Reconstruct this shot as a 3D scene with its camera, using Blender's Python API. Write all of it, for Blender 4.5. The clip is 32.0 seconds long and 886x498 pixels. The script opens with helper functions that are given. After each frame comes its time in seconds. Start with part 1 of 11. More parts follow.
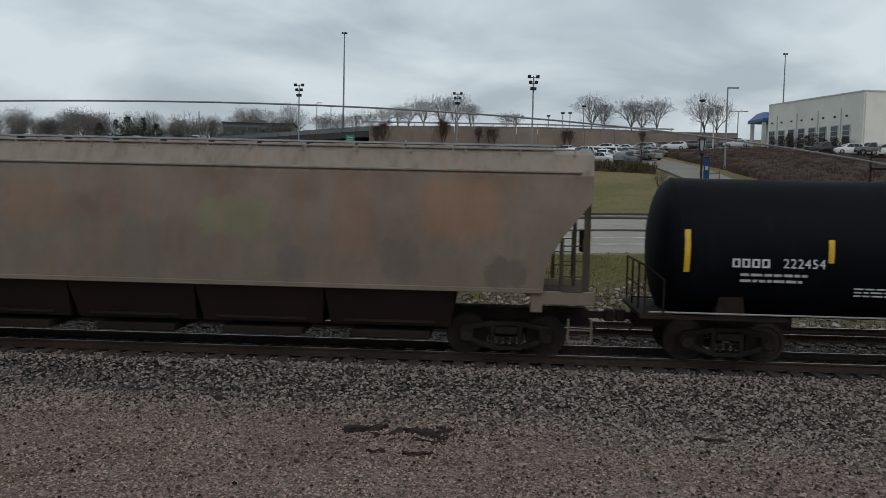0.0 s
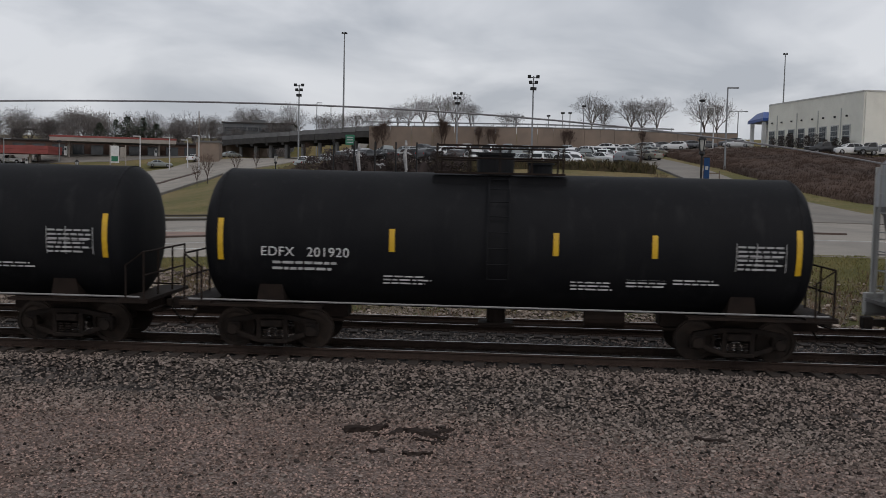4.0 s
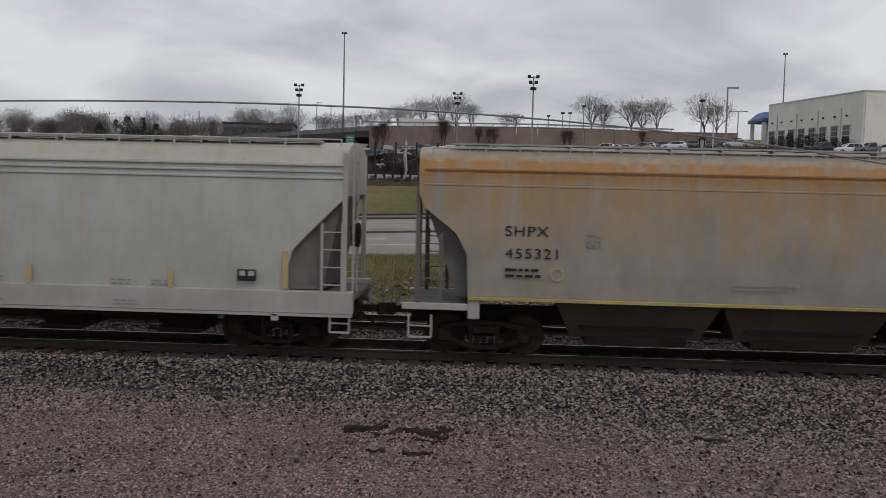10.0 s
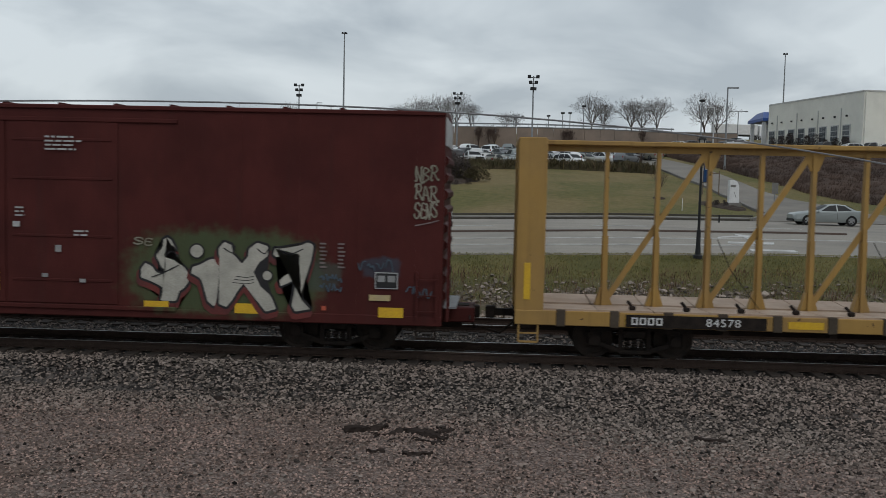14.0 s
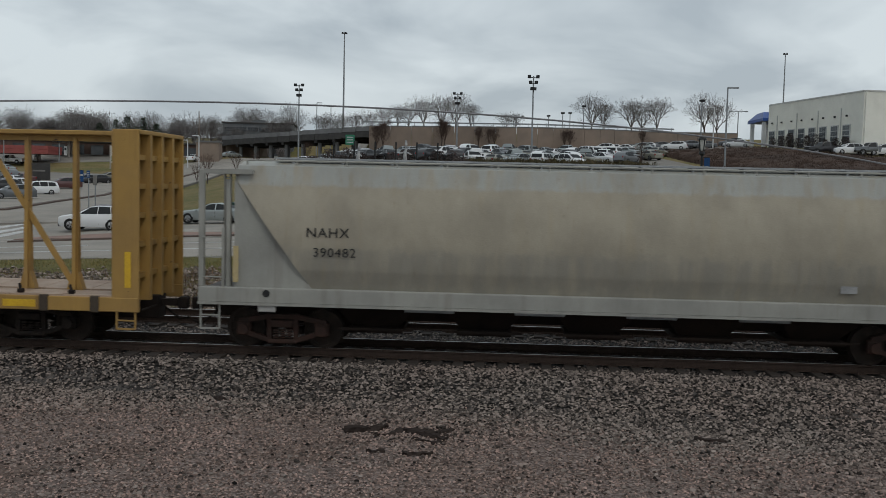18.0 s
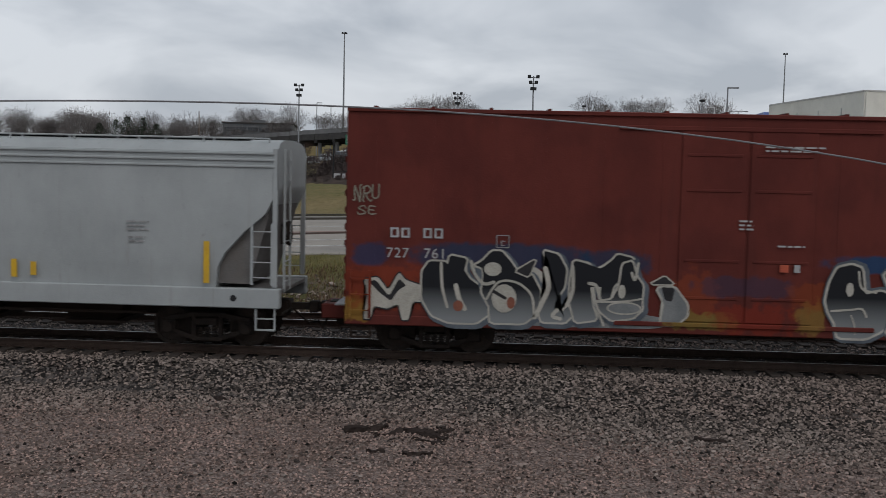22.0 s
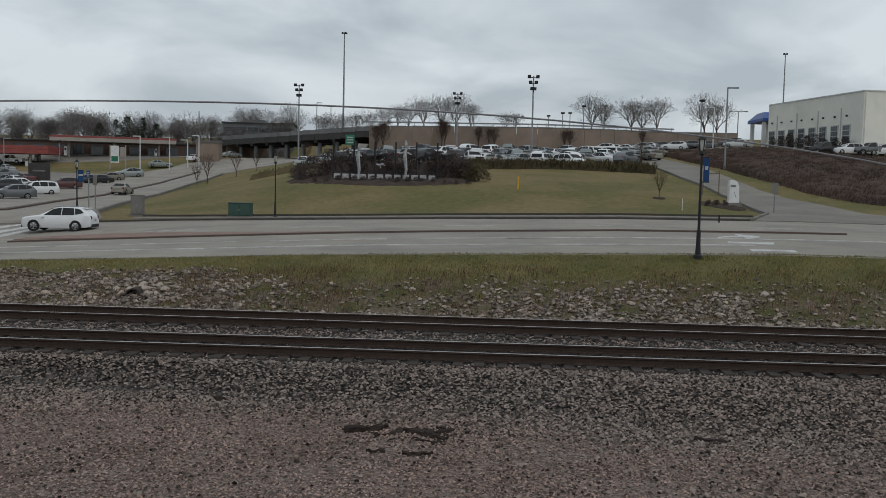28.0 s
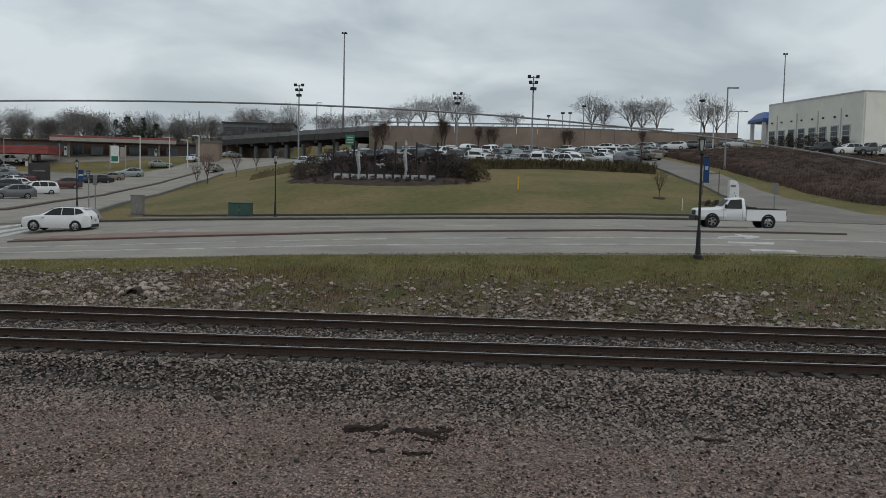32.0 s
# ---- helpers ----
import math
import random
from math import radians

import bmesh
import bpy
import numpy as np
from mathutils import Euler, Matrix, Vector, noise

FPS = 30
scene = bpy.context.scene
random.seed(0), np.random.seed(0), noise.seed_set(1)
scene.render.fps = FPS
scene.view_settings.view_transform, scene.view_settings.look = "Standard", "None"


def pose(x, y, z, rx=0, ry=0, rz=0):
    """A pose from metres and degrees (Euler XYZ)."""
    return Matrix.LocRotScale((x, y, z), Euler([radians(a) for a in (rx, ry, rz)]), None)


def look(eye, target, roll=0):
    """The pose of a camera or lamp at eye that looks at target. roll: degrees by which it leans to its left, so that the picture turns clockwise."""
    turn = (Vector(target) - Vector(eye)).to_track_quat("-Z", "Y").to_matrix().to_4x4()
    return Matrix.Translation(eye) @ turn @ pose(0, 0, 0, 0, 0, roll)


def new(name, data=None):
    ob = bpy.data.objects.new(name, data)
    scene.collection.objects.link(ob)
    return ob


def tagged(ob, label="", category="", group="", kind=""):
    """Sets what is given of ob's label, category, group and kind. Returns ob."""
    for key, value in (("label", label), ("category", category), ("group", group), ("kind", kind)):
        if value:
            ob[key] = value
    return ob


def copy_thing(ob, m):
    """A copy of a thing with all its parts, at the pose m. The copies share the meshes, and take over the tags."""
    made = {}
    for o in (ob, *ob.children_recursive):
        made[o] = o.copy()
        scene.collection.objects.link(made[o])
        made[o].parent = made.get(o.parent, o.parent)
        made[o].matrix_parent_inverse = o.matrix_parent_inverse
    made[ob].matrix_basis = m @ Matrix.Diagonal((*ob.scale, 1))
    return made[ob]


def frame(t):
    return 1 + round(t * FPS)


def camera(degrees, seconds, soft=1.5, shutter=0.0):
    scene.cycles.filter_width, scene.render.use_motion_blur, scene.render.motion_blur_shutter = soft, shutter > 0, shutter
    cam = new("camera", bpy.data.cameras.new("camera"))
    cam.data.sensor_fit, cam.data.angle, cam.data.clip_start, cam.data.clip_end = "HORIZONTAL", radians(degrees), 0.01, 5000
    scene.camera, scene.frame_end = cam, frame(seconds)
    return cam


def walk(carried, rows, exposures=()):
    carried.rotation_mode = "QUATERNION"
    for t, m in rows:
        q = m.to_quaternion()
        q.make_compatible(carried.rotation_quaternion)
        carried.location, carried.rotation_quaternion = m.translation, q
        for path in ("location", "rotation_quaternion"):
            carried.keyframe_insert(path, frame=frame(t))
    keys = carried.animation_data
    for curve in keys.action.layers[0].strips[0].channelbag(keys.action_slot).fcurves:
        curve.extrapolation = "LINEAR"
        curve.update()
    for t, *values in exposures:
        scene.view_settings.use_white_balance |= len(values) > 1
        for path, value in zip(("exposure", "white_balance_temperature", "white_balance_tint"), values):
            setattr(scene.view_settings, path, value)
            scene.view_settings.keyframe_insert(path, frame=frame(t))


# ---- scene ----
# ---- camera: it stands still on a building beside the line ----
CLIP = 32.0
EYE = Vector((0.0, 0.0, 3.845))
PITCH, YAW = 0.0692, -0.0520
cam = camera(49.52, CLIP, soft=0.85, shutter=0.1)
AIM = EYE + 100 * Vector((math.sin(YAW) * math.cos(PITCH), math.cos(YAW) * math.cos(PITCH), -math.sin(PITCH)))
STAND = look(EYE, AIM, 1.30)
# the camera's white balance drifts with the colour of the passing cars
BALANCE = [(0.0, 0.0, 6380, 8), (2.0, 0.0, 6420, 12), (3.0, 0.0, 6600, 15), (6.0, 0.0, 6780, 16), (10.0, 0.0, 6780, 16), (12.0, 0.0, 6650, 14), (13.0, 0.0, 6550, 12), (14.0, 0.0, 6500, 9), (18.0, 0.0, 6500, 8),
           (20.5, 0.0, 6500, 11), (22.0, 0.0, 6580, 14), (23.0, 0.0, 6580, 15), (25.0, 0.0, 6550, 12), (28.0, 0.0, 6500, 9), (CLIP, 0.0, 6480, 8)]
walk(cam, [(0.0, STAND), (CLIP, STAND)], BALANCE)

# ---- overcast daylight ----
world = bpy.data.worlds.new("overcast_sky")
scene.world = world
world.use_nodes = True
SUN_ELEVATION, SUN_ROTATION = radians(48), radians(150)


def sky_nodes():
    nt = world.node_tree
    nt.nodes.clear()
    out = nt.nodes.new("ShaderNodeOutputWorld")
    bg = nt.nodes.new("ShaderNodeBackground")
    sky = nt.nodes.new("ShaderNodeTexSky")
    sky.sky_type, sky.sun_disc = "NISHITA", False
    sky.sun_elevation, sky.sun_rotation = SUN_ELEVATION, SUN_ROTATION
    sky.air_density, sky.dust_density, sky.ozone_density = 1.0, 4.0, 1.0
    scale = nt.nodes.new("ShaderNodeVectorMath")
    scale.operation = "SCALE"
    scale.inputs["Scale"].default_value = 0.10
    nt.links.new(sky.outputs[0], scale.inputs[0])
    # cloud deck: the ray's direction projected on a plane overhead
    geo = nt.nodes.new("ShaderNodeTexCoord")
    sep = nt.nodes.new("ShaderNodeSeparateXYZ")
    nt.links.new(geo.outputs["Generated"], sep.inputs[0])

    def math_node(op, a, b=None):
        n = nt.nodes.new("ShaderNodeMath")
        n.operation = op
        for i, v in enumerate((a, b)):
            if v is None:
                continue
            if isinstance(v, (int, float)):
                n.inputs[i].default_value = v
            else:
                nt.links.new(v, n.inputs[i])
        return n.outputs[0]

    up = math_node("ADD", math_node("MAXIMUM", sep.outputs[2], 0.0), 0.30)
    comb = nt.nodes.new("ShaderNodeCombineXYZ")
    nt.links.new(math_node("DIVIDE", sep.outputs[0], up), comb.inputs[0])
    nt.links.new(math_node("DIVIDE", sep.outputs[1], up), comb.inputs[1])
    big = nt.nodes.new("ShaderNodeTexNoise")
    big.inputs["Scale"].default_value, big.inputs["Detail"].default_value, big.inputs["Roughness"].default_value = 1.6, 5.0, 0.5
    big.inputs["Distortion"].default_value = 0.4
    nt.links.new(comb.outputs[0], big.inputs["Vector"])
    ramp = nt.nodes.new("ShaderNodeValToRGB")
    ramp.color_ramp.elements[0].position, ramp.color_ramp.elements[0].color = 0.40, (0.44, 0.495, 0.545, 1)
    ramp.color_ramp.elements[1].position, ramp.color_ramp.elements[1].color = 0.62, (0.70, 0.76, 0.80, 1)
    nt.links.new(big.outputs[0], ramp.inputs[0])
    mix = nt.nodes.new("ShaderNodeMixRGB")
    mix.inputs[0].default_value = 0.88
    nt.links.new(scale.outputs[0], mix.inputs[1])
    nt.links.new(ramp.outputs[0], mix.inputs[2])
    nt.links.new(mix.outputs[0], bg.inputs[0])
    bg.inputs[1].default_value = 1.0
    nt.links.new(bg.outputs[0], out.inputs[0])


sky_nodes()
sun = new("sun", bpy.data.lights.new("sun", "SUN"))
sun.data.energy, sun.data.angle, sun.data.color = 0.55, radians(25), (1.0, 0.97, 0.93)
sun.matrix_world = look((0, 0, 60), Vector((0, 0, 60)) - Vector((math.sin(SUN_ROTATION) * math.cos(SUN_ELEVATION), math.cos(SUN_ROTATION) * math.cos(SUN_ELEVATION), math.sin(SUN_ELEVATION))))
# ---- lie of the land: heights over the rail head, by depth, along three lines of sight ----
DEPTHS = (29.9, 92, 118, 150, 175, 185, 186.6, 200, 260, 400, 3200)
LEFT = (0.3, 0.75, 1.1, 2.6, 4.4, 5.2, 5.6, 7.8, 10, 20, 40)
MID = (1.0, 3.55, 5.75, 8.0, 9.6, 10.2, 10.3, 14.2, 17, 24, 40)
RIGHT = (1.2, 2.8, 6.6, 10.4, 12.2, 12.7, 12.8, 13.6, 17, 24, 40)
# the road and its verges: rows by depth, columns by direction (x over y)
ROAD_AT = (-0.53, -0.34, -0.16, -0.05, 0.13, 0.30, 0.40)
ROAD_ROWS = (
    (29.9, (-0.55, -0.55, -0.55, -0.55, -0.55, -0.55, -0.55)),
    (36.9, (0.37, 0.66, 0.98, 1.11, 1.28, 1.42, 1.40)),
    (50.0, (0.06, 0.58, 1.03, 1.24, 1.52, 1.60, 1.60)),
    (61.0, (-0.60, 0.42, 0.97, 1.16, 1.42, 1.46, 1.42)),
    (69.5, (-0.05, 0.56, 0.95, 1.18, 1.48, 1.58, 1.52)),
    (75.0, (0.60, 0.72, 1.10, 1.36, 1.70, 1.78, 1.58)))
NEAR_RAIL, FAR_TRACK = 21.65, 4.30
SIDE = NEAR_RAIL + 0.7175


def smooth(a, b, x):
    t = np.clip((x - a) / (b - a), 0, 1)
    return t * t * (3 - 2 * t)


def land(x, y):
    """Height of the ground at x, y (numbers or arrays)."""
    x, y = np.asarray(x, float), np.asarray(y, float)
    toe = np.clip(18.5 - 0.17 * x, 16.6, 20.0)
    lot = -0.75 + 0.02 * np.sin(x * 0.9 + 1.0) * np.cos(y * 0.7)
    bed = -0.24
    near = lot + (bed - lot) * smooth(toe, 20.75, y)
    near = near + (-0.62 - bed) * smooth(28.9, 29.9, y)
    r = x / np.maximum(y, 1.0)
    d = np.minimum(y, 3200)
    l, m, rt = (np.interp(d, DEPTHS, p) for p in (LEFT, MID, RIGHT))
    wide = smooth(95, 165, y)
    cut = smooth(185.5, 187.5, y) * (1 - smooth(232, 262, y))       # the wall's left end
    hill = m + (l - m) * smooth(-0.16 + 0.12 * wide - 0.078 * cut, -0.40 + 0.04 * wide + 0.212 * cut, r) + (rt - m) * smooth(0.08, 0.36, r)
    depths = [q[0] for q in ROAD_ROWS]
    levels = [np.interp(r, ROAD_AT, q[1]) for q in ROAD_ROWS]
    low = levels[0]
    for (d0, d1), a, b in zip(zip(depths, depths[1:]), levels, levels[1:]):
        low = low + (b - a) * np.clip((y - d0) / (d1 - d0), 0, 1)
    far = low + (hill - low) * smooth(73, 93, y)
    far = far + 0.06 * noise_field(x * 0.35, y * 0.35) * smooth(30, 33, y) * (1 - smooth(34.5, 36.5, y))
    return np.where(y < 29.9, near, far)


def noise_field(x, y):
    """Cheap smooth waves between -1 and 1."""
    return (np.sin(1.7 * x + 0.6 * y + 0.3) + np.sin(-0.9 * x + 1.9 * y + 1.9) + np.sin(2.9 * x - 2.3 * y + 4.1)) / 3


def at_land(x, y, up=0.0):
    return Vector((x, y, float(land(x, y)) + up))
# ---- building blocks ----
def nodes_of(name):
    m = bpy.data.materials.new(name)
    m.use_nodes = True
    nt = m.node_tree
    return m, nt, nt.nodes["Principled BSDF"]


def rgba(c):
    return (c[0], c[1], c[2], 1.0)


def surf(name, base, other=None, scale=3.0, rough=0.6, metal=0.0, bump=0.15, fine=40.0, stretch=(1, 1, 1), dirt=None, dirt_scale=0.6, dirt_amount=0.5, glass=0.0, island=False, coat=0.0):
    """A worn surface: broad patches between two colours, fine grain, dirt patches, grain relief."""
    m, nt, b = nodes_of(name)
    N, L = nt.nodes, nt.links
    other = other or tuple(v * 0.8 for v in base)
    tc = N.new("ShaderNodeTexCoord")
    mp = N.new("ShaderNodeMapping")
    mp.inputs["Scale"].default_value = stretch
    L.new(tc.outputs["Object"], mp.inputs[0])
    n1 = N.new("ShaderNodeTexNoise")
    n1.inputs["Scale"].default_value, n1.inputs["Detail"].default_value = scale, 6
    L.new(mp.outputs[0], n1.inputs["Vector"])
    n2 = N.new("ShaderNodeTexNoise")
    n2.inputs["Scale"].default_value, n2.inputs["Detail"].default_value = fine, 4
    L.new(mp.outputs[0], n2.inputs["Vector"])
    r1 = N.new("ShaderNodeValToRGB")
    r1.color_ramp.elements[0].position, r1.color_ramp.elements[0].color = 0.35, rgba(base)
    r1.color_ramp.elements[1].position, r1.color_ramp.elements[1].color = 0.68, rgba(other)
    L.new(n1.outputs[0], r1.inputs[0])
    col = r1.outputs[0]
    mg = N.new("ShaderNodeMixRGB")
    mg.blend_type = "OVERLAY"
    mg.inputs[0].default_value = 0.35
    L.new(col, mg.inputs[1])
    L.new(n2.outputs[0], mg.inputs[2])
    col = mg.outputs[0]
    if dirt:
        n3 = N.new("ShaderNodeTexNoise")
        n3.inputs["Scale"].default_value, n3.inputs["Detail"].default_value, n3.inputs["Roughness"].default_value = dirt_scale, 8, 0.65
        L.new(mp.outputs[0], n3.inputs["Vector"])
        r3 = N.new("ShaderNodeValToRGB")
        r3.color_ramp.elements[0].position, r3.color_ramp.elements[0].color = 0.45, (0, 0, 0, 1)
        r3.color_ramp.elements[1].position, r3.color_ramp.elements[1].color = 0.72, (dirt_amount, dirt_amount, dirt_amount, 1)
        L.new(n3.outputs[0], r3.inputs[0])
        md = N.new("ShaderNodeMixRGB")
        L.new(r3.outputs[0], md.inputs[0])
        L.new(col, md.inputs[1])
        md.inputs[2].default_value = rgba(dirt)
        col = md.outputs[0]
    if island:
        gi = N.new("ShaderNodeNewGeometry")
        hv = N.new("ShaderNodeHueSaturation")
        mr = N.new("ShaderNodeMapRange")
        mr.inputs[3].default_value, mr.inputs[4].default_value = (0.55, 1.5) if island is True else island
        L.new(gi.outputs["Random Per Island"], mr.inputs[0])
        L.new(mr.outputs[0], hv.inputs["Value"])
        L.new(col, hv.inputs["Color"])
        col = hv.outputs[0]
    L.new(col, b.inputs["Base Color"])
    b.inputs["Roughness"].default_value, b.inputs["Metallic"].default_value = rough, metal
    b.inputs["Transmission Weight"].default_value = glass
    b.inputs["Coat Weight"].default_value = coat
    b.inputs["Specular IOR Level"].default_value = 0.5 if rough < 0.5 else 0.22
    if bump:
        bp = N.new("ShaderNodeBump")
        bp.inputs["Strength"].default_value, bp.inputs["Distance"].default_value = bump, 0.02
        L.new(n2.outputs[0], bp.inputs["Height"])
        L.new(bp.outputs[0], b.inputs["Normal"])
    return m


def part(name, bm, material, parent=None, label="", smooth_shade=False):
    """Links a bmesh as one mesh object under a thing or a part."""
    me = bpy.data.meshes.new(name)
    bm.to_mesh(me)
    bm.free()
    return part_mesh(name, me, material, parent, label, smooth_shade)


def part_mesh(name, me, material, parent=None, label="", smooth_shade=False):
    for m in material if isinstance(material, (list, tuple)) else (material,):
        if m and m.name not in me.materials:
            me.materials.append(m)
    if smooth_shade:
        me.shade_smooth()
        me.set_sharp_from_angle(angle=radians(32))
    ob = new(name, me)
    if parent:
        ob.parent = parent
    if label:
        ob["label"] = label
    return ob


def share(name, ob, parent, m):
    """Another object on the mesh of ob, at the pose m in its parent's space."""
    o = new(name, ob.data)
    o.parent = parent
    o.matrix_basis = m
    return o


def thing(name, m, label, category, group="", kind=""):
    ob = new(name)
    ob.empty_display_size = 0.2
    ob.matrix_basis = m
    return tagged(ob, label, category, group, kind)


def add_box(bm, x0, x1, y0, y1, z0, z1, bevel=0.0, mi=0):
    vs = [bm.verts.new(c) for c in ((x0, y0, z0), (x1, y0, z0), (x1, y1, z0), (x0, y1, z0), (x0, y0, z1), (x1, y0, z1), (x1, y1, z1), (x0, y1, z1))]
    fs = [bm.faces.new([vs[i] for i in f]) for f in ((3, 2, 1, 0), (4, 5, 6, 7), (0, 1, 5, 4), (1, 2, 6, 5), (2, 3, 7, 6), (3, 0, 4, 7))]
    for f in fs:
        f.material_index = mi
    if bevel:
        bmesh.ops.bevel(bm, geom=list({e for f in fs for e in f.edges}), offset=bevel, segments=1, affect="EDGES", profile=0.5)
    return vs


def box(x0, x1, y0, y1, z0, z1, bevel=0.0):
    bm = bmesh.new()
    add_box(bm, x0, x1, y0, y1, z0, z1, bevel)
    return bm


def add_bar(bm, a, b, w, h=None, up=(0, 0, 1)):
    """A square bar from a to b, w across and h high."""
    a, b, h = Vector(a), Vector(b), h or w
    d = (b - a).normalized()
    s = d.cross(Vector(up))
    if s.length < 1e-4:
        s = d.cross(Vector((0, 1, 0)))
    s.normalize()
    t = s.cross(d)
    vs = [bm.verts.new(p + s * i * w / 2 + t * j * h / 2) for p in (a, b) for i, j in ((-1, -1), (1, -1), (1, 1), (-1, 1))]
    for f in ((3, 2, 1, 0), (4, 5, 6, 7), (0, 1, 5, 4), (1, 2, 6, 5), (2, 3, 7, 6), (3, 0, 4, 7)):
        bm.faces.new([vs[i] for i in f])


def add_tube(bm, pts, radii, seg=8, caps=True):
    """A round tube along pts, with one radius or one for each point."""
    pts = [Vector(p) for p in pts]
    if isinstance(radii, (int, float)):
        radii = [radii] * len(pts)
    rings = []
    for i, p in enumerate(pts):
        d = (pts[min(i + 1, len(pts) - 1)] - pts[max(i - 1, 0)]).normalized()
        s = d.cross(Vector((0.13, 0.21, 1)) if abs(d.z) < 0.9 else Vector((1, 0.1, 0))).normalized()
        t = d.cross(s)
        rings.append([bm.verts.new(p + (s * math.cos(k * math.tau / seg) + t * math.sin(k * math.tau / seg)) * radii[i]) for k in range(seg)])
    for a, b in zip(rings, rings[1:]):
        for k in range(seg):
            bm.faces.new((a[k], a[(k + 1) % seg], b[(k + 1) % seg], b[k]))
    if caps:
        bm.faces.new(rings[0][::-1])
        bm.faces.new(rings[-1])


def add_disc(bm, c, axis, radius, depth, seg=20, inner=0.0):
    """A solid disc (or ring) round an axis 'x', 'y' or 'z'."""
    c = Vector(c)

    def pt(k, r, h):
        u, v = math.cos(k * math.tau / seg) * r, math.sin(k * math.tau / seg) * r
        return c + {"x": Vector((h, u, v)), "y": Vector((v, h, u)), "z": Vector((u, v, h))}[axis]

    a = [bm.verts.new(pt(k, radius, -depth / 2)) for k in range(seg)]
    b = [bm.verts.new(pt(k, radius, depth / 2)) for k in range(seg)]
    for k in range(seg):
        bm.faces.new((a[k], a[(k + 1) % seg], b[(k + 1) % seg], b[k]))
    if inner:
        c0 = [bm.verts.new(pt(k, inner, -depth / 2)) for k in range(seg)]
        c1 = [bm.verts.new(pt(k, inner, depth / 2)) for k in range(seg)]
        for k in range(seg):
            j = (k + 1) % seg
            bm.faces.new((c0[j], c0[k], c1[k], c1[j]))
            bm.faces.new((a[j], a[k], c0[k], c0[j]))
            bm.faces.new((b[k], b[j], c1[j], c1[k]))
    else:
        bm.faces.new(a[::-1])
        bm.faces.new(b)


def sheet(name, xs, ys, fn, material, kind="structure", label=""):
    """A draped grid over xs and ys with heights fn(x, y)."""
    X, Y = np.meshgrid(xs, ys)
    Z = fn(X, Y)
    v = np.stack([X.ravel(), Y.ravel(), Z.ravel()], 1)
    nx, ny = len(xs), len(ys)
    i = (np.arange(ny - 1)[:, None] * nx + np.arange(nx - 1)[None]).ravel()
    me = bpy.data.meshes.new(name)
    me.from_pydata(v.tolist(), [], np.stack([i, i + 1, i + nx + 1, i + nx], 1).tolist())
    me.shade_smooth()
    ob = part_mesh(name, me, material)
    return tagged(ob, label, "", "", kind)


def strip(name, line_a, line_b, up, material, n=40, across=6, thick=0.0, label="", parent=None, kind="structure"):
    """A draped band between two lines of (x, y) points, lying up metres over the land; thick gives it a skirt."""
    def along(line, t):
        p = np.array(line, float)
        s = np.r_[0, np.cumsum(np.hypot(*np.diff(p, axis=0).T))]
        return np.stack([np.interp(t * s[-1], s, p[:, 0]), np.interp(t * s[-1], s, p[:, 1])], 1)

    ts = np.linspace(0, 1, n + 1)
    A, B = along(line_a, ts), along(line_b, ts)
    w = np.linspace(0, 1, across + 1)
    P = A[:, None] * (1 - w[None, :, None]) + B[:, None] * w[None, :, None]
    Z = land(P[..., 0], P[..., 1]) + up
    bm = bmesh.new()
    vs = [[bm.verts.new((P[i, j, 0], P[i, j, 1], Z[i, j])) for j in range(across + 1)] for i in range(n + 1)]
    for i in range(n):
        for j in range(across):
            bm.faces.new((vs[i][j], vs[i][j + 1], vs[i + 1][j + 1], vs[i + 1][j]))
    if thick:
        edge = [e for e in bm.edges if e.is_boundary]
        ext = bmesh.ops.extrude_edge_only(bm, edges=edge)["geom"]
        for v in ext:
            if isinstance(v, bmesh.types.BMVert):
                v.co.z -= thick
    bmesh.ops.recalc_face_normals(bm, faces=bm.faces)
    if sum(f.normal.z for f in bm.faces) < 0:
        bmesh.ops.reverse_faces(bm, faces=bm.faces)
    ob = part(name, bm, material, parent, label)
    if kind and not parent:
        ob["kind"] = kind
    return ob
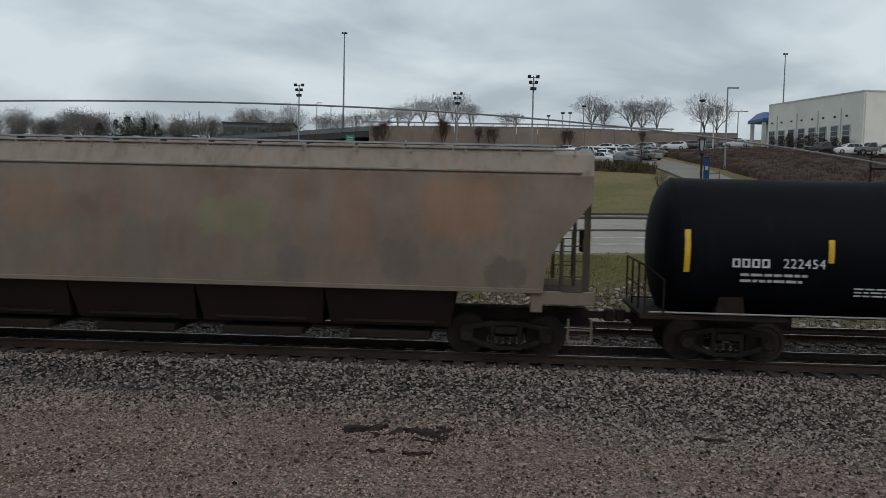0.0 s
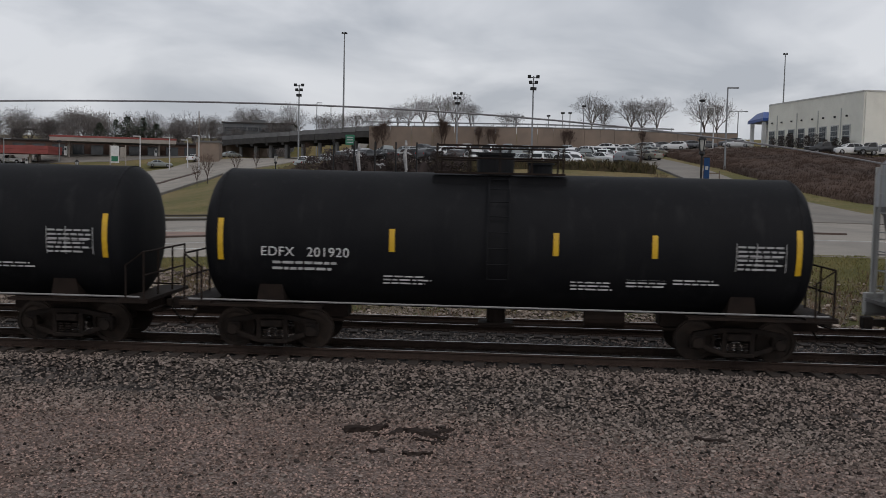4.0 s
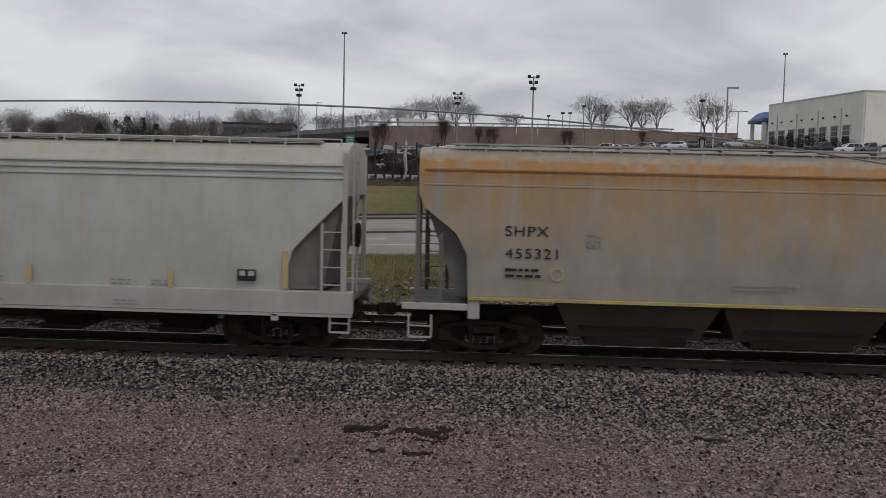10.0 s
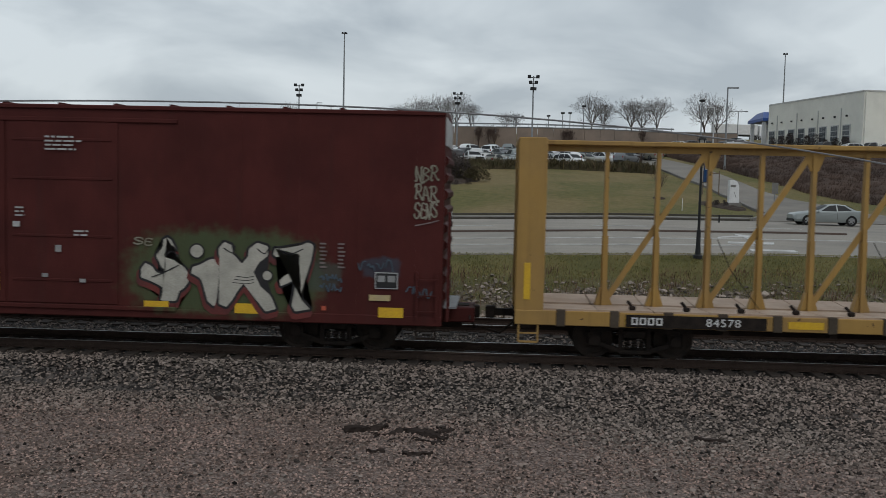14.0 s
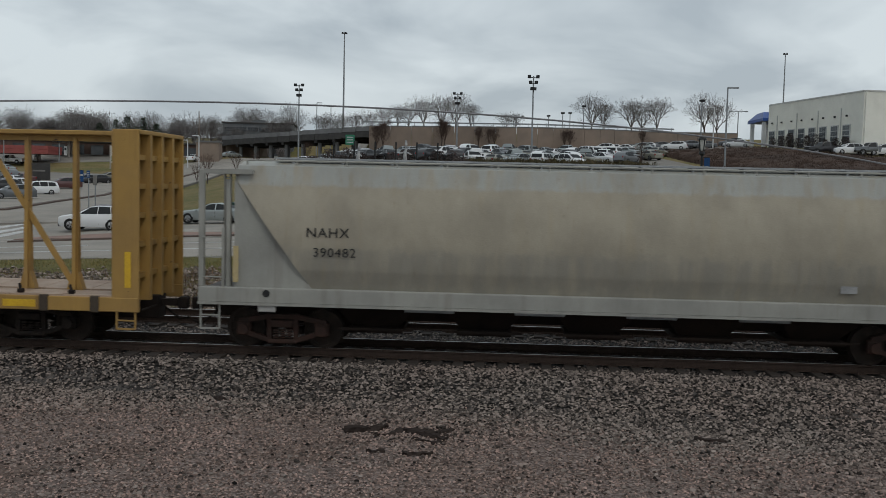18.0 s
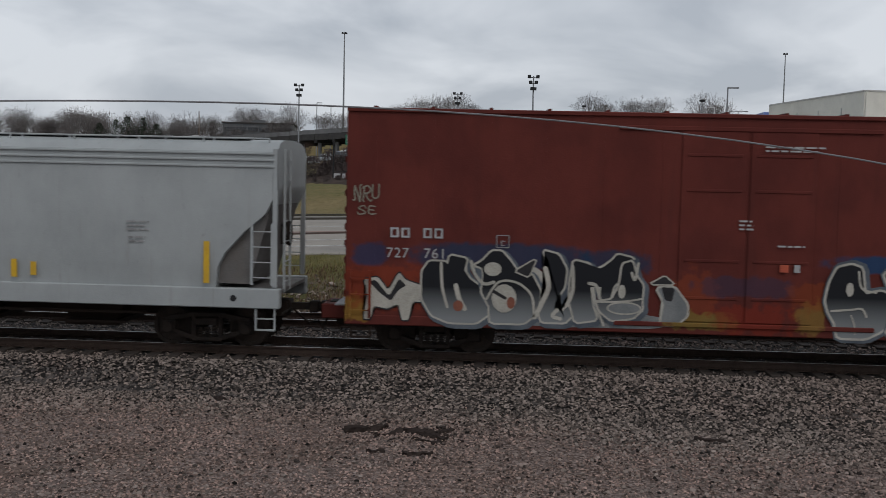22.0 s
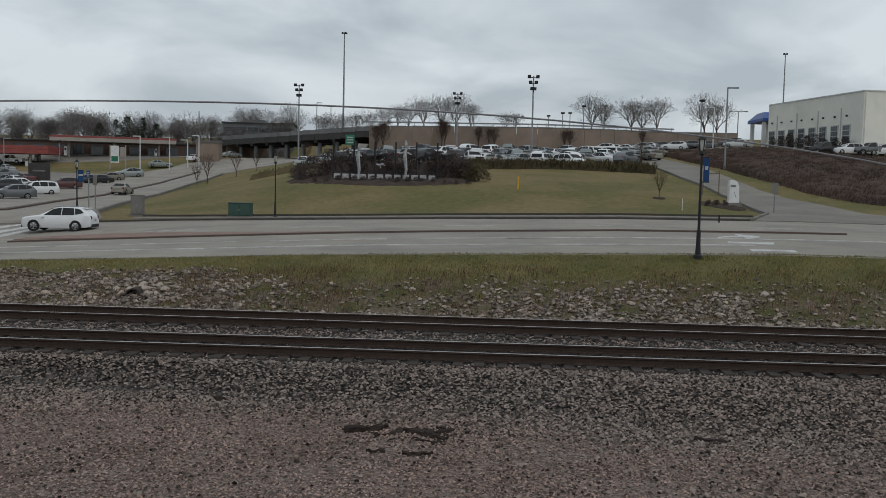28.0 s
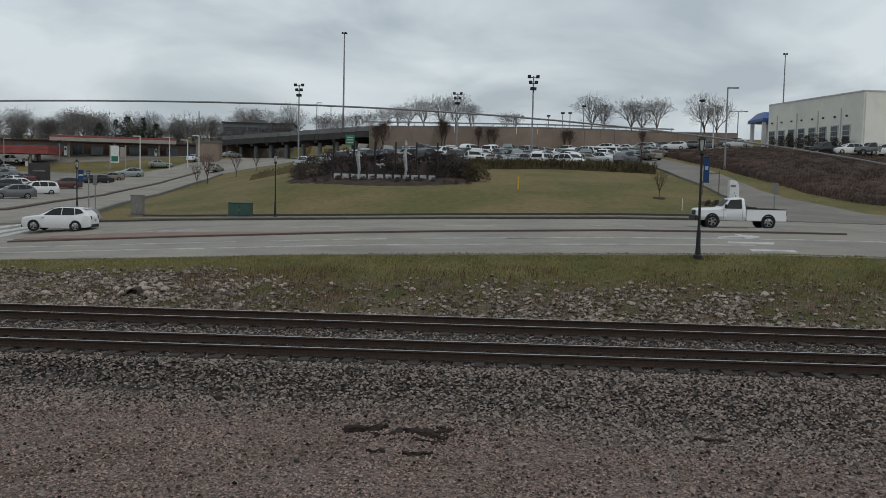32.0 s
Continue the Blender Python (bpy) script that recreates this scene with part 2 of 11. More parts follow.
# ---- ground, track and roads ----
def ground_material():
    """Gravel lot, ballast, stony bank and dormant grass in one sheet, parted by ragged lines."""
    m, nt, b = nodes_of("ground_cover")
    N, L = nt.nodes, nt.links
    tc = N.new("ShaderNodeTexCoord")
    sep = N.new("ShaderNodeSeparateXYZ")
    L.new(tc.outputs["Object"], sep.inputs[0])

    def num(op, a, c=None):
        n = N.new("ShaderNodeMath")
        n.operation = op
        for i, v in enumerate((a, c)):
            if v is None:
                continue
            if isinstance(v, (int, float)):
                n.inputs[i].default_value = v
            else:
                L.new(v, n.inputs[i])
        return n.outputs[0]

    def tex(scale, detail=6, roughness=0.6):
        n = N.new("ShaderNodeTexNoise")
        n.inputs["Scale"].default_value, n.inputs["Detail"].default_value, n.inputs["Roughness"].default_value = scale, detail, roughness
        L.new(tc.outputs["Object"], n.inputs["Vector"])
        return n.outputs[0]

    def ramp(v, stops):
        r = N.new("ShaderNodeValToRGB")
        while len(r.color_ramp.elements) < len(stops):
            r.color_ramp.elements.new(0.5)
        for e, (p, c) in zip(r.color_ramp.elements, stops):
            e.position, e.color = p, rgba(c)
        L.new(v, r.inputs[0])
        return r.outputs[0]

    def mix(f, a, c, mode="MIX"):
        n = N.new("ShaderNodeMixRGB")
        n.blend_type = mode
        if isinstance(f, (int, float)):
            n.inputs[0].default_value = f
        else:
            L.new(f, n.inputs[0])
        L.new(a, n.inputs[1])
        L.new(c, n.inputs[2])
        return n.outputs[0]

    def step(v, lo, hi):
        r = N.new("ShaderNodeMapRange")
        r.inputs[1].default_value, r.inputs[2].default_value = lo, hi
        L.new(v, r.inputs[0])
        return r.outputs[0]

    def cells(scale):
        v = N.new("ShaderNodeTexVoronoi")
        v.inputs["Scale"].default_value = scale
        L.new(tc.outputs["Object"], v.inputs["Vector"])
        return v

    broad, mid, fine = tex(0.25), tex(1.3), tex(14)
    pebble, stone = cells(30), cells(13)
    sep_p = N.new("ShaderNodeSeparateColor")
    L.new(pebble.outputs["Color"], sep_p.inputs[0])
    sep_s = N.new("ShaderNodeSeparateColor")
    L.new(stone.outputs["Color"], sep_s.inputs[0])
    lot = mix(0.55, ramp(mid, [(0.3, (0.105, 0.076, 0.064)), (0.7, (0.165, 0.124, 0.107))]), ramp(sep_p.outputs[0], [(0.0, (0.03, 0.023, 0.021)), (0.5, (0.16, 0.12, 0.105)), (1.0, (0.38, 0.31, 0.28))]))
    lot = mix(step(broad, 0.54, 0.66), lot, ramp(sep_p.outputs[1], [(0.0, (0.05, 0.034, 0.027)), (1.0, (0.21, 0.15, 0.123))]))
    ballast = ramp(sep_s.outputs[0], [(0.0, (0.007, 0.006, 0.0055)), (0.5, (0.030, 0.026, 0.024)), (1.0, (0.12, 0.105, 0.097))])
    bed = ramp(sep_s.outputs[1], [(0.0, (0.006, 0.005, 0.005)), (0.6, (0.025, 0.021, 0.019)), (1.0, (0.08, 0.07, 0.066))])
    bank = mix(step(mid, 0.42, 0.6), ramp(fine, [(0.2, (0.085, 0.066, 0.046)), (0.8, (0.175, 0.140, 0.105))]), ramp(fine, [(0.2, (0.045, 0.050, 0.016)), (0.8, (0.10, 0.098, 0.038))]))
    verge = ramp(num("ADD", num("MULTIPLY", fine, 0.5), num("MULTIPLY", tex(0.7, 4), 0.5)), [(0.36, (0.062, 0.066, 0.020)), (0.5, (0.112, 0.102, 0.036)), (0.64, (0.180, 0.145, 0.064))])
    lawn = mix(step(tex(0.10, 5), 0.40, 0.58), ramp(tex(1.6, 9, 0.7), [(0.3, (0.075, 0.076, 0.024)), (0.7, (0.150, 0.132, 0.046))]), ramp(tex(1.9, 9, 0.7), [(0.3, (0.120, 0.092, 0.038)), (0.7, (0.230, 0.175, 0.080))]))
    wobble = num("MULTIPLY", num("SUBTRACT", tex(0.9), 0.5), 1.6)
    y = sep.outputs[1]
    tilt = num("ADD", num("ADD", y, num("MULTIPLY", num("MAXIMUM", num("ADD", sep.outputs[0], 0.7), 0.0), 0.22)), num("MULTIPLY", wobble, 0.9))
    col = mix(step(tilt, 18.2, 19.3), lot, ballast)
    col = mix(step(y, 20.75, 21.1), col, bed)
    col = mix(step(num("ADD", y, wobble), 29.1, 29.5), col, bank)
    col = mix(step(num("ADD", y, wobble), 33.2, 34.6), col, verge)
    col = mix(step(y, 60.0, 64.0), col, lawn)
    L.new(col, b.inputs["Base Color"])
    b.inputs["Roughness"].default_value = 0.92
    b.inputs["Specular IOR Level"].default_value = 0.25
    bp = N.new("ShaderNodeBump")
    bp.inputs["Strength"].default_value, bp.inputs["Distance"].default_value = 0.9, 0.03
    L.new(num("ADD", num("MULTIPLY", stone.outputs["Distance"], -0.8), num("ADD", num("MULTIPLY", pebble.outputs["Distance"], -0.5), fine)), bp.inputs["Height"])
    L.new(bp.outputs[0], b.inputs["Normal"])
    return m


M_GROUND = ground_material()
M_CONCRETE = surf("worn_concrete_paving", (0.290, 0.266, 0.232), (0.248, 0.226, 0.197), 0.35, 0.88, dirt=(0.13, 0.125, 0.12), dirt_scale=0.25, dirt_amount=0.55, fine=25)
M_ASPHALT = surf("grey_lot_paving", (0.222, 0.204, 0.180), (0.184, 0.168, 0.148), 0.3, 0.9, dirt=(0.10, 0.098, 0.095), dirt_scale=0.2)
M_KERB = surf("kerb_concrete", (0.20, 0.19, 0.175), (0.15, 0.14, 0.13), 1.0, 0.85)
# far kerb and lawn edging, darker than the other kerbs
M_KERBDARK = surf("dark_kerb_concrete", (0.075, 0.068, 0.058), (0.055, 0.05, 0.043), 1.0, 0.9)
M_PAVER = surf("worn_pinkish_brick_paving", (0.27, 0.175, 0.14), (0.215, 0.145, 0.12), 1.2, 0.9, fine=60.0, dirt=(0.13, 0.11, 0.10))
M_MEDIAN = surf("brown_median_paving", (0.115, 0.085, 0.072), (0.09, 0.068, 0.06), 1.5, 0.9)
M_LINE = surf("worn_road_paint", (0.55, 0.55, 0.54), (0.36, 0.35, 0.34), 1.8, 0.7, bump=0.0)
M_RAIL = surf("rusty_rail_web", (0.050, 0.033, 0.026), (0.034, 0.023, 0.018), 6, 0.8, 0.1)
M_HEAD = surf("polished_rail_head", (0.52, 0.51, 0.50), (0.44, 0.43, 0.42), 4, 0.55, 0.7, bump=0.0)
M_TIE = surf("weathered_timber_tie", (0.052, 0.042, 0.035), (0.030, 0.024, 0.021), 5, 0.9, stretch=(1, 0.2, 1), dirt=(0.07, 0.06, 0.055))
M_STONE = surf("crushed_grey_stone", (0.126, 0.107, 0.094), (0.126, 0.096, 0.082), 0.22, 0.85, fine=60, island=(0.02, 2.5))
M_PEBBLE = surf("pinkish_brown_gravel", (0.240, 0.172, 0.146), (0.178, 0.127, 0.106), 0.5, 0.88, fine=60, island=(0.15, 1.9))
M_ROCK = surf("pale_limestone_rubble", (0.275, 0.232, 0.198), (0.17, 0.135, 0.112), 0.5, 0.85, dirt=(0.085, 0.068, 0.048), dirt_scale=3, dirt_amount=0.8, island=(0.3, 1.65))
M_GRASS = surf("dry_green_grass_blades", (0.125, 0.122, 0.036), (0.215, 0.172, 0.072), 0.9, 0.8, bump=0.0, island=True)
M_WEED = surf("dead_brown_weeds", (0.16, 0.10, 0.062), (0.11, 0.072, 0.048), 1.4, 0.85, bump=0.0, island=True)
M_DEBRIS = surf("rotten_dark_wood", (0.020, 0.014, 0.012), (0.040, 0.029, 0.024), 8, 0.9, stretch=(0.3, 1, 1))

ground_ys = np.r_[np.linspace(-40, 10, 12), np.arange(11, 40, 0.35), np.arange(40, 183, 1.1), (183.5, 185.0, 186.2, 186.9, 187.6, 189.0), np.arange(191, 262, 2.0), np.geomspace(264, 3200, 50)]
ground_xs = np.r_[-np.geomspace(2600, 76, 40), np.arange(-75, -25, 1.0), np.arange(-25, 25.1, 0.5), np.arange(26, 60, 1.0), np.geomspace(61, 2600, 40)]
sheet("ground", ground_xs, ground_ys, land, M_GROUND, label="gravel lot, ballast and dormant lawn rising to a hillside")


def rail_bm(x0, x1):
    bm = bmesh.new()
    prof = [(-0.076, -0.185), (0.076, -0.185), (0.07, -0.165), (0.012, -0.145), (0.010, -0.055), (0.036, -0.04), (0.036, -0.006), (0.03, -0.0005), (-0.03, -0.0005), (-0.036, -0.006), (-0.036, -0.04), (-0.010, -0.055), (-0.012, -0.145), (-0.07, -0.165)]
    a = [bm.verts.new((x0, y, z)) for y, z in prof]
    b = [bm.verts.new((x1, y, z)) for y, z in prof]
    n = len(prof)
    for k in range(n):
        f = bm.faces.new((a[k], b[k], b[(k + 1) % n], a[(k + 1) % n]))
        f.material_index = 1 if k == 7 else 0
    return bm


def tie_bm():
    bm = bmesh.new()
    add_box(bm, -0.115, 0.115, -1.3, 1.3, -0.36, -0.185, 0.012)
    return bm


def railway(y_mid, name, seed):
    rng = random.Random(seed)
    t = thing(name, pose(0, y_mid, 0), "railway track with rusty rails on timber ties in ballast", "railway track", "", "structure")
    for s in (-1, 1):
        r = part("rail", rail_bm(-480, 480), [M_RAIL, M_HEAD], t, "rusty steel rail with a polished head")
        r.matrix_basis = pose(0, s * 0.7175, 0)
    first = part("tie", tie_bm(), M_TIE, t)
    first.matrix_basis = pose(-36.5, 0, 0)
    bm = bmesh.new()
    for s in (-1, 1):
        add_box(bm, -0.10, 0.10, s * 0.7175 - 0.19, s * 0.7175 + 0.19, -0.187, -0.172)
        for k in (-1, 1):
            add_box(bm, -0.07, -0.04, s * 0.7175 + k * 0.10 - 0.012, s * 0.7175 + k * 0.10 + 0.012, -0.18, -0.135)
            add_box(bm, 0.04, 0.07, s * 0.7175 + k * 0.10 - 0.012, s * 0.7175 + k * 0.10 + 0.012, -0.18, -0.135)
    plates = part("tie_plate", bm, M_RAIL, t)
    plates.matrix_basis = pose(-36.5, 0, 0)
    for k in range(1, 148):
        m = pose(-36.5 + k * 0.497, rng.uniform(-0.05, 0.05), rng.uniform(-0.012, 0.006), 0, 0, rng.uniform(-0.9, 0.9))
        share("tie", first, t, m)
        if 25 < k < 125:
            share("tie_plate", plates, t, pose(-36.5 + k * 0.497, 0, 0))
    bm = bmesh.new()
    for k in range(1, 880):
        for s in (-1, 1):
            x = s * (36.6 + k * 0.497)
            add_box(bm, x - 0.115, x + 0.115, -1.3, 1.3, -0.36, -0.185)
    tagged(part("far_ties", bm, M_TIE, t), kind="stuff")


def stones(name, n, area, size, material, seed, label, lift=0.25, squash=(0.6, 0.95), keep=None):
    """Loose angular stones scattered over the land, one object."""
    rng = np.random.default_rng(seed)
    x = rng.uniform(area[0], area[1], n)
    y = rng.uniform(area[2], area[3], n)
    if keep is not None:
        ok = keep(x, y, rng.random(n))
        x, y = x[ok], y[ok]
    n = len(x)
    r = size[0] + (size[1] - size[0]) * rng.random(n) ** 1.8
    base = np.array([(1, 0, 0), (-1, 0, 0), (0, 1, 0), (0, -1, 0), (0, 0, 1), (0, 0, -1), (0.6, 0.6, 0.55), (-0.6, -0.55, 0.6)], float)
    faces = np.array([(6, 0, 2), (6, 2, 4), (6, 4, 0), (7, 1, 3), (7, 3, 4), (7, 4, 1), (2, 1, 4), (3, 0, 4)])
    v = base[None] * rng.uniform(0.65, 1.15, (n, 8, 1)) * r[:, None, None]
    v[..., 2] *= rng.uniform(squash[0], squash[1], n)[:, None]
    a = rng.uniform(0, math.tau, n)
    c, s = np.cos(a)[:, None], np.sin(a)[:, None]
    tl = rng.uniform(-0.5, 0.5, n)[:, None]
    vx, vy, vz = v[..., 0], v[..., 1], v[..., 2]
    vx, vz = vx * np.cos(tl) - vz * np.sin(tl), vx * np.sin(tl) + vz * np.cos(tl)
    p = np.stack([vx * c - vy * s + x[:, None], vx * s + vy * c + y[:, None], vz + (land(x, y) + lift * r)[:, None]], -1).reshape(-1, 3)
    f = (faces[None] + 8 * np.arange(n)[:, None, None]).reshape(-1, 3)
    me = bpy.data.meshes.new(name)
    me.from_pydata(p.tolist(), [], f.tolist())
    return tagged(part_mesh(name, me, material), label, "", "", "stuff")


def blades(name, n, area, height, material, seed, label, keep=None, width=0.012, per=1):
    """Grass or weeds: thin leaning blades, one object."""
    rng = np.random.default_rng(seed)
    x, y = rng.uniform(area[0], area[1], n), rng.uniform(area[2], area[3], n)
    if keep is not None:
        ok = keep(x, y, rng.random(n))
        x, y = x[ok], y[ok]
    n = len(x)
    h = rng.uniform(height[0], height[1], n)
    a, l = rng.uniform(0, math.tau, n), rng.uniform(0.1, 0.7, n)
    w = width * rng.uniform(0.7, 1.5, n)
    z = land(x, y)
    dx, dy = np.cos(a), np.sin(a)
    p = np.stack([np.stack([x - dy * w, y + dx * w, z - 0.02], 1), np.stack([x + dy * w, y - dx * w, z - 0.02], 1), np.stack([x + dx * h * l * 0.5 + dy * w * 0.6, y + dy * h * l * 0.5 - dx * w * 0.6, z + h * 0.6], 1), np.stack([x + dx * h * l, y + dy * h * l, z + h], 1)], 1).reshape(-1, 3)
    i = 4 * np.arange(n)
    f = np.concatenate([np.stack([i, i + 1, i + 2], 1), np.stack([i, i + 2, i + 3], 1)])
    me = bpy.data.meshes.new(name)
    me.from_pydata(p.tolist(), [], f.tolist())
    return tagged(part_mesh(name, me, material), label, "", "", "stuff")


railway(NEAR_RAIL + 0.7175, "railway_track", 5)
railway(NEAR_RAIL + FAR_TRACK + 0.7175, "railway_track", 6)


def toe(x):
    """Where the ballast runs out into the lot."""
    return np.interp(x, [-12, -5.4, -0.7, 1.4, 3.3, 4.8, 8.0], [18.9, 19.1, 18.7, 18.2, 17.7, 17.3, 16.6])


stones("ballast", 100000, (-12.5, 12, 12.6, 21.0), (0.023, 0.054), M_STONE, 11, "crushed grey ballast stones beside the track", keep=lambda x, y, q: q < np.clip((y - toe(x) + 1.5) / 2.0, 0.0, 1))
stones("track_ballast", 30000, (-17, 16, 20.9, 29.2), (0.026, 0.055), M_STONE, 12, "crushed grey ballast stones between the rails and tracks", lift=0.1,
       keep=lambda x, y, q: np.minimum.reduce([np.abs(y - NEAR_RAIL - o) for o in (0, 1.435, FAR_TRACK, FAR_TRACK + 1.435)]) > 0.12)
stones("lot_gravel", 74000, (-11, 12, 12.6, 19.8), (0.014, 0.036), M_PEBBLE, 13, "pinkish brown gravel of the lot", keep=lambda x, y, q: q < np.clip((toe(x) + 0.7 - y) / 1.2, 0, 1) * (0.66 + 0.34 * noise_field(x * 0.8, y * 0.9)))
stones("lot_stones", 16000, (-11, 12, 12.6, 19.5), (0.026, 0.055), M_STONE, 14, "scattered grey stones on the gravel lot", keep=lambda x, y, q: (y < toe(x) + 0.3) & (q < 0.22 + 0.25 * noise_field(x * 0.5 + 1, y * 0.6) + np.clip((x - 1.0) / 7, 0, 0.55)))


def rubble_zone(x, y, q):
    d = y - 29.2
    left = np.clip((x + 6.0) / -3.0, 0, 1) * np.clip((5.7 - d + np.clip(x + 9, -1.5, 3) * -0.45) / 1.0, 0, 1)
    mid = np.clip((x + 4.2) / 2.5, 0, 1) * np.clip((10.2 - x) / 2.0, 0, 1) * np.clip((4.5 - d) / 2.0, 0, 1) * np.interp(x, [-1.0, 3.2], [0.5, 1.2])
    foot = np.clip((1.7 - d) / 0.7, 0, 1) * np.interp(x, [-5.0, -1.0, 3.2], [0.9, 0.6, 0.95])
    clump = np.clip(0.66 + 0.7 * noise_field(x * 1.5, y * 1.3), 0, 1)
    return q < np.maximum.reduce([left, mid, foot, 0.14 * np.clip((5.2 - d) / 1, 0, 1)]) * clump


stones("rubble", 52000, (-22, 22, 28.9, 36.0), (0.025, 0.12), M_ROCK, 15, "pale limestone rubble on the bank behind the track", 0.3, (0.5, 0.9), rubble_zone)
stones("rubble_chips", 24000, (-22, 22, 28.8, 36.0), (0.02, 0.05), M_ROCK, 16, "small pale stone chips on the bank", 0.35, (0.5, 0.9), lambda x, y, q: rubble_zone(x, y, q * 0.6))
blades("bank_grass", 150000, (-22, 22, 29.8, 37.0), (0.02, 0.085), M_GRASS, 17, "thin green and straw-coloured grass on the bank", lambda x, y, q: q < np.clip((y - 30.0) / 3.2, 0.10, 1) * np.clip((x + 13.5) / 5 + np.clip((y - 35.2) * 2, 0, 2), 0.08, 1) * (0.6 + 0.4 * noise_field(x * 1.3, y * 1.3)))
blades("dead_weeds", 36000, (-22, 22, 29.3, 35.2), (0.05, 0.24), M_WEED, 18, "dead brown weeds among the stones", lambda x, y, q: q < 0.3 + 0.5 * noise_field(x * 0.9 + 3, y * 0.9) + 0.25 * (np.abs(x + 8) < 3))


def boulder(x, y, r, seed, label):
    rng = random.Random(seed)
    bm = bmesh.new()
    bmesh.ops.create_icosphere(bm, subdivisions=1, radius=r)
    for v in bm.verts:
        v.co *= rng.uniform(0.62, 1.12)
        v.co.z *= 0.68
        v.co.x *= 1.25
    ob = part("rock", bm, M_ROCK)
    ob.matrix_basis = Matrix.Translation(at_land(x, y, r * 0.3)) @ pose(0, 0, 0, rng.uniform(-12, 12), rng.uniform(-12, 12), rng.uniform(0, 180))
    return tagged(ob, label, "rock", "rocks on the bank")


for i, (x, y, r) in enumerate(((9.19, 32.75, 0.20), (9.3, 32.3, 0.13), (-2.73, 32.8, 0.15), (0.96, 30.9, 0.15), (5.9, 33.0, 0.14), (-5.6, 33.2, 0.14), (2.6, 31.4, 0.17), (3.6, 31.0, 0.16), (-9.2, 32.2, 0.18), (-11.6, 32.9, 0.18), (-13.6, 31.6, 0.20), (11.5, 31.0, 0.14), (13.0, 30.6, 0.16), (-15.2, 31.8, 0.18), (1.6, 32.4, 0.14), (4.6, 31.8, 0.15), (7.4, 31.0, 0.15), (10.8, 30.4, 0.14), (-7.9, 33.4, 0.14))):
    boulder(x, y, r, i + 1, "pale angular limestone rock on the grassy bank")

# culvert mouth in the bank
bm = bmesh.new()
add_disc(bm, (0, 0.8, 0), "y", 0.25, 1.6, 24, 0.21)
culvert = thing("culvert_pipe", pose(-12.15, 31.75, -0.22), "dark rusty culvert pipe opening in the stony bank", "culvert")
part("pipe_ring", bm, M_TIE, culvert)
bm = bmesh.new()
add_disc(bm, (0, 0.6, 0), "y", 0.215, 0.04, 24)
part("pipe_inside", bm, M_TIE, culvert)
for i, (x, y, r) in enumerate(((-12.45, 32.3, 0.2), (-11.9, 32.35, 0.22), (-12.15, 32.6, 0.24), (-12.6, 31.9, 0.17), (-11.7, 31.95, 0.18), (-12.2, 33.0, 0.2), (-11.3, 32.5, 0.16), (-12.95, 32.4, 0.17))):
    boulder(x, y, r, i + 40, "dirty limestone rock piled round the culvert")

# scraps on the gravel
def scrap(x, y, l, w, h, turn, seed, label):
    bm = bmesh.new()
    n = 7
    rng = random.Random(seed)
    rings = []
    for k in range(n):
        t = k / (n - 1) - 0.5
        ww, hh = w * (0.5 + 0.5 * rng.random()), h * (0.5 + 0.5 * rng.random())
        rings.append([bm.verts.new((t * l, a * ww / 2 + 0.04 * rng.uniform(-1, 1), b * hh)) for a, b in ((-1, 0), (-0.8, 0.8), (0.3, 1), (1, 0.4), (1, 0))])
    for a, b in zip(rings, rings[1:]):
        for k in range(5):
            bm.faces.new((a[k], a[(k + 1) % 5], b[(k + 1) % 5], b[k]))
    bm.faces.new(rings[0])
    bm.faces.new(rings[-1][::-1])
    bmesh.ops.recalc_face_normals(bm, faces=bm.faces)
    ob = part("wood_scrap", bm, M_DEBRIS)
    ob.matrix_basis = Matrix.Translation(at_land(x, y, 0.0)) @ pose(0, 0, 0, 0, 0, turn)
    return tagged(ob, label, "wood scrap", "scraps on the gravel")


for i, (x, y, l, w, h, a) in enumerate(((-2.30, 17.35, 0.62, 0.13, 0.08, 18), (-2.05, 17.5, 0.35, 0.08, 0.06, 35), (-1.72, 17.25, 0.4, 0.14, 0.04, 60), (-1.25, 17.3, 0.55, 0.16, 0.07, -20), (-0.95, 17.0, 0.42, 0.12, 0.06, -35), (-0.80, 17.35, 0.30, 0.10, 0.05, 40), (4.05, 17.5, 0.5, 0.1, 0.05, -15), (-1.18, 15.9, 0.45, 0.09, 0.05, 12), (-1.9, 15.95, 0.28, 0.07, 0.04, 5))):
    scrap(x, y, l * 1.15, w * 1.4, h * 1.7, a, i + 60, "rotten dark splintered timber scrap on the gravel")
srng = random.Random(91)
for i in range(26):
    scrap(-1.15 + srng.gauss(0, 0.34), 17.05 + srng.gauss(0, 0.26), srng.uniform(0.10, 0.30), srng.uniform(0.04, 0.10), srng.uniform(0.02, 0.06), srng.uniform(-60, 60), i + 90, "small splinter of dark rotten bark on the gravel")
ob = scrap(-5.55, 19.3, 0.26, 0.13, 0.09, 5, 80, "small black rubber scrap on the ballast")

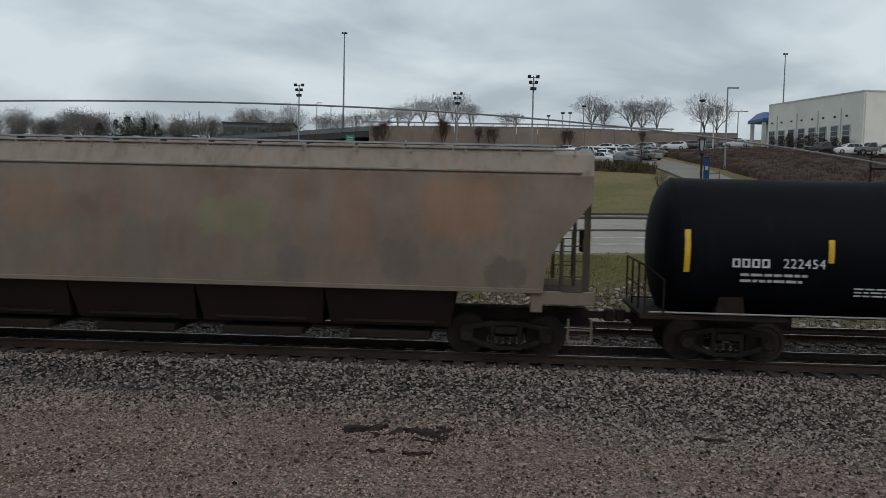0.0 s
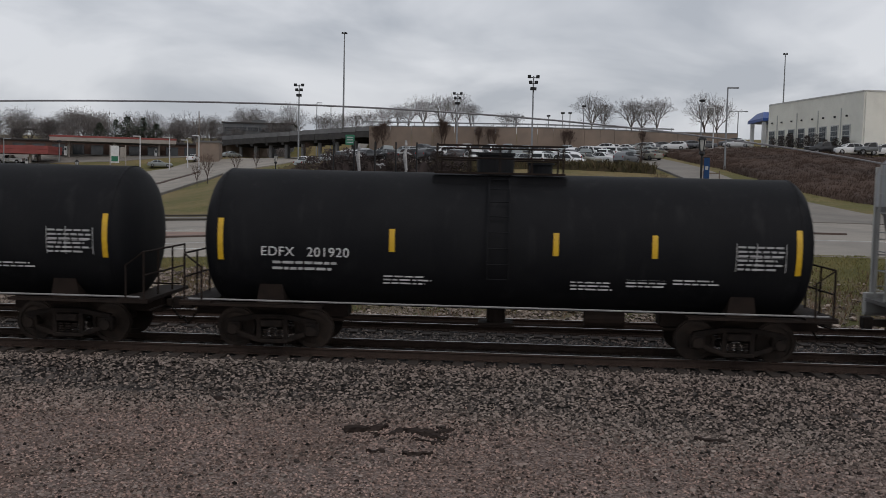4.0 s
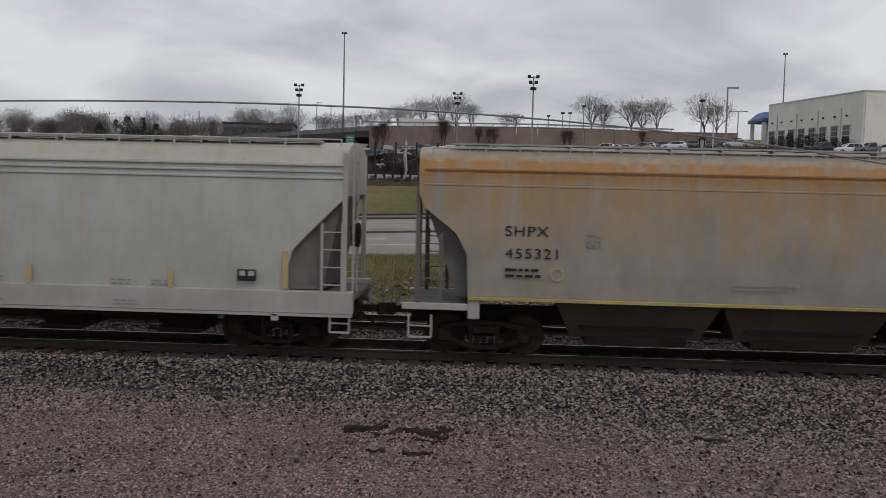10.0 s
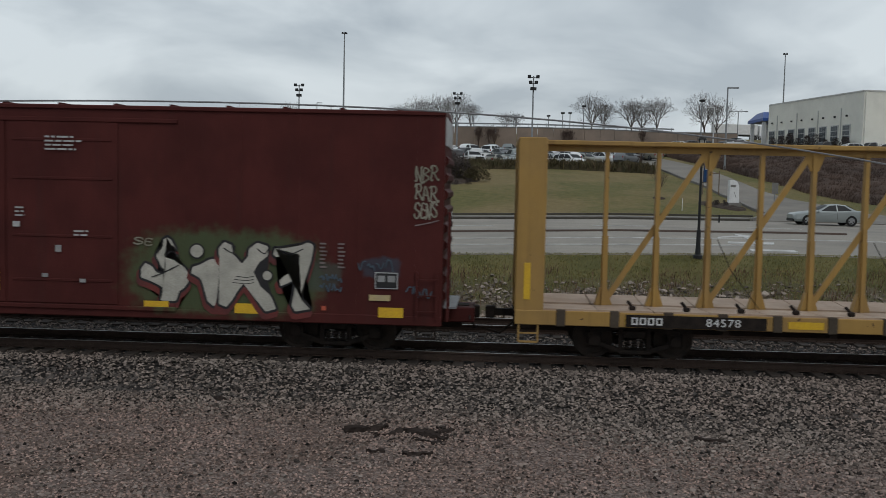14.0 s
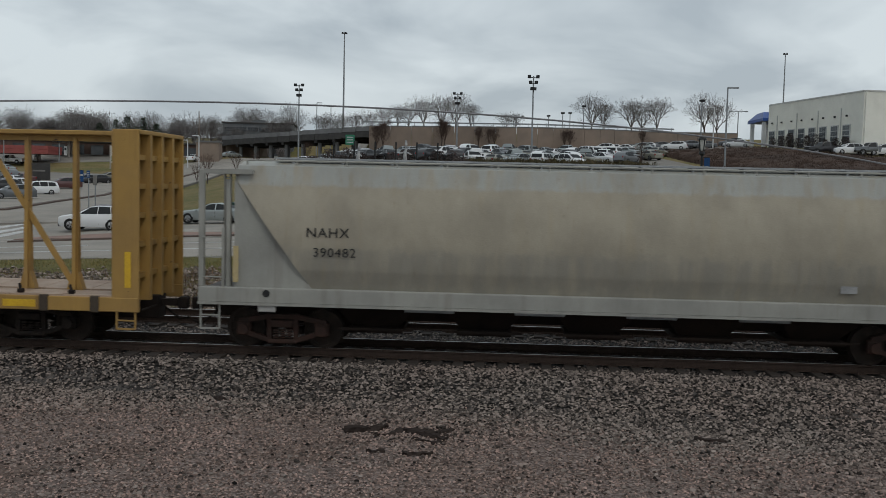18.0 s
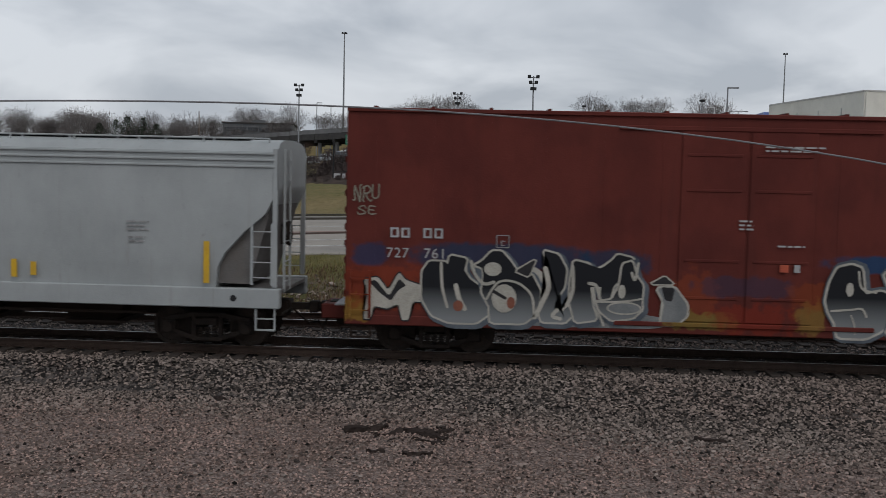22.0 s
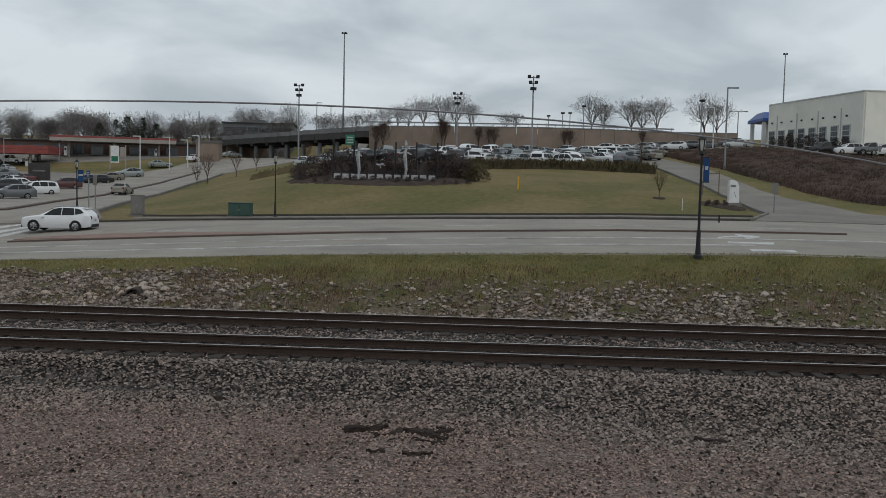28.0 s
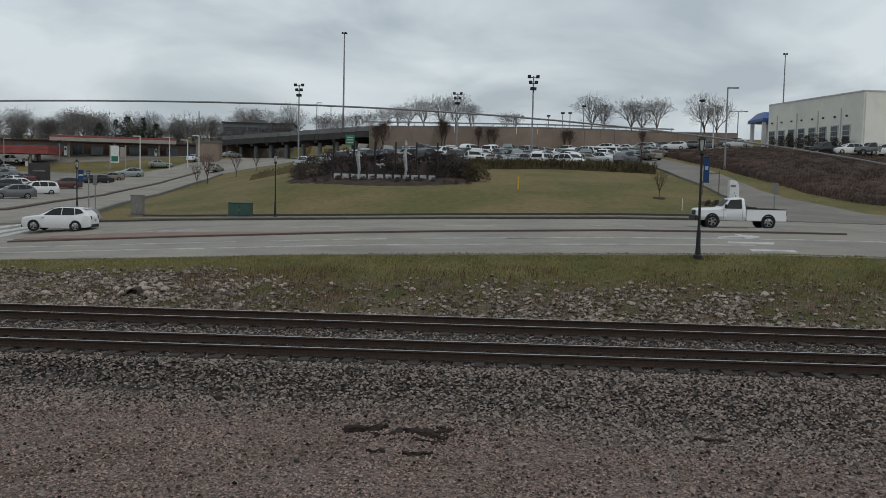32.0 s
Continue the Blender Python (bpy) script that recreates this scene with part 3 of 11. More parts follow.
# ---- main road: near carriageway, median, far carriageway, kerbs, pavement ----
strip("road", [(-260, 36.9), (-9, 36.9), (-4, 36.75), (260, 36.8)], [(-260, 69.4), (260, 69.4)], 0.03, M_CONCRETE, 400, 20, 0.25, "pale worn concrete road with white lane lines")
strip("median", [(-25.8, 49.7), (18.0, 49.9)], [(-25.8, 50.25), (18.0, 50.35)], 0.12, M_MEDIAN, 90, 1, 0.2, "low brown paved median strip")
strip("median", [(-29.0, 56.6), (-22.6, 52.0), (-17.5, 51.0), (-11.2, 50.4), (-4, 50.28)], [(-30.6, 61.2), (-24.0, 58.8), (-19.2, 55.6), (-11.7, 52.6), (-4, 50.6)], 0.075, M_PAVER, 60, 8, 0.12, "wide end of the median laid with worn pinkish brick pavers")
strip("kerb", [(-29.3, 69.4), (18.2, 69.4)], [(-29.5, 69.65), (18.3, 69.65)], 0.16, M_KERBDARK, 90, 1, 0.2)
strip("kerb", [(-27.8, 74.0), (19.6, 74.0)], [(-27.8, 74.2), (19.7, 74.2)], 0.14, M_KERBDARK, 90, 1, 0.2)
strip("pavement", [(-27.5, 71.9), (18.6, 71.9)], [(-27.8, 73.1), (19.6, 73.1)], 0.05, M_KERB, 90, 2, 0.1, "narrow concrete pavement along the lawn")
strip("lane_line", [(-200, 40.9), (11.0, 40.9)], [(-200, 41.1), (11.0, 41.1)], 0.06, M_LINE, 200, 1, 0.05)
strip("lane_line", [(0.6, 44.9), (60, 44.9)], [(0.6, 45.06), (60, 45.06)], 0.06, M_LINE, 70, 1, 0.05)
for k in range(4):
    x = -25.0 + k * 7.2
    strip("lane_line", [(x, 44.9), (x + 5.6, 44.9)], [(x, 45.02), (x + 5.6, 45.02)], 0.06, M_LINE, 8, 1, 0.05)
for k in range(9):
    x = -40 + k * 9.2
    strip("lane_line", [(x, 58.3), (x + 3.2, 58.3)], [(x, 58.5), (x + 3.2, 58.5)], 0.06, M_LINE, 6, 1, 0.05)
strip("stop_bar", [(10.13, 42.05), (11.98, 41.6)], [(10.37, 43.05), (12.28, 42.65)], 0.06, M_LINE, 6, 1, 0.05)
strip("stop_bar", [(10.05, 37.85), (11.72, 37.55)], [(10.2, 38.7), (11.82, 38.35)], 0.06, M_LINE, 6, 1, 0.05)
# turn arrow
strip("turn_arrow", [(10.5, 45.5), (11.2, 46.2), (11.9, 46.4)], [(10.62, 46.1), (11.25, 46.9), (11.95, 47.2)], 0.06, M_LINE, 6, 1, 0.05)
strip("turn_arrow", [(11.75, 44.9), (12.75, 46.6)], [(11.95, 48.6), (12.8, 47.1)], 0.06, M_LINE, 6, 1, 0.05)
# crossing bars at the junction
strip("stop_bar", [(-35.69, 66.15), (-34.22, 69.15)], [(-36.39, 67.45), (-34.54, 69.8)], 0.06, M_LINE, 16, 2, 0.05)
strip("stop_bar", [(-34.29, 63.55), (-33.03, 66.75)], [(-35.02, 64.9), (-33.48, 67.65)], 0.06, M_LINE, 16, 2, 0.05)
strip("stop_bar", [(-33.02, 61.2), (-31.94, 64.55)], [(-33.75, 62.55), (-32.44, 65.55)], 0.06, M_LINE, 16, 2, 0.05)
# ---- side street climbing to the left under the overpass, and the driveway on the right ----
strip("side_street", [(-29.2, 69.3), (-32.8, 77), (-37.2, 92.2), (-41.5, 112), (-43.4, 128), (-45.8, 145), (-47, 163), (-44.5, 171), (-39, 176), (-33, 186), (-29, 240)], [(-62, 69.3), (-56, 90), (-57, 108), (-60, 124), (-63, 138), (-64.5, 152), (-64.5, 165), (-64.5, 180), (-62, 192), (-50, 205), (-48, 240)], 0.16, M_CONCRETE, 150, 24, 0.5, "pale concrete side street climbing under an overpass")
strip("street_median", [(-39.6, 76), (-44.3, 95.3), (-49.2, 122), (-52.7, 153.8), (-53.3, 172)], [(-40.2, 76), (-44.9, 95.3), (-49.8, 122), (-53.3, 153.8), (-53.9, 172)], 0.3, M_MEDIAN, 60, 1, 0.3)
strip("kerb", [(-29.2, 69.6), (-32.8, 77), (-37.2, 92.2), (-41.5, 112), (-43.4, 128), (-45.8, 145), (-47, 163)], [(-28.9, 69.6), (-32.4, 77), (-36.8, 92.2), (-41.1, 112), (-43.0, 128), (-45.4, 145), (-46.6, 163)], 0.3, M_KERB, 70, 1, 0.4)
strip("driveway", [(18.5, 69.3), (21.7, 77), (21.8, 88.6), (21.4, 98.8), (20.6, 106.3), (20.1, 117.7), (19.6, 133.4), (18.9, 150)], [(60, 69.3), (31.5, 78), (28.6, 90), (26.4, 97), (25.8, 107), (25.2, 119), (24.5, 134), (23.5, 150)], 0.10, M_ASPHALT, 80, 14, 0.4, "grey paved driveway climbing the hill")
strip("kerb", [(18.3, 69.6), (21.4, 77), (21.5, 88.6), (21.1, 98.8), (20.3, 106.3), (19.8, 117.7), (19.3, 131)], [(18.5, 69.6), (21.7, 77), (21.8, 88.6), (21.4, 98.8), (20.6, 106.3), (20.1, 117.7), (19.6, 131)], 0.22, M_KERB, 60, 1, 0.4)
strip("car_park", [(-30, 130), (-10, 126.5), (6, 129), (18, 124.5), (26, 150), (44, 166)], [(-30, 184), (-10, 185), (6, 185), (18, 185), (36, 185), (45, 185)], 0.10, M_ASPHALT, 90, 60, 0.3, "grey paved car park on the hillside")
strip("car_park", [(-57.5, 92), (-58, 108), (-61, 124), (-64, 138), (-65.5, 152), (-66, 168)], [(-105, 92), (-112, 118), (-118, 140), (-120, 150), (-122, 160), (-122, 172)], 0.10, M_ASPHALT, 60, 50, 0.3, "grey paved car park beside the side street")
strip("forecourt", [(-105, 184), (-78, 192), (-62, 204)], [(-125, 215), (-90, 235), (-60, 245)], 0.12, M_ASPHALT, 50, 40, 0.3, "grey paved forecourt of the filling station")
# ---- paints of the rolling stock ----
def paint(name, base, other, bands=(), patches=(), streak=None, streak_amount=0.5, rough=0.55, speck=None, grime=0.35, spec=0.25):
    """Weathered car paint in the car's own space. bands: (z0, z1, colour, amount, soft); patches: (x, z, rx, rz, colour, amount, raggedness);
    streak: colour of the runs down the side; speck: colour of small chips."""
    m, nt, b = nodes_of(name)
    N, L = nt.nodes, nt.links
    tc = N.new("ShaderNodeTexCoord")
    sep = N.new("ShaderNodeSeparateXYZ")
    L.new(tc.outputs["Object"], sep.inputs[0])

    def num(op, a, c=None, d=None):
        n = N.new("ShaderNodeMath")
        n.operation = op
        for i, v in enumerate((a, c, d)):
            if v is None:
                continue
            if isinstance(v, (int, float)):
                n.inputs[i].default_value = v
            else:
                L.new(v, n.inputs[i])
        return n.outputs[0]

    def tex(scale, detail=5, stretch=(1, 1, 1), roughness=0.55):
        mp = N.new("ShaderNodeMapping")
        mp.inputs["Scale"].default_value = stretch
        L.new(tc.outputs["Object"], mp.inputs[0])
        n = N.new("ShaderNodeTexNoise")
        n.inputs["Scale"].default_value, n.inputs["Detail"].default_value, n.inputs["Roughness"].default_value = scale, detail, roughness
        L.new(mp.outputs[0], n.inputs["Vector"])
        return n.outputs[0]

    def step(v, lo, hi, amount=1.0):
        mr = N.new("ShaderNodeMapRange")
        mr.interpolation_type = "SMOOTHSTEP"
        mr.inputs[1].default_value, mr.inputs[2].default_value, mr.inputs[4].default_value = lo, hi, amount
        L.new(v, mr.inputs[0])
        return mr.outputs[0]

    def over(col, mask, c):
        mx = N.new("ShaderNodeMixRGB")
        L.new(mask, mx.inputs[0])
        L.new(col, mx.inputs[1])
        mx.inputs[2].default_value = rgba(c)
        return mx.outputs[0]

    broad, grain = tex(0.8), tex(28, 4)
    base, other = tuple(v * 0.84 for v in base), tuple(v * 0.80 for v in other)     # tones scaled down so the cars don't render too bright under this sky
    c0 = N.new("ShaderNodeRGB")
    c0.outputs[0].default_value = rgba(base)
    col = over(c0.outputs[0], step(broad, 0.35, 0.7), other)
    runs = tex(1.0, 6, (3.2, 3.2, 0.22))
    edge = tex(4.5, 5)
    for z0, z1, c, amount, soft in bands:
        z = num("ADD", sep.outputs[2], num("MULTIPLY", num("SUBTRACT", edge, 0.5), soft * 2))
        mask = num("MULTIPLY", step(z, z0 - soft, z0 + 0.001), num("SUBTRACT", 1.0, step(z, z1 - 0.001, z1 + soft)))
        col = over(col, num("MULTIPLY", mask, num("MULTIPLY", amount, step(runs, 0.25, 0.6))) if soft > 0.05 else num("MULTIPLY", mask, amount), c)
    if streak:
        col = over(col, step(runs, 0.52, 0.75, streak_amount), streak)
    for px, pz, rx, rz, c, amount, ragged in patches:
        dx = num("ABSOLUTE", num("DIVIDE", num("SUBTRACT", sep.outputs[0], px), rx))
        dz = num("ABSOLUTE", num("DIVIDE", num("SUBTRACT", sep.outputs[2], pz), rz))
        d = num("POWER", num("ADD", num("POWER", dx, 3.0), num("POWER", dz, 3.0)), 0.3333)
        d = num("ADD", d, num("MULTIPLY", num("SUBTRACT", edge, 0.5), ragged * 2.2))
        d = num("ADD", d, num("MULTIPLY", num("SUBTRACT", runs, 0.5), ragged))
        col = over(col, num("SUBTRACT", amount, step(d, 0.72, 1.08, amount)), c)
    if min(base) > 0.2:
        col = over(col, step(tex(6, 9, (1, 1, 0.7), 0.75), 0.60, 0.74, 0.45), tuple(v * k for v, k in zip(base, (0.52, 0.46, 0.40))))
        col = over(col, step(tex(1.0, 7, (8, 8, 0.3), 0.6), 0.60, 0.74, 0.35), tuple(v * k for v, k in zip(base, (0.62, 0.54, 0.45))))
    if speck:
        col = over(col, step(tex(5.5, 3), 0.71, 0.73), speck)
    mx = N.new("ShaderNodeMixRGB")
    mx.blend_type = "MULTIPLY"
    mx.inputs[0].default_value = grime
    L.new(col, mx.inputs[1])
    L.new(tex(2.2, 8, (1, 1, 0.5), 0.7), mx.inputs[2])
    L.new(mx.outputs[0], b.inputs["Base Color"])
    rr = N.new("ShaderNodeMapRange")
    rr.inputs[3].default_value, rr.inputs[4].default_value = rough - 0.12, rough + 0.2
    L.new(broad, rr.inputs[0])
    L.new(rr.outputs[0], b.inputs["Roughness"])
    b.inputs["Specular IOR Level"].default_value = spec
    bp = N.new("ShaderNodeBump")
    bp.inputs["Strength"].default_value, bp.inputs["Distance"].default_value = 0.18, 0.02
    L.new(num("ADD", grain, num("MULTIPLY", broad, 2.0)), bp.inputs["Height"])
    L.new(bp.outputs[0], b.inputs["Normal"])
    return m


RUST, ORANGE = (0.16, 0.055, 0.022), (0.42, 0.17, 0.05)
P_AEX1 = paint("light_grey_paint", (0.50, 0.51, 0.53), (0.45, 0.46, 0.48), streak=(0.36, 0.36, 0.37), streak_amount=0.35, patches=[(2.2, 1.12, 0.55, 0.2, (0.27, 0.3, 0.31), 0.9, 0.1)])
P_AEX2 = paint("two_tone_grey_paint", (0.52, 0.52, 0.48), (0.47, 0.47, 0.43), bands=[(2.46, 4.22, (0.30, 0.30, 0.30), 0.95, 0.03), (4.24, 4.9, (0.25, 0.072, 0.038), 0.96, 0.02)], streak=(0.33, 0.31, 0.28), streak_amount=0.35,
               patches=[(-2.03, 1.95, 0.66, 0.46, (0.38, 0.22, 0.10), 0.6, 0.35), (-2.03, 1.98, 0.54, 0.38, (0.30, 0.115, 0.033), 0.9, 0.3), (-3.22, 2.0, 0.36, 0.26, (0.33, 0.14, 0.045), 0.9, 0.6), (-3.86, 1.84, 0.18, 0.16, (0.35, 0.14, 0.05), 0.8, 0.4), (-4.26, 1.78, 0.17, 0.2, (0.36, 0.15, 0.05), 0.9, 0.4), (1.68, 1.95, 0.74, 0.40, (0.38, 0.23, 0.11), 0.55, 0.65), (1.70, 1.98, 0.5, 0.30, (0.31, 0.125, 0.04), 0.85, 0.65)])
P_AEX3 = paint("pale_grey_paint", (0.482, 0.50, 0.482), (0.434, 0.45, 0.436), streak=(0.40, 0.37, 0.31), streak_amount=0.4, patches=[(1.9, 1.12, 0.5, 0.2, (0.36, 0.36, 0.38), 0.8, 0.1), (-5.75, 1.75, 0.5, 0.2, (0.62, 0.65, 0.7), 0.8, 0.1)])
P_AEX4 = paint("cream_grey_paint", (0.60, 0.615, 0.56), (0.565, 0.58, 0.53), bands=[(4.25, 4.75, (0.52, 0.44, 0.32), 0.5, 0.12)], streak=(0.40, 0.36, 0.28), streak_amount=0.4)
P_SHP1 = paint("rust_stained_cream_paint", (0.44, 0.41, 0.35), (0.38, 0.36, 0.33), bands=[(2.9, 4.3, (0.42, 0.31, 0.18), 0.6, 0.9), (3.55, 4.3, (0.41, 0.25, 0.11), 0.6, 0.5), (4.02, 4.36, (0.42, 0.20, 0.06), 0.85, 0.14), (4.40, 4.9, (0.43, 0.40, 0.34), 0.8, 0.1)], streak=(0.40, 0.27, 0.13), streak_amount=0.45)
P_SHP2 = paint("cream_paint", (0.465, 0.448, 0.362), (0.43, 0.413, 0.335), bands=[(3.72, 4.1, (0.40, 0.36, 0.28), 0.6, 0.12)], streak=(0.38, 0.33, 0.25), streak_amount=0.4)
# Low bands of these two paints: shading at the curved sides' foot, as colour.
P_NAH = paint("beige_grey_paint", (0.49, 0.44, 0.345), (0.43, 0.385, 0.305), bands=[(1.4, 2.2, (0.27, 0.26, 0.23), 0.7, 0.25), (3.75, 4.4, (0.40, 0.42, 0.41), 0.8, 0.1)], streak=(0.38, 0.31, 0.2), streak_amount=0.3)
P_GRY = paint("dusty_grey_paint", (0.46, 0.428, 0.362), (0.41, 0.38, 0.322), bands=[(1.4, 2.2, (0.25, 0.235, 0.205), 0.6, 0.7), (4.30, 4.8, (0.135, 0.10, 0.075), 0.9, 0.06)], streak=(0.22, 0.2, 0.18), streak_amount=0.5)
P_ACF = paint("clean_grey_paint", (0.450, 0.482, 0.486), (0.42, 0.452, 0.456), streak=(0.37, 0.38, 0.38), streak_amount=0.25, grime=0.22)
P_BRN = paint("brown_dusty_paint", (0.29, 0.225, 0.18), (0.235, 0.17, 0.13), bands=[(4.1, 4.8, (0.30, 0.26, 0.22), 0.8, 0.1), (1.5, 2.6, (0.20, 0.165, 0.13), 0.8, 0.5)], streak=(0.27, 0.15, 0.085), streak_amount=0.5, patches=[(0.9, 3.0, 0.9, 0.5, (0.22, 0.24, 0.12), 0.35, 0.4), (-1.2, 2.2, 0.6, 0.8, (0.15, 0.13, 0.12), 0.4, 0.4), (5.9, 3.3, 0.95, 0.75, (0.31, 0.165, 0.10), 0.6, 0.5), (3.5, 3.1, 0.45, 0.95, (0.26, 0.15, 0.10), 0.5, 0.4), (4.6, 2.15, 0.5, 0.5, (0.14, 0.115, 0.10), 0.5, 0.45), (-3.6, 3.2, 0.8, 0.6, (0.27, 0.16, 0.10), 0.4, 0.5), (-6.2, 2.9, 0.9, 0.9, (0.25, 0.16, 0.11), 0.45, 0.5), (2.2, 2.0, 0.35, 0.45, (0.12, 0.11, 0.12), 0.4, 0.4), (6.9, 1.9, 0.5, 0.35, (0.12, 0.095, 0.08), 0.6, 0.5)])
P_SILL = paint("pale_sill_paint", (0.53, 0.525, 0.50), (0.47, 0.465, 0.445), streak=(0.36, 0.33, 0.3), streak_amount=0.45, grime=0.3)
# The shade on the triangular end plates is put into this darker paint.
P_PLATE = paint("shaded_grey_plate_paint", (0.22, 0.205, 0.175), (0.17, 0.16, 0.135), streak=(0.33, 0.31, 0.27), streak_amount=0.5)
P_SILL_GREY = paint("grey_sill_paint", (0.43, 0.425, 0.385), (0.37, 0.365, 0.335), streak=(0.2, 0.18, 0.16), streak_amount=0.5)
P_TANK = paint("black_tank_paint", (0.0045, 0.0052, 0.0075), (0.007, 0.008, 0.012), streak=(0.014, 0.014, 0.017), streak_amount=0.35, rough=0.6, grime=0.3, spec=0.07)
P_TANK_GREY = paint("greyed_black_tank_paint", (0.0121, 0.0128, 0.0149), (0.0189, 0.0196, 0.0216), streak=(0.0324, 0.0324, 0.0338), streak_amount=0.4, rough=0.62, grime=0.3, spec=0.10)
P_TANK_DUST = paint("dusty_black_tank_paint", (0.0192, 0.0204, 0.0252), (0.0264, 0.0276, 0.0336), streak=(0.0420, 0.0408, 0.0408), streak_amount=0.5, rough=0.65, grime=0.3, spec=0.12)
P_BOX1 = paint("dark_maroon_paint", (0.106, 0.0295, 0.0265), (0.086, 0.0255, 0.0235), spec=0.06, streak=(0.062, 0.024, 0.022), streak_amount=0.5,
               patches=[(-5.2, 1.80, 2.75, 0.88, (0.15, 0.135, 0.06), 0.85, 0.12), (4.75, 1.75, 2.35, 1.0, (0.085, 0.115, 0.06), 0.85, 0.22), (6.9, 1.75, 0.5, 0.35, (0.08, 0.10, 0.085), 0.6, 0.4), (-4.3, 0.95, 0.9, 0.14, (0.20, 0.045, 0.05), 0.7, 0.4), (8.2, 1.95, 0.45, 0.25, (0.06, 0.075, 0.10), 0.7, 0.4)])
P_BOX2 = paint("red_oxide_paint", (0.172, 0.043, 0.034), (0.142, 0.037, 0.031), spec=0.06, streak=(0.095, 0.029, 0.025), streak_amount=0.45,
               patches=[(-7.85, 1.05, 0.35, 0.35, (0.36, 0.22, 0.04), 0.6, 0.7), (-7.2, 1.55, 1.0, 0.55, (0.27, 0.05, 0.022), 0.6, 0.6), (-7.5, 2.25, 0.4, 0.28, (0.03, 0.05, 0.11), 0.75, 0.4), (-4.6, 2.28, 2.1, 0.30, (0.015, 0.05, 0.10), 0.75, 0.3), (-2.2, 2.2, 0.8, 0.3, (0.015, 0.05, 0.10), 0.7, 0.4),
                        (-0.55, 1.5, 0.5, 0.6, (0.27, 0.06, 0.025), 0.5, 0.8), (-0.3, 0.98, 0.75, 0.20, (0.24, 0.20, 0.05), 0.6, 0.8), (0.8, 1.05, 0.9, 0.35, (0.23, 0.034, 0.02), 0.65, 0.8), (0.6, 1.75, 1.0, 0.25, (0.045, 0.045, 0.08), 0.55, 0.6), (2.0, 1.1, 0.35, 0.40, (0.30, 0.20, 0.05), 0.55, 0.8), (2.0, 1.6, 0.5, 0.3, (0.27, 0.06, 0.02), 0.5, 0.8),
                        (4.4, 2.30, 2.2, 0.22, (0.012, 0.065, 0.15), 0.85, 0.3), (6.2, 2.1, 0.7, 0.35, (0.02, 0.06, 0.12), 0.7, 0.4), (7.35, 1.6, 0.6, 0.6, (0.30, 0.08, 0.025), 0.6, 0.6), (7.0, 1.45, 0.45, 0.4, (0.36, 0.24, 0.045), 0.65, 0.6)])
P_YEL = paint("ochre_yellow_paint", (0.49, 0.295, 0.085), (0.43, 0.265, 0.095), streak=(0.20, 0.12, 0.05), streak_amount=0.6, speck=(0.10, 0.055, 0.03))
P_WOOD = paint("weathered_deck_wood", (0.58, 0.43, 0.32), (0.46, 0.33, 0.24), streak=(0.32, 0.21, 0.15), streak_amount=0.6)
# Recessed end parts: dirty grey steel, darkened in colour for their shade.
M_SHADE = surf("shaded_dirty_grey_steel", (0.17, 0.165, 0.16), (0.12, 0.115, 0.11), 1.5, 0.75, dirt=(0.1, 0.07, 0.05))
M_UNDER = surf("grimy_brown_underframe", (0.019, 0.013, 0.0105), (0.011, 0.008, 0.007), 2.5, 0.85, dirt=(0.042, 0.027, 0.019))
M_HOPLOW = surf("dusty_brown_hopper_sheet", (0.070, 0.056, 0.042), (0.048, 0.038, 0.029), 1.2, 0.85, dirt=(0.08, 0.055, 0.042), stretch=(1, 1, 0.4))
# Brown car's outlet sheets: grime, plus the shadow under the body in the colour.
M_HOPDARK = surf("shaded_grimy_red_brown_sheet", (0.026, 0.015, 0.012), (0.016, 0.011, 0.0095), 1.2, 0.85, dirt=(0.05, 0.028, 0.02), stretch=(1, 1, 0.4))
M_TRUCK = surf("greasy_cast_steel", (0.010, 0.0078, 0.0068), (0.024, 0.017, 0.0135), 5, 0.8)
M_TRUCK_RED = surf("rusty_cast_steel", (0.05, 0.027, 0.021), (0.03, 0.02, 0.017), 4, 0.8)
M_WHEEL = surf("wheel_steel", (0.020, 0.0155, 0.013), (0.038, 0.027, 0.021), 4, 0.7, 0.2)
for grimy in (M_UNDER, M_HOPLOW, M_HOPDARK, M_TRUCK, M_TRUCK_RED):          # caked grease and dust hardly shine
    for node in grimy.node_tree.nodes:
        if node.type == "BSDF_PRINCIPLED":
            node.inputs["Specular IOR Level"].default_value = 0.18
M_WHITE = surf("white_stencil_paint", (0.62, 0.62, 0.62), (0.5, 0.5, 0.5), 5, 0.6, bump=0.0)
M_OFFWHITE = surf("faded_white_paint", (0.42, 0.42, 0.42), (0.3, 0.3, 0.3), 3, 0.7, bump=0.0)
M_INKBLUE = surf("dark_blue_stencil_paint", (0.030, 0.045, 0.10), (0.05, 0.065, 0.12), 5, 0.6, bump=0.0)
M_FAINT = surf("faint_grey_stencil", (0.22, 0.22, 0.22), (0.3, 0.3, 0.3), 3, 0.7, bump=0.0)
M_BLACK = surf("black_stencil_paint", (0.018, 0.018, 0.02), (0.03, 0.03, 0.03), 5, 0.6, bump=0.0)
M_YREF = surf("yellow_reflector", (0.62, 0.38, 0.015), (0.55, 0.33, 0.02), 4, 0.4, bump=0.05)
M_YFADE = surf("faded_yellow_reflector", (0.44, 0.345, 0.17), (0.40, 0.325, 0.19), 4, 0.6, bump=0.05)
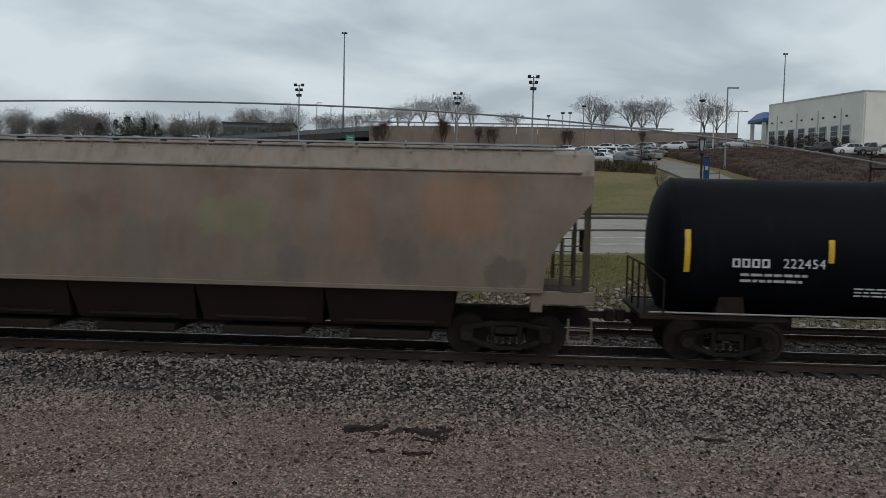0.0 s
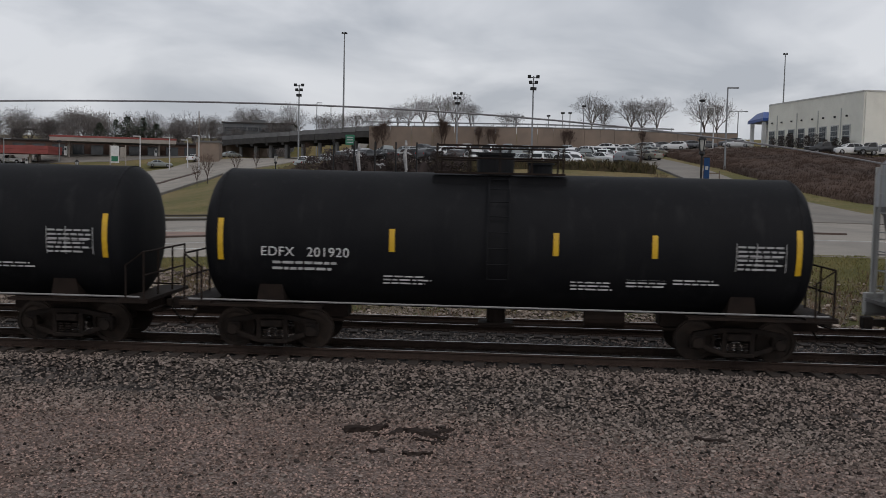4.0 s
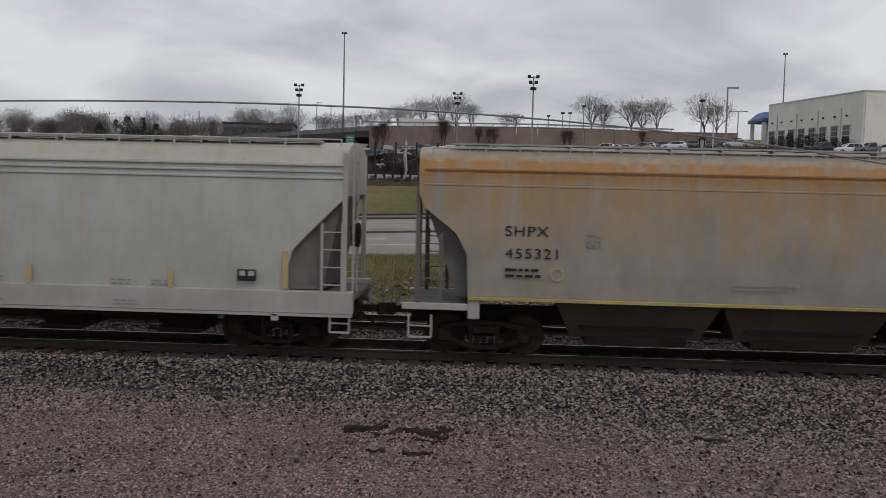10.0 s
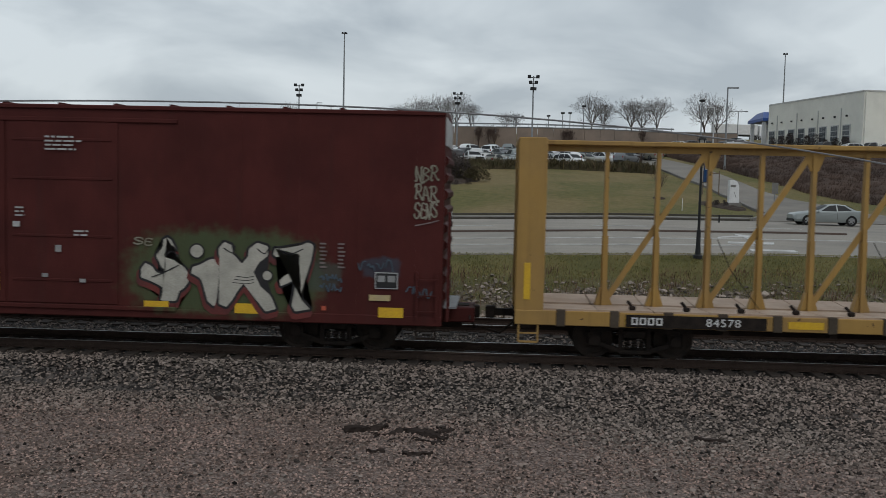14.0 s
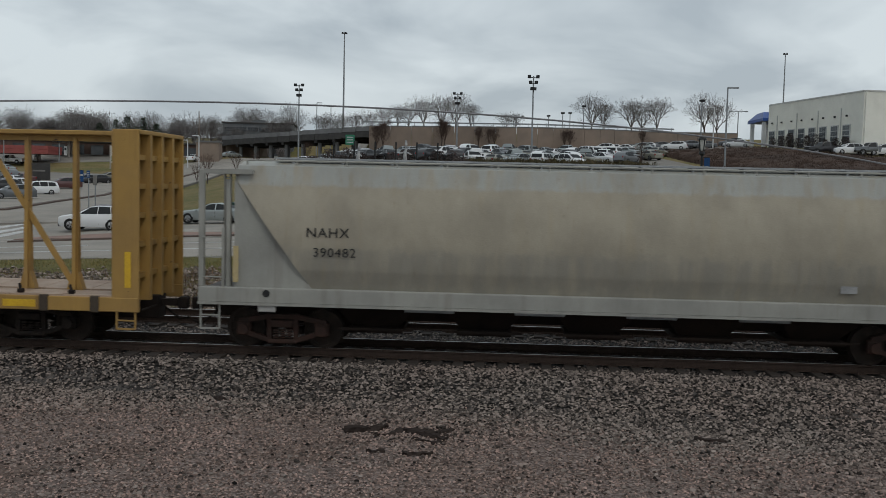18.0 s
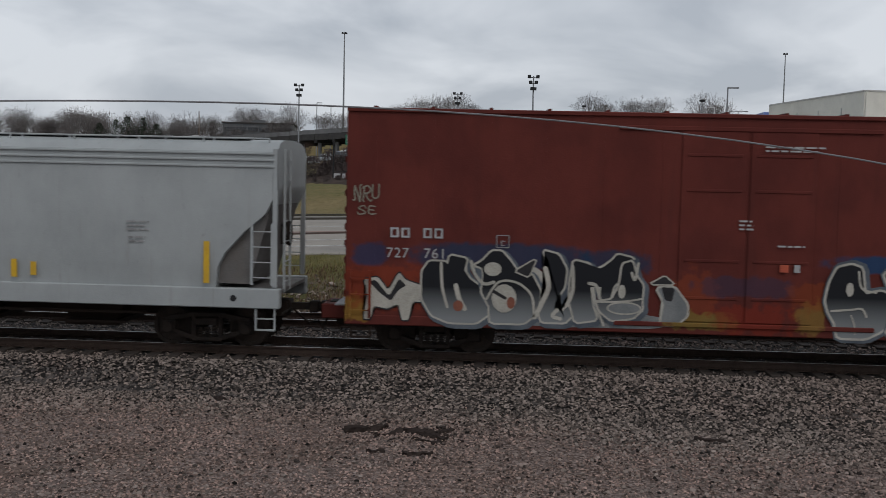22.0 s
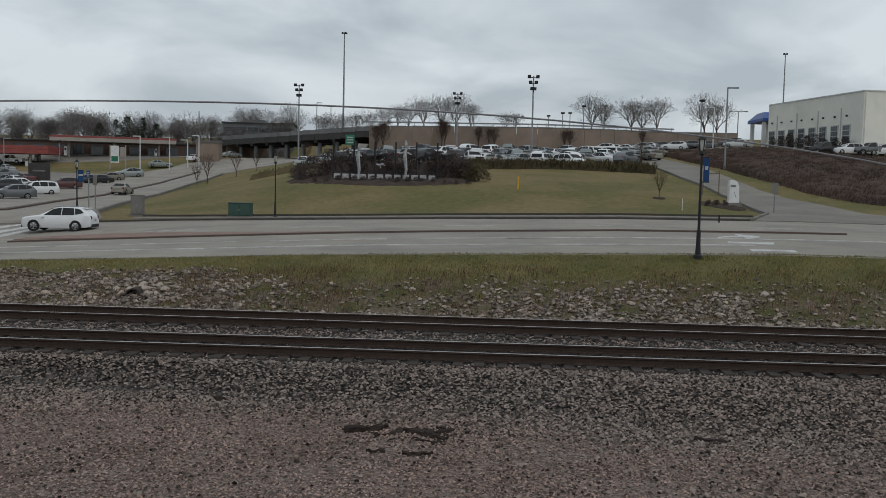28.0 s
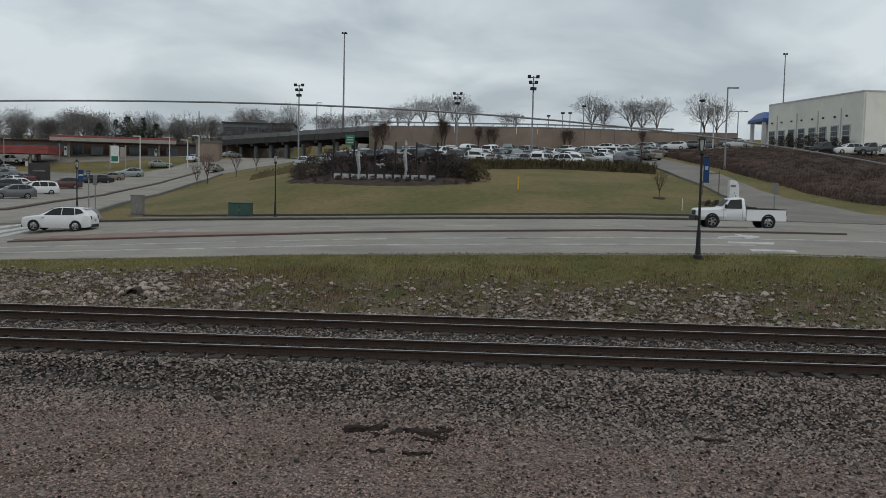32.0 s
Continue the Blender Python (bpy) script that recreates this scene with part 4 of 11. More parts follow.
M_STRIPE = surf("dirty_yellow_stripe", (0.44, 0.34, 0.11), (0.36, 0.28, 0.14), 1.6, 0.65, dirt=(0.16, 0.12, 0.07), bump=0.05)
M_GALV = surf("galvanised_grating", (0.33, 0.34, 0.35), (0.26, 0.27, 0.28), 6, 0.6, 0.4)
M_GRAF_WHITE = surf("graffiti_white", (0.43, 0.41, 0.36), (0.32, 0.31, 0.27), 2.6, 0.6, bump=0.0)
M_GRAF_DULL = surf("graffiti_faded_white", (0.25, 0.235, 0.19), (0.17, 0.16, 0.12), 2.6, 0.6, bump=0.0)
M_GRAF_RED = surf("graffiti_dark_red", (0.15, 0.035, 0.03), (0.09, 0.03, 0.03), 2.0, 0.6, bump=0.0)
M_GRAF_OLIVE = surf("graffiti_olive", (0.10, 0.09, 0.045), (0.06, 0.055, 0.035), 2.0, 0.6, bump=0.0)
M_GRAF_SILVER = surf("graffiti_silver_grey", (0.20, 0.21, 0.21), (0.13, 0.14, 0.145), 1.6, 0.6, bump=0.0)
M_GRAF_RUST = surf("graffiti_rust_brown", (0.22, 0.08, 0.05), (0.15, 0.06, 0.045), 2.0, 0.6, bump=0.0)
M_GRAF_YELLOW = surf("graffiti_ochre", (0.34, 0.24, 0.05), (0.24, 0.17, 0.05), 2.0, 0.6, bump=0.0)
M_GRAF_FAINT = surf("graffiti_faint_white", (0.20, 0.17, 0.16), (0.13, 0.10, 0.10), 2.0, 0.6, bump=0.0)
M_GRAF_DARK = surf("graffiti_black", (0.018, 0.018, 0.02), (0.03, 0.028, 0.03), 3, 0.6, bump=0.0)
M_GRAF_GREY = surf("graffiti_blue_grey", (0.11, 0.13, 0.15), (0.045, 0.055, 0.07), 1.4, 0.6, bump=0.0)
M_STICKER = surf("orange_red_sticker", (0.45, 0.10, 0.05), (0.38, 0.08, 0.05), 3, 0.6, bump=0.0)
M_GRAF_LILAC = surf("graffiti_lilac", (0.14, 0.075, 0.085), (0.11, 0.05, 0.055), 2, 0.6, bump=0.0)
M_GRAF_BLUE = surf("graffiti_blue", (0.07, 0.10, 0.13), (0.05, 0.07, 0.09), 2, 0.6, bump=0.0)


def fade_material():
    """Sprayed fill that runs from black above to grey below."""
    m, nt, b = nodes_of("graffiti_black_to_grey")
    tc = nt.nodes.new("ShaderNodeTexCoord")
    sep = nt.nodes.new("ShaderNodeSeparateXYZ")
    nt.links.new(tc.outputs["Object"], sep.inputs[0])
    mr = nt.nodes.new("ShaderNodeMapRange")
    mr.inputs[1].default_value, mr.inputs[2].default_value = 0.9, 2.0
    nt.links.new(sep.outputs[2], mr.inputs[0])
    ramp = nt.nodes.new("ShaderNodeValToRGB")
    ramp.color_ramp.elements[0].color, ramp.color_ramp.elements[1].color = (0.20, 0.215, 0.22, 1), (0.010, 0.011, 0.014, 1)
    ramp.color_ramp.elements[1].position = 0.62
    nt.links.new(mr.outputs[0], ramp.inputs[0])
    nt.links.new(ramp.outputs[0], b.inputs["Base Color"])
    b.inputs["Roughness"].default_value, b.inputs["Specular IOR Level"].default_value = 0.6, 0.2
    return m


M_GRAF_FADE = fade_material()
# ---- rolling stock: each car in its own space, x along the train, the camera's side at -y, z over the rail ----
TRAIN = []          # (car, place of its middle at 0 s)
WHEELS = []         # (wheel set, place in its truck, car's place)
NEAR = -1.63


def words(text, x, z, size, material, parent, y=NEAR, name="lettering", width=1.0, align="CENTER"):
    cu = bpy.data.curves.new(name, "FONT")
    cu.body, cu.size, cu.align_x, cu.align_y, cu.extrude = text, size, align, "CENTER", 0.003
    cu.space_character = 1.1
    ob = new(name, cu)
    me = bpy.data.meshes.new_from_object(ob.evaluated_get(bpy.context.evaluated_depsgraph_get()))
    bpy.data.objects.remove(ob)
    me.transform(Matrix.Diagonal((width, 1, 1, 1)))
    o = part_mesh(name, me, material, parent)
    o.matrix_basis = pose(x, y, z, 90)
    return o


def bars(x, z, w, lines, material, parent, y=NEAR, pitch=0.085, seed=1, name="small_print"):
    """A block of unreadable stencil: rows of short bars."""
    rng = random.Random(seed)
    bm = bmesh.new()
    for k in range(lines):
        a, zz = x - w / 2, z + (lines / 2 - k - 0.5) * pitch
        end = x + w / 2 - rng.random() * w * 0.25
        while a < end:
            b = min(a + rng.uniform(0.08, 0.26), end)
            add_box(bm, a, b, y - 0.003, y + 0.003, zz - pitch * 0.22, zz + pitch * 0.22)
            a = b + 0.04
    return part(name, bm, material, parent)


def blocks(text, x, z, size, material, parent, y=NEAR, name="mark", slant=0.0, width=0.72):
    """A brand mark as plain open blocks of its size, one to a character."""
    bm = bmesh.new()
    n = len(text)
    for k, c in enumerate(text):
        if c == " ":
            continue
        xc = x + (k - (n - 1) / 2) * size * width
        w, h, b = size * width * 0.38, size * 0.36, size * 0.15
        for x0, x1, z0, z1 in ((-w, -w + b, -h, h), (w - b, w, -h, h), (-w + b, w - b, h - b * 0.9, h), (-w + b, w - b, -h, -h + b * 0.9)):
            for v in add_box(bm, xc + x0, xc + x1, y - 0.003, y + 0.003, z + z0, z + z1):
                v.co.x += (v.co.z - z) * slant
    return part(name, bm, material, parent)


def square_mark(parent, x, z, size=0.28, y=NEAR):
    """A thin stencilled square with a letter-sized block in it."""
    bm = bmesh.new()
    h = size / 2
    for x0, x1, z0, z1 in ((-h, h, h - 0.018, h), (-h, h, -h, -h + 0.018), (-h, -h + 0.018, -h, h), (h - 0.018, h, -h, h), (-0.04, 0.05, 0.0, 0.02), (-0.04, -0.02, -0.08, 0.0), (-0.04, 0.05, -0.1, -0.08)):
        add_box(bm, x + x0, x + x1, y - 0.003, y + 0.003, z + z0, z + z1)
    return part("square_mark", bm, M_FAINT, parent)


def plate(x, z, w, h, material, parent, y=NEAR, name="reflector", t=0.006):
    return part(name, box(x - w / 2, x + w / 2, y - t, y + 0.004, z - h / 2, z + h / 2), material, parent)


def wheel_mesh():
    bm = bmesh.new()
    for s in (-1, 1):
        y = s * 0.7175
        add_disc(bm, (0, y, 0), "y", 0.44, 0.11, 28, 0.36)
        add_disc(bm, (0, y - s * 0.05, 0), "y", 0.47, 0.03, 28, 0.36)
        add_disc(bm, (0, y, 0), "y", 0.37, 0.045, 28)
        add_disc(bm, (0, y + s * 0.04, 0), "y", 0.13, 0.14, 16)
        for k in range(3):
            a = k * math.tau / 3
            add_disc(bm, (0.24 * math.sin(a), y + s * 0.025, 0.24 * math.cos(a)), "y", 0.035, 0.02, 8)
    add_tube(bm, [(0, -1.0, 0), (0, 1.0, 0)], 0.075, 10)
    me = bpy.data.meshes.new("wheel_set")
    bm.to_mesh(me)
    bm.free()
    me.materials.append(M_WHEEL)
    return me


def side_frame_mesh(mat, name):
    """A cast three-piece side frame with its window, springs and bearing boxes."""
    bm = bmesh.new()
    for s in (-1, 1):
        add_box(bm, s * 0.89 - 0.16, s * 0.89 + 0.16, -0.09, 0.09, 0.30, 0.62, 0.03)
        add_disc(bm, (s * 0.89, -0.11, 0.44), "y", 0.12, 0.08, 12)
        add_bar(bm, (s * 0.98, 0, 0.62), (s * 0.30, 0, 0.74), 0.15, 0.11)
        add_bar(bm, (s * 0.80, 0, 0.36), (s * 0.26, 0, 0.19), 0.15, 0.10)
        add_bar(bm, (s * 0.30, 0, 0.19), (s * 0.30, 0, 0.74), 0.13, 0.10, up=(1, 0, 0))
    add_box(bm, -0.34, 0.34, -0.08, 0.08, 0.68, 0.79, 0.02)
    add_box(bm, -0.34, 0.34, -0.10, 0.10, 0.13, 0.23, 0.02)
    for k in (-0.16, 0.0, 0.16):
        for j in range(4):
            add_disc(bm, (k, -0.03, 0.27 + j * 0.055), "z", 0.065, 0.034, 10)
    add_box(bm, -0.25, 0.25, -0.14, 0.10, 0.50, 0.66, 0.02)
    me = bpy.data.meshes.new(name)
    bm.to_mesh(me)
    bm.free()
    me.materials.append(mat)
    return me


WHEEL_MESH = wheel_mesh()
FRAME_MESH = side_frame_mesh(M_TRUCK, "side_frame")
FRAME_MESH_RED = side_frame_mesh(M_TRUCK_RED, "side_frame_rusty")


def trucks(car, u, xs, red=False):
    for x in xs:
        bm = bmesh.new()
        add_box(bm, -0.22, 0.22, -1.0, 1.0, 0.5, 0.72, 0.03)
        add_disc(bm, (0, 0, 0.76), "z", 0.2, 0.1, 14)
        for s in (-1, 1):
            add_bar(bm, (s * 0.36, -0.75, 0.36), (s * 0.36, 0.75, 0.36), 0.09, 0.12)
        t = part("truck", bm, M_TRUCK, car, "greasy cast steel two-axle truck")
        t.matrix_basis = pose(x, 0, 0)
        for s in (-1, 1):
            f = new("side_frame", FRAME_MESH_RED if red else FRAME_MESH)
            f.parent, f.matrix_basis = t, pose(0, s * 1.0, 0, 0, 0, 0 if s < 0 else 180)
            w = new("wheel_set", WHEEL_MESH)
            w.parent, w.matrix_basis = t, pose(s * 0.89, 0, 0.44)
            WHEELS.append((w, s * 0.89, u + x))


def couplers(car, x_end, reach, z=0.86):
    for s in (-1, 1):
        bm = bmesh.new()
        add_box(bm, x_end - 0.45, x_end, -0.22, 0.22, z - 0.16, z + 0.16, 0.02)
        add_box(bm, x_end, x_end + reach - 0.22, -0.07, 0.07, z - 0.08, z + 0.08)
        add_box(bm, x_end + reach - 0.26, x_end + reach - 0.03, -0.15, 0.12, z - 0.14, z + 0.14, 0.03)
        add_bar(bm, (x_end, -0.1, z - 0.05), (x_end + 0.05, -1.35, z - 0.02), 0.03)
        add_tube(bm, [(x_end - 0.05, 0.3, z - 0.1), (x_end + reach * 0.5, 0.34, z - 0.45), (x_end + reach - 0.08, 0.2, z - 0.38)], 0.03, 6)
        c = part("coupler", bm, M_TRUCK, car)
        c.matrix_basis = pose(0, 0, 0, 0, 0, 0 if s > 0 else 180)


def ladder(car, xa, xb, y, z0, z1, material, n=None, r=0.025, name="ladder"):
    bm = bmesh.new()
    for x in (xa, xb):
        add_bar(bm, (x, y, z0), (x, y, z1), 0.055, 0.035, up=(0, 1, 0))
    n = n or max(2, int((z1 - z0) / 0.42))
    for k in range(n):
        z = z0 + (k + 0.5) * (z1 - z0) / n
        add_bar(bm, (xa, y - 0.03, z), (xb, y - 0.03, z), r, r)
    return part(name, bm, material, car)


def end_ladder(car, x, ya, yb, z0, z1, material):
    bm = bmesh.new()
    for y in (ya, yb):
        add_bar(bm, (x, y, z0), (x, y, z1), 0.05, 0.035, up=(0, 1, 0))
    n = max(3, int((z1 - z0) / 0.42))
    for k in range(n):
        z = z0 + (k + 0.5) * (z1 - z0) / n
        add_bar(bm, (x, ya, z), (x, yb, z), 0.025, 0.025)
    return part("end_ladder", bm, material, car)


def shell(profile, outline, stations=14, cap=True):
    """Side sheets and ends: half profile (y, z) from the foot of the side upward, half length by height from outline (z, x)."""
    oz, ox = zip(*outline)
    side = [(-y, z) for y, z in profile]
    other = [(y, z) for y, z in reversed(profile) if y > 1e-6]
    rows = side + other
    bm = bmesh.new()
    grid = []
    for y, z in rows:
        h = float(np.interp(z, oz, ox))
        grid.append([bm.verts.new((h * (2 * k / stations - 1), y, z)) for k in range(stations + 1)])
    for a, b in zip(grid, grid[1:]):
        for k in range(stations):
            bm.faces.new((a[k], a[k + 1], b[k + 1], b[k]))
    if cap:
        n = len(grid)
        for i in range(n // 2):
            a, b = grid[i], grid[n - 1 - i]
            c, d = grid[i + 1], grid[n - 2 - i]
            for k, flip in ((0, False), (-1, True)):
                vs = [a[k], c[k], d[k], b[k]]
                vs = [v for j, v in enumerate(vs) if v not in vs[:j]]
                if len(vs) > 2:
                    bm.faces.new(vs[::-1] if flip else vs)
    bmesh.ops.recalc_face_normals(bm, faces=bm.faces)
    return bm


def refine(profile, zs):
    """The same half profile with extra rows at the heights zs."""
    ys, z = [p[0] for p in profile], [p[1] for p in profile]
    mono = [i for i in range(len(z)) if i == 0 or z[i] > z[i - 1]]
    extra = [(float(np.interp(q, [z[i] for i in mono], [ys[i] for i in mono])), q) for q in zs if z[0] < q < z[-1] and all(abs(q - v) > 0.02 for v in z)]
    return sorted(profile + extra, key=lambda p: (p[1], -p[0]))


def prism(poly, y0, y1):
    """A solid from an (x, z) polygon between two depths."""
    bm = bmesh.new()
    a = [bm.verts.new((x, y0, z)) for x, z in poly]
    b = [bm.verts.new((x, y1, z)) for x, z in poly]
    n = len(poly)
    bm.faces.new(a)
    bm.faces.new(b[::-1])
    for k in range(n):
        bm.faces.new((a[k], b[k], b[(k + 1) % n], a[(k + 1) % n]))
    bmesh.ops.recalc_face_normals(bm, faces=bm.faces)
    return bm


def mirror_x(poly, s):
    return [(s * x, z) for x, z in poly]


def roof_gear(car, half, z, material, hatch=True, rail_mat=None, board_y=0.45, trough=True):
    """Running boards, hatch trough and covers on a hopper's roof, with the grab rail along its edge."""
    for s in (-1, 1):
        bm = bmesh.new()
        add_box(bm, -half, half, s * (board_y + 0.42) - 0.22, s * (board_y + 0.42) + 0.22, z + 0.06, z + 0.10)
        for k in range(int(half * 2 / 1.1)):
            x = -half + 0.4 + k * 1.1
            add_box(bm, x - 0.02, x + 0.02, s * (board_y + 0.42) - 0.22, s * (board_y + 0.42) + 0.22, z - 0.12, z + 0.06)
        part("running_board", bm, M_GALV, car, "galvanised steel roof running board")
    if hatch:
        n = int(half * 2 / 2.3)
        for k in range(n):
            x = (k - (n - 1) / 2) * 2.3
            bm = bmesh.new()
            add_box(bm, x - 1.05, x + 1.05, -0.36, 0.36, z - 0.05, z + 0.07, 0.03)
            add_bar(bm, (x - 0.6, -0.4, z + 0.09), (x - 0.6, 0.4, z + 0.09), 0.05)
            add_bar(bm, (x + 0.6, -0.4, z + 0.09), (x + 0.6, 0.4, z + 0.09), 0.05)
            part("hatch_cover", bm, material, car)


def finish(car, u, x_end, gap=1.28):
    couplers(car, x_end - 0.05, gap / 2 + 0.05)
    TRAIN.append((car, u))


def stirrups(car, xs, y, z0, z1, material, w=0.42):
    for x in xs:
        bm = bmesh.new()
        for k in (-1, 1):
            add_bar(bm, (x + k * w / 2, y, z0), (x + k * w / 2, y, z1), 0.04, 0.03, up=(0, 1, 0))
        add_bar(bm, (x - w / 2, y, z0), (x + w / 2, y, z0), 0.05, 0.04)
        add_bar(bm, (x - w / 2, y, (z0 + z1) / 2), (x + w / 2, y, (z0 + z1) / 2), 0.04, 0.03)
        part("step", bm, material, car)


def hand_brake(car, x, material):
    bm = bmesh.new()
    add_disc(bm, (x, -0.55, 2.6), "x", 0.28, 0.05, 18, 0.24)
    add_bar(bm, (x, -0.82, 2.6), (x, -0.28, 2.6), 0.03)
    add_bar(bm, (x, -0.55, 2.32), (x, -0.55, 2.88), 0.03)
    add_box(bm, x - 0.16, x - 0.02, -0.72, -0.38, 2.35, 2.85, 0.02)
    part("hand_brake", bm, material, car)


def chutes(car, xs, half, z0, z1, material, wide=1.2):
    """Tapered discharge hoppers with sliding gates under the body."""
    for x in xs:
        bm = bmesh.new()
        top = [bm.verts.new((x + i * half, j * wide, z1)) for i, j in ((-1, -1), (1, -1), (1, 1), (-1, 1))]
        low = [bm.verts.new((x + i * half * 0.55, j * wide * 0.55, z0 + 0.12)) for i, j in ((-1, -1), (1, -1), (1, 1), (-1, 1))]
        for k in range(4):
            bm.faces.new((low[k], low[(k + 1) % 4], top[(k + 1) % 4], top[k]))
        bm.faces.new(low[::-1])
        add_box(bm, x - half * 0.65, x + half * 0.65, -wide * 0.75, wide * 0.75, z0, z0 + 0.12, 0.015)
        add_bar(bm, (x - half * 0.9, -wide * 0.85, z0 + 0.1), (x + half * 0.9, -wide * 0.85, z0 + 0.1), 0.05)
        part("discharge_chute", bm, material, car)


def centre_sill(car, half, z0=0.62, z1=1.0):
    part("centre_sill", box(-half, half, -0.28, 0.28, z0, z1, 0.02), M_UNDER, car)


def sloped_hopper(u, p_body, p_sill, label, mark, number, reflect, marks, mark_mat=M_BLACK, chips=0, text=(-6.2, 2.5, 0.31), notice=5.85):
    """Covered hopper with deep pale side sills and cut-away ends."""
    car = thing("covered_hopper_car", pose(u, SIDE, 0), label, "hopper car", "cars of the freight train")
    prof = [(1.52, 1.40), (1.575, 1.9), (1.60, 2.4), (1.60, 3.0), (1.58, 3.6), (1.55, 4.20), (1.50, 4.26), (1.32, 4.50), (1.0, 4.62), (0.5, 4.69), (0.0, 4.71)]
    out = [(1.40, 6.98), (1.9, 6.98), (2.3, 7.10), (2.6, 7.38), (3.5, 8.28), (4.75, 8.28)]
    body = part("body", shell(refine(prof, [2.15, 2.3, 2.6, 3.2, 3.5, 3.9]), out, 20), p_body, car, "", True)
    for z in (3.88, 4.02, 4.16):
        for s in (-1, 1):
            part("rib", box(-8.2, 8.2, s * 1.565 - 0.035, s * 1.565 + 0.035, z - 0.028, z + 0.028, 0.012), p_body, car)
    for s in (-1, 1):
        bm = bmesh.new()
        add_box(bm, -8.44, 8.44, s * 1.5 - 0.12, s * 1.5 + 0.12, 0.90, 1.40, 0.02)
        add_box(bm, -8.42, 8.42, s * 1.55 - 0.09, s * 1.55 + 0.09, 0.84, 0.90)
        part("side_sill", bm, p_sill, car, "pale deep steel side sill")
        for e in (-1, 1):
            part("slope_sheet", prism(mirror_x([(8.18, 3.55), (7.34, 2.66), (7.04, 2.34), (6.92, 1.95), (6.92, 1.42), (7.75, 1.42)], e), -1.42 if s < 0 else 0.0, 0.0 if s < 0 else 1.42), M_SHADE, car, "dirty sloping end sheet, coloured dark for its shade")
            part("end_post", box(e * 8.24 - 0.05, e * 8.24 + 0.05, s * 1.55 - 0.05, s * 1.55 + 0.05, 1.3, 4.45, 0.01), p_sill, car)
            ladder(car, e * 7.75, e * 8.2, s * 1.6, 1.36, 2.9, p_sill, 4)
            part("jacking_lug", box(e * 6.72 - 0.08, e * 6.72 + 0.08, s * 1.58 - 0.06, s * 1.58 + 0.06, 0.72, 0.9, 0.02), p_sill, car)
        part("grab_rail", rail_line(8.1, s * 1.30, 4.63, 14), p_body, car)
    for e in (-1, 1):
        part("end_platform", box(e * 7.6 - 0.85, e * 7.6 + 0.85, -1.4, 1.4, 1.2, 1.28), M_SHADE, car)
        end_ladder(car, e * 8.36, -e * 0.75 - 0.3, -e * 0.75 + 0.3, 1.3, 4.5, p_sill)
    stirrups(car, (-8.15, 8.15), -1.55, 0.5, 0.9, p_sill)
    roof_gear(car, 7.6, 4.62, p_body)
    hand_brake(car, 8.4, M_TRUCK)
    centre_sill(car, 8.4)
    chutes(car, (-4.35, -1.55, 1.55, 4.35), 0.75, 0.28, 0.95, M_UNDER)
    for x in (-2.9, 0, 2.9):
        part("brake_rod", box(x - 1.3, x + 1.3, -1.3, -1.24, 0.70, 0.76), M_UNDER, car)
    for x, z, w, h, mt in reflect:
        plate(x, z, w, h, mt, car)
    if mark:
        x, z, size = text
        words(mark, x, z, size, mark_mat, car, name="reporting_mark", width=1.05)
        words(number, x + 0.03, z - size, size, mark_mat, car, name="car_number", width=1.05)
    for i, (x, z, w, n, mt) in enumerate(marks):
        bars(x, z, w, n, mt, car, seed=i + 3)
    plate(notice, 1.72, 0.42, 0.25, M_BLACK, car, name="notice_panel")
    plate(notice - 0.1, 1.76, 0.13, 0.11, M_OFFWHITE, car, NEAR - 0.004, "notice_field")
    plate(notice + 0.1, 1.76, 0.13, 0.11, M_OFFWHITE, car, NEAR - 0.004, "notice_field")
    rng = random.Random(int(u))
    for k in range(chips):
        x = rng.uniform(-7.6, 7.8)
        z = rng.choice((rng.uniform(4.26, 4.5), rng.uniform(1.5, 3.4)))
        y = -1.6 if z < 4 else -float(np.interp(z, [4.26, 4.5], [1.51, 1.33]))
        bm = bmesh.new()
        add_disc(bm, (x, y - 0.01, z), "y", rng.uniform(0.015, 0.05), 0.012, 7)
        part("bare_patch", bm, M_UNDER, car)
    trucks(car, u, (-6.65, 6.65))
    finish(car, u, 8.43)
    return car


def rail_line(half, y, z, n):
    bm = bmesh.new()
    add_tube(bm, [(-half, y, z + 0.1), (half, y, z + 0.1)], 0.018, 6)
    for k in range(n):
        x = -half + 2 * half * k / (n - 1)
        add_bar(bm, (x, y, z - 0.04), (x, y, z + 0.1), 0.035)
    return bm


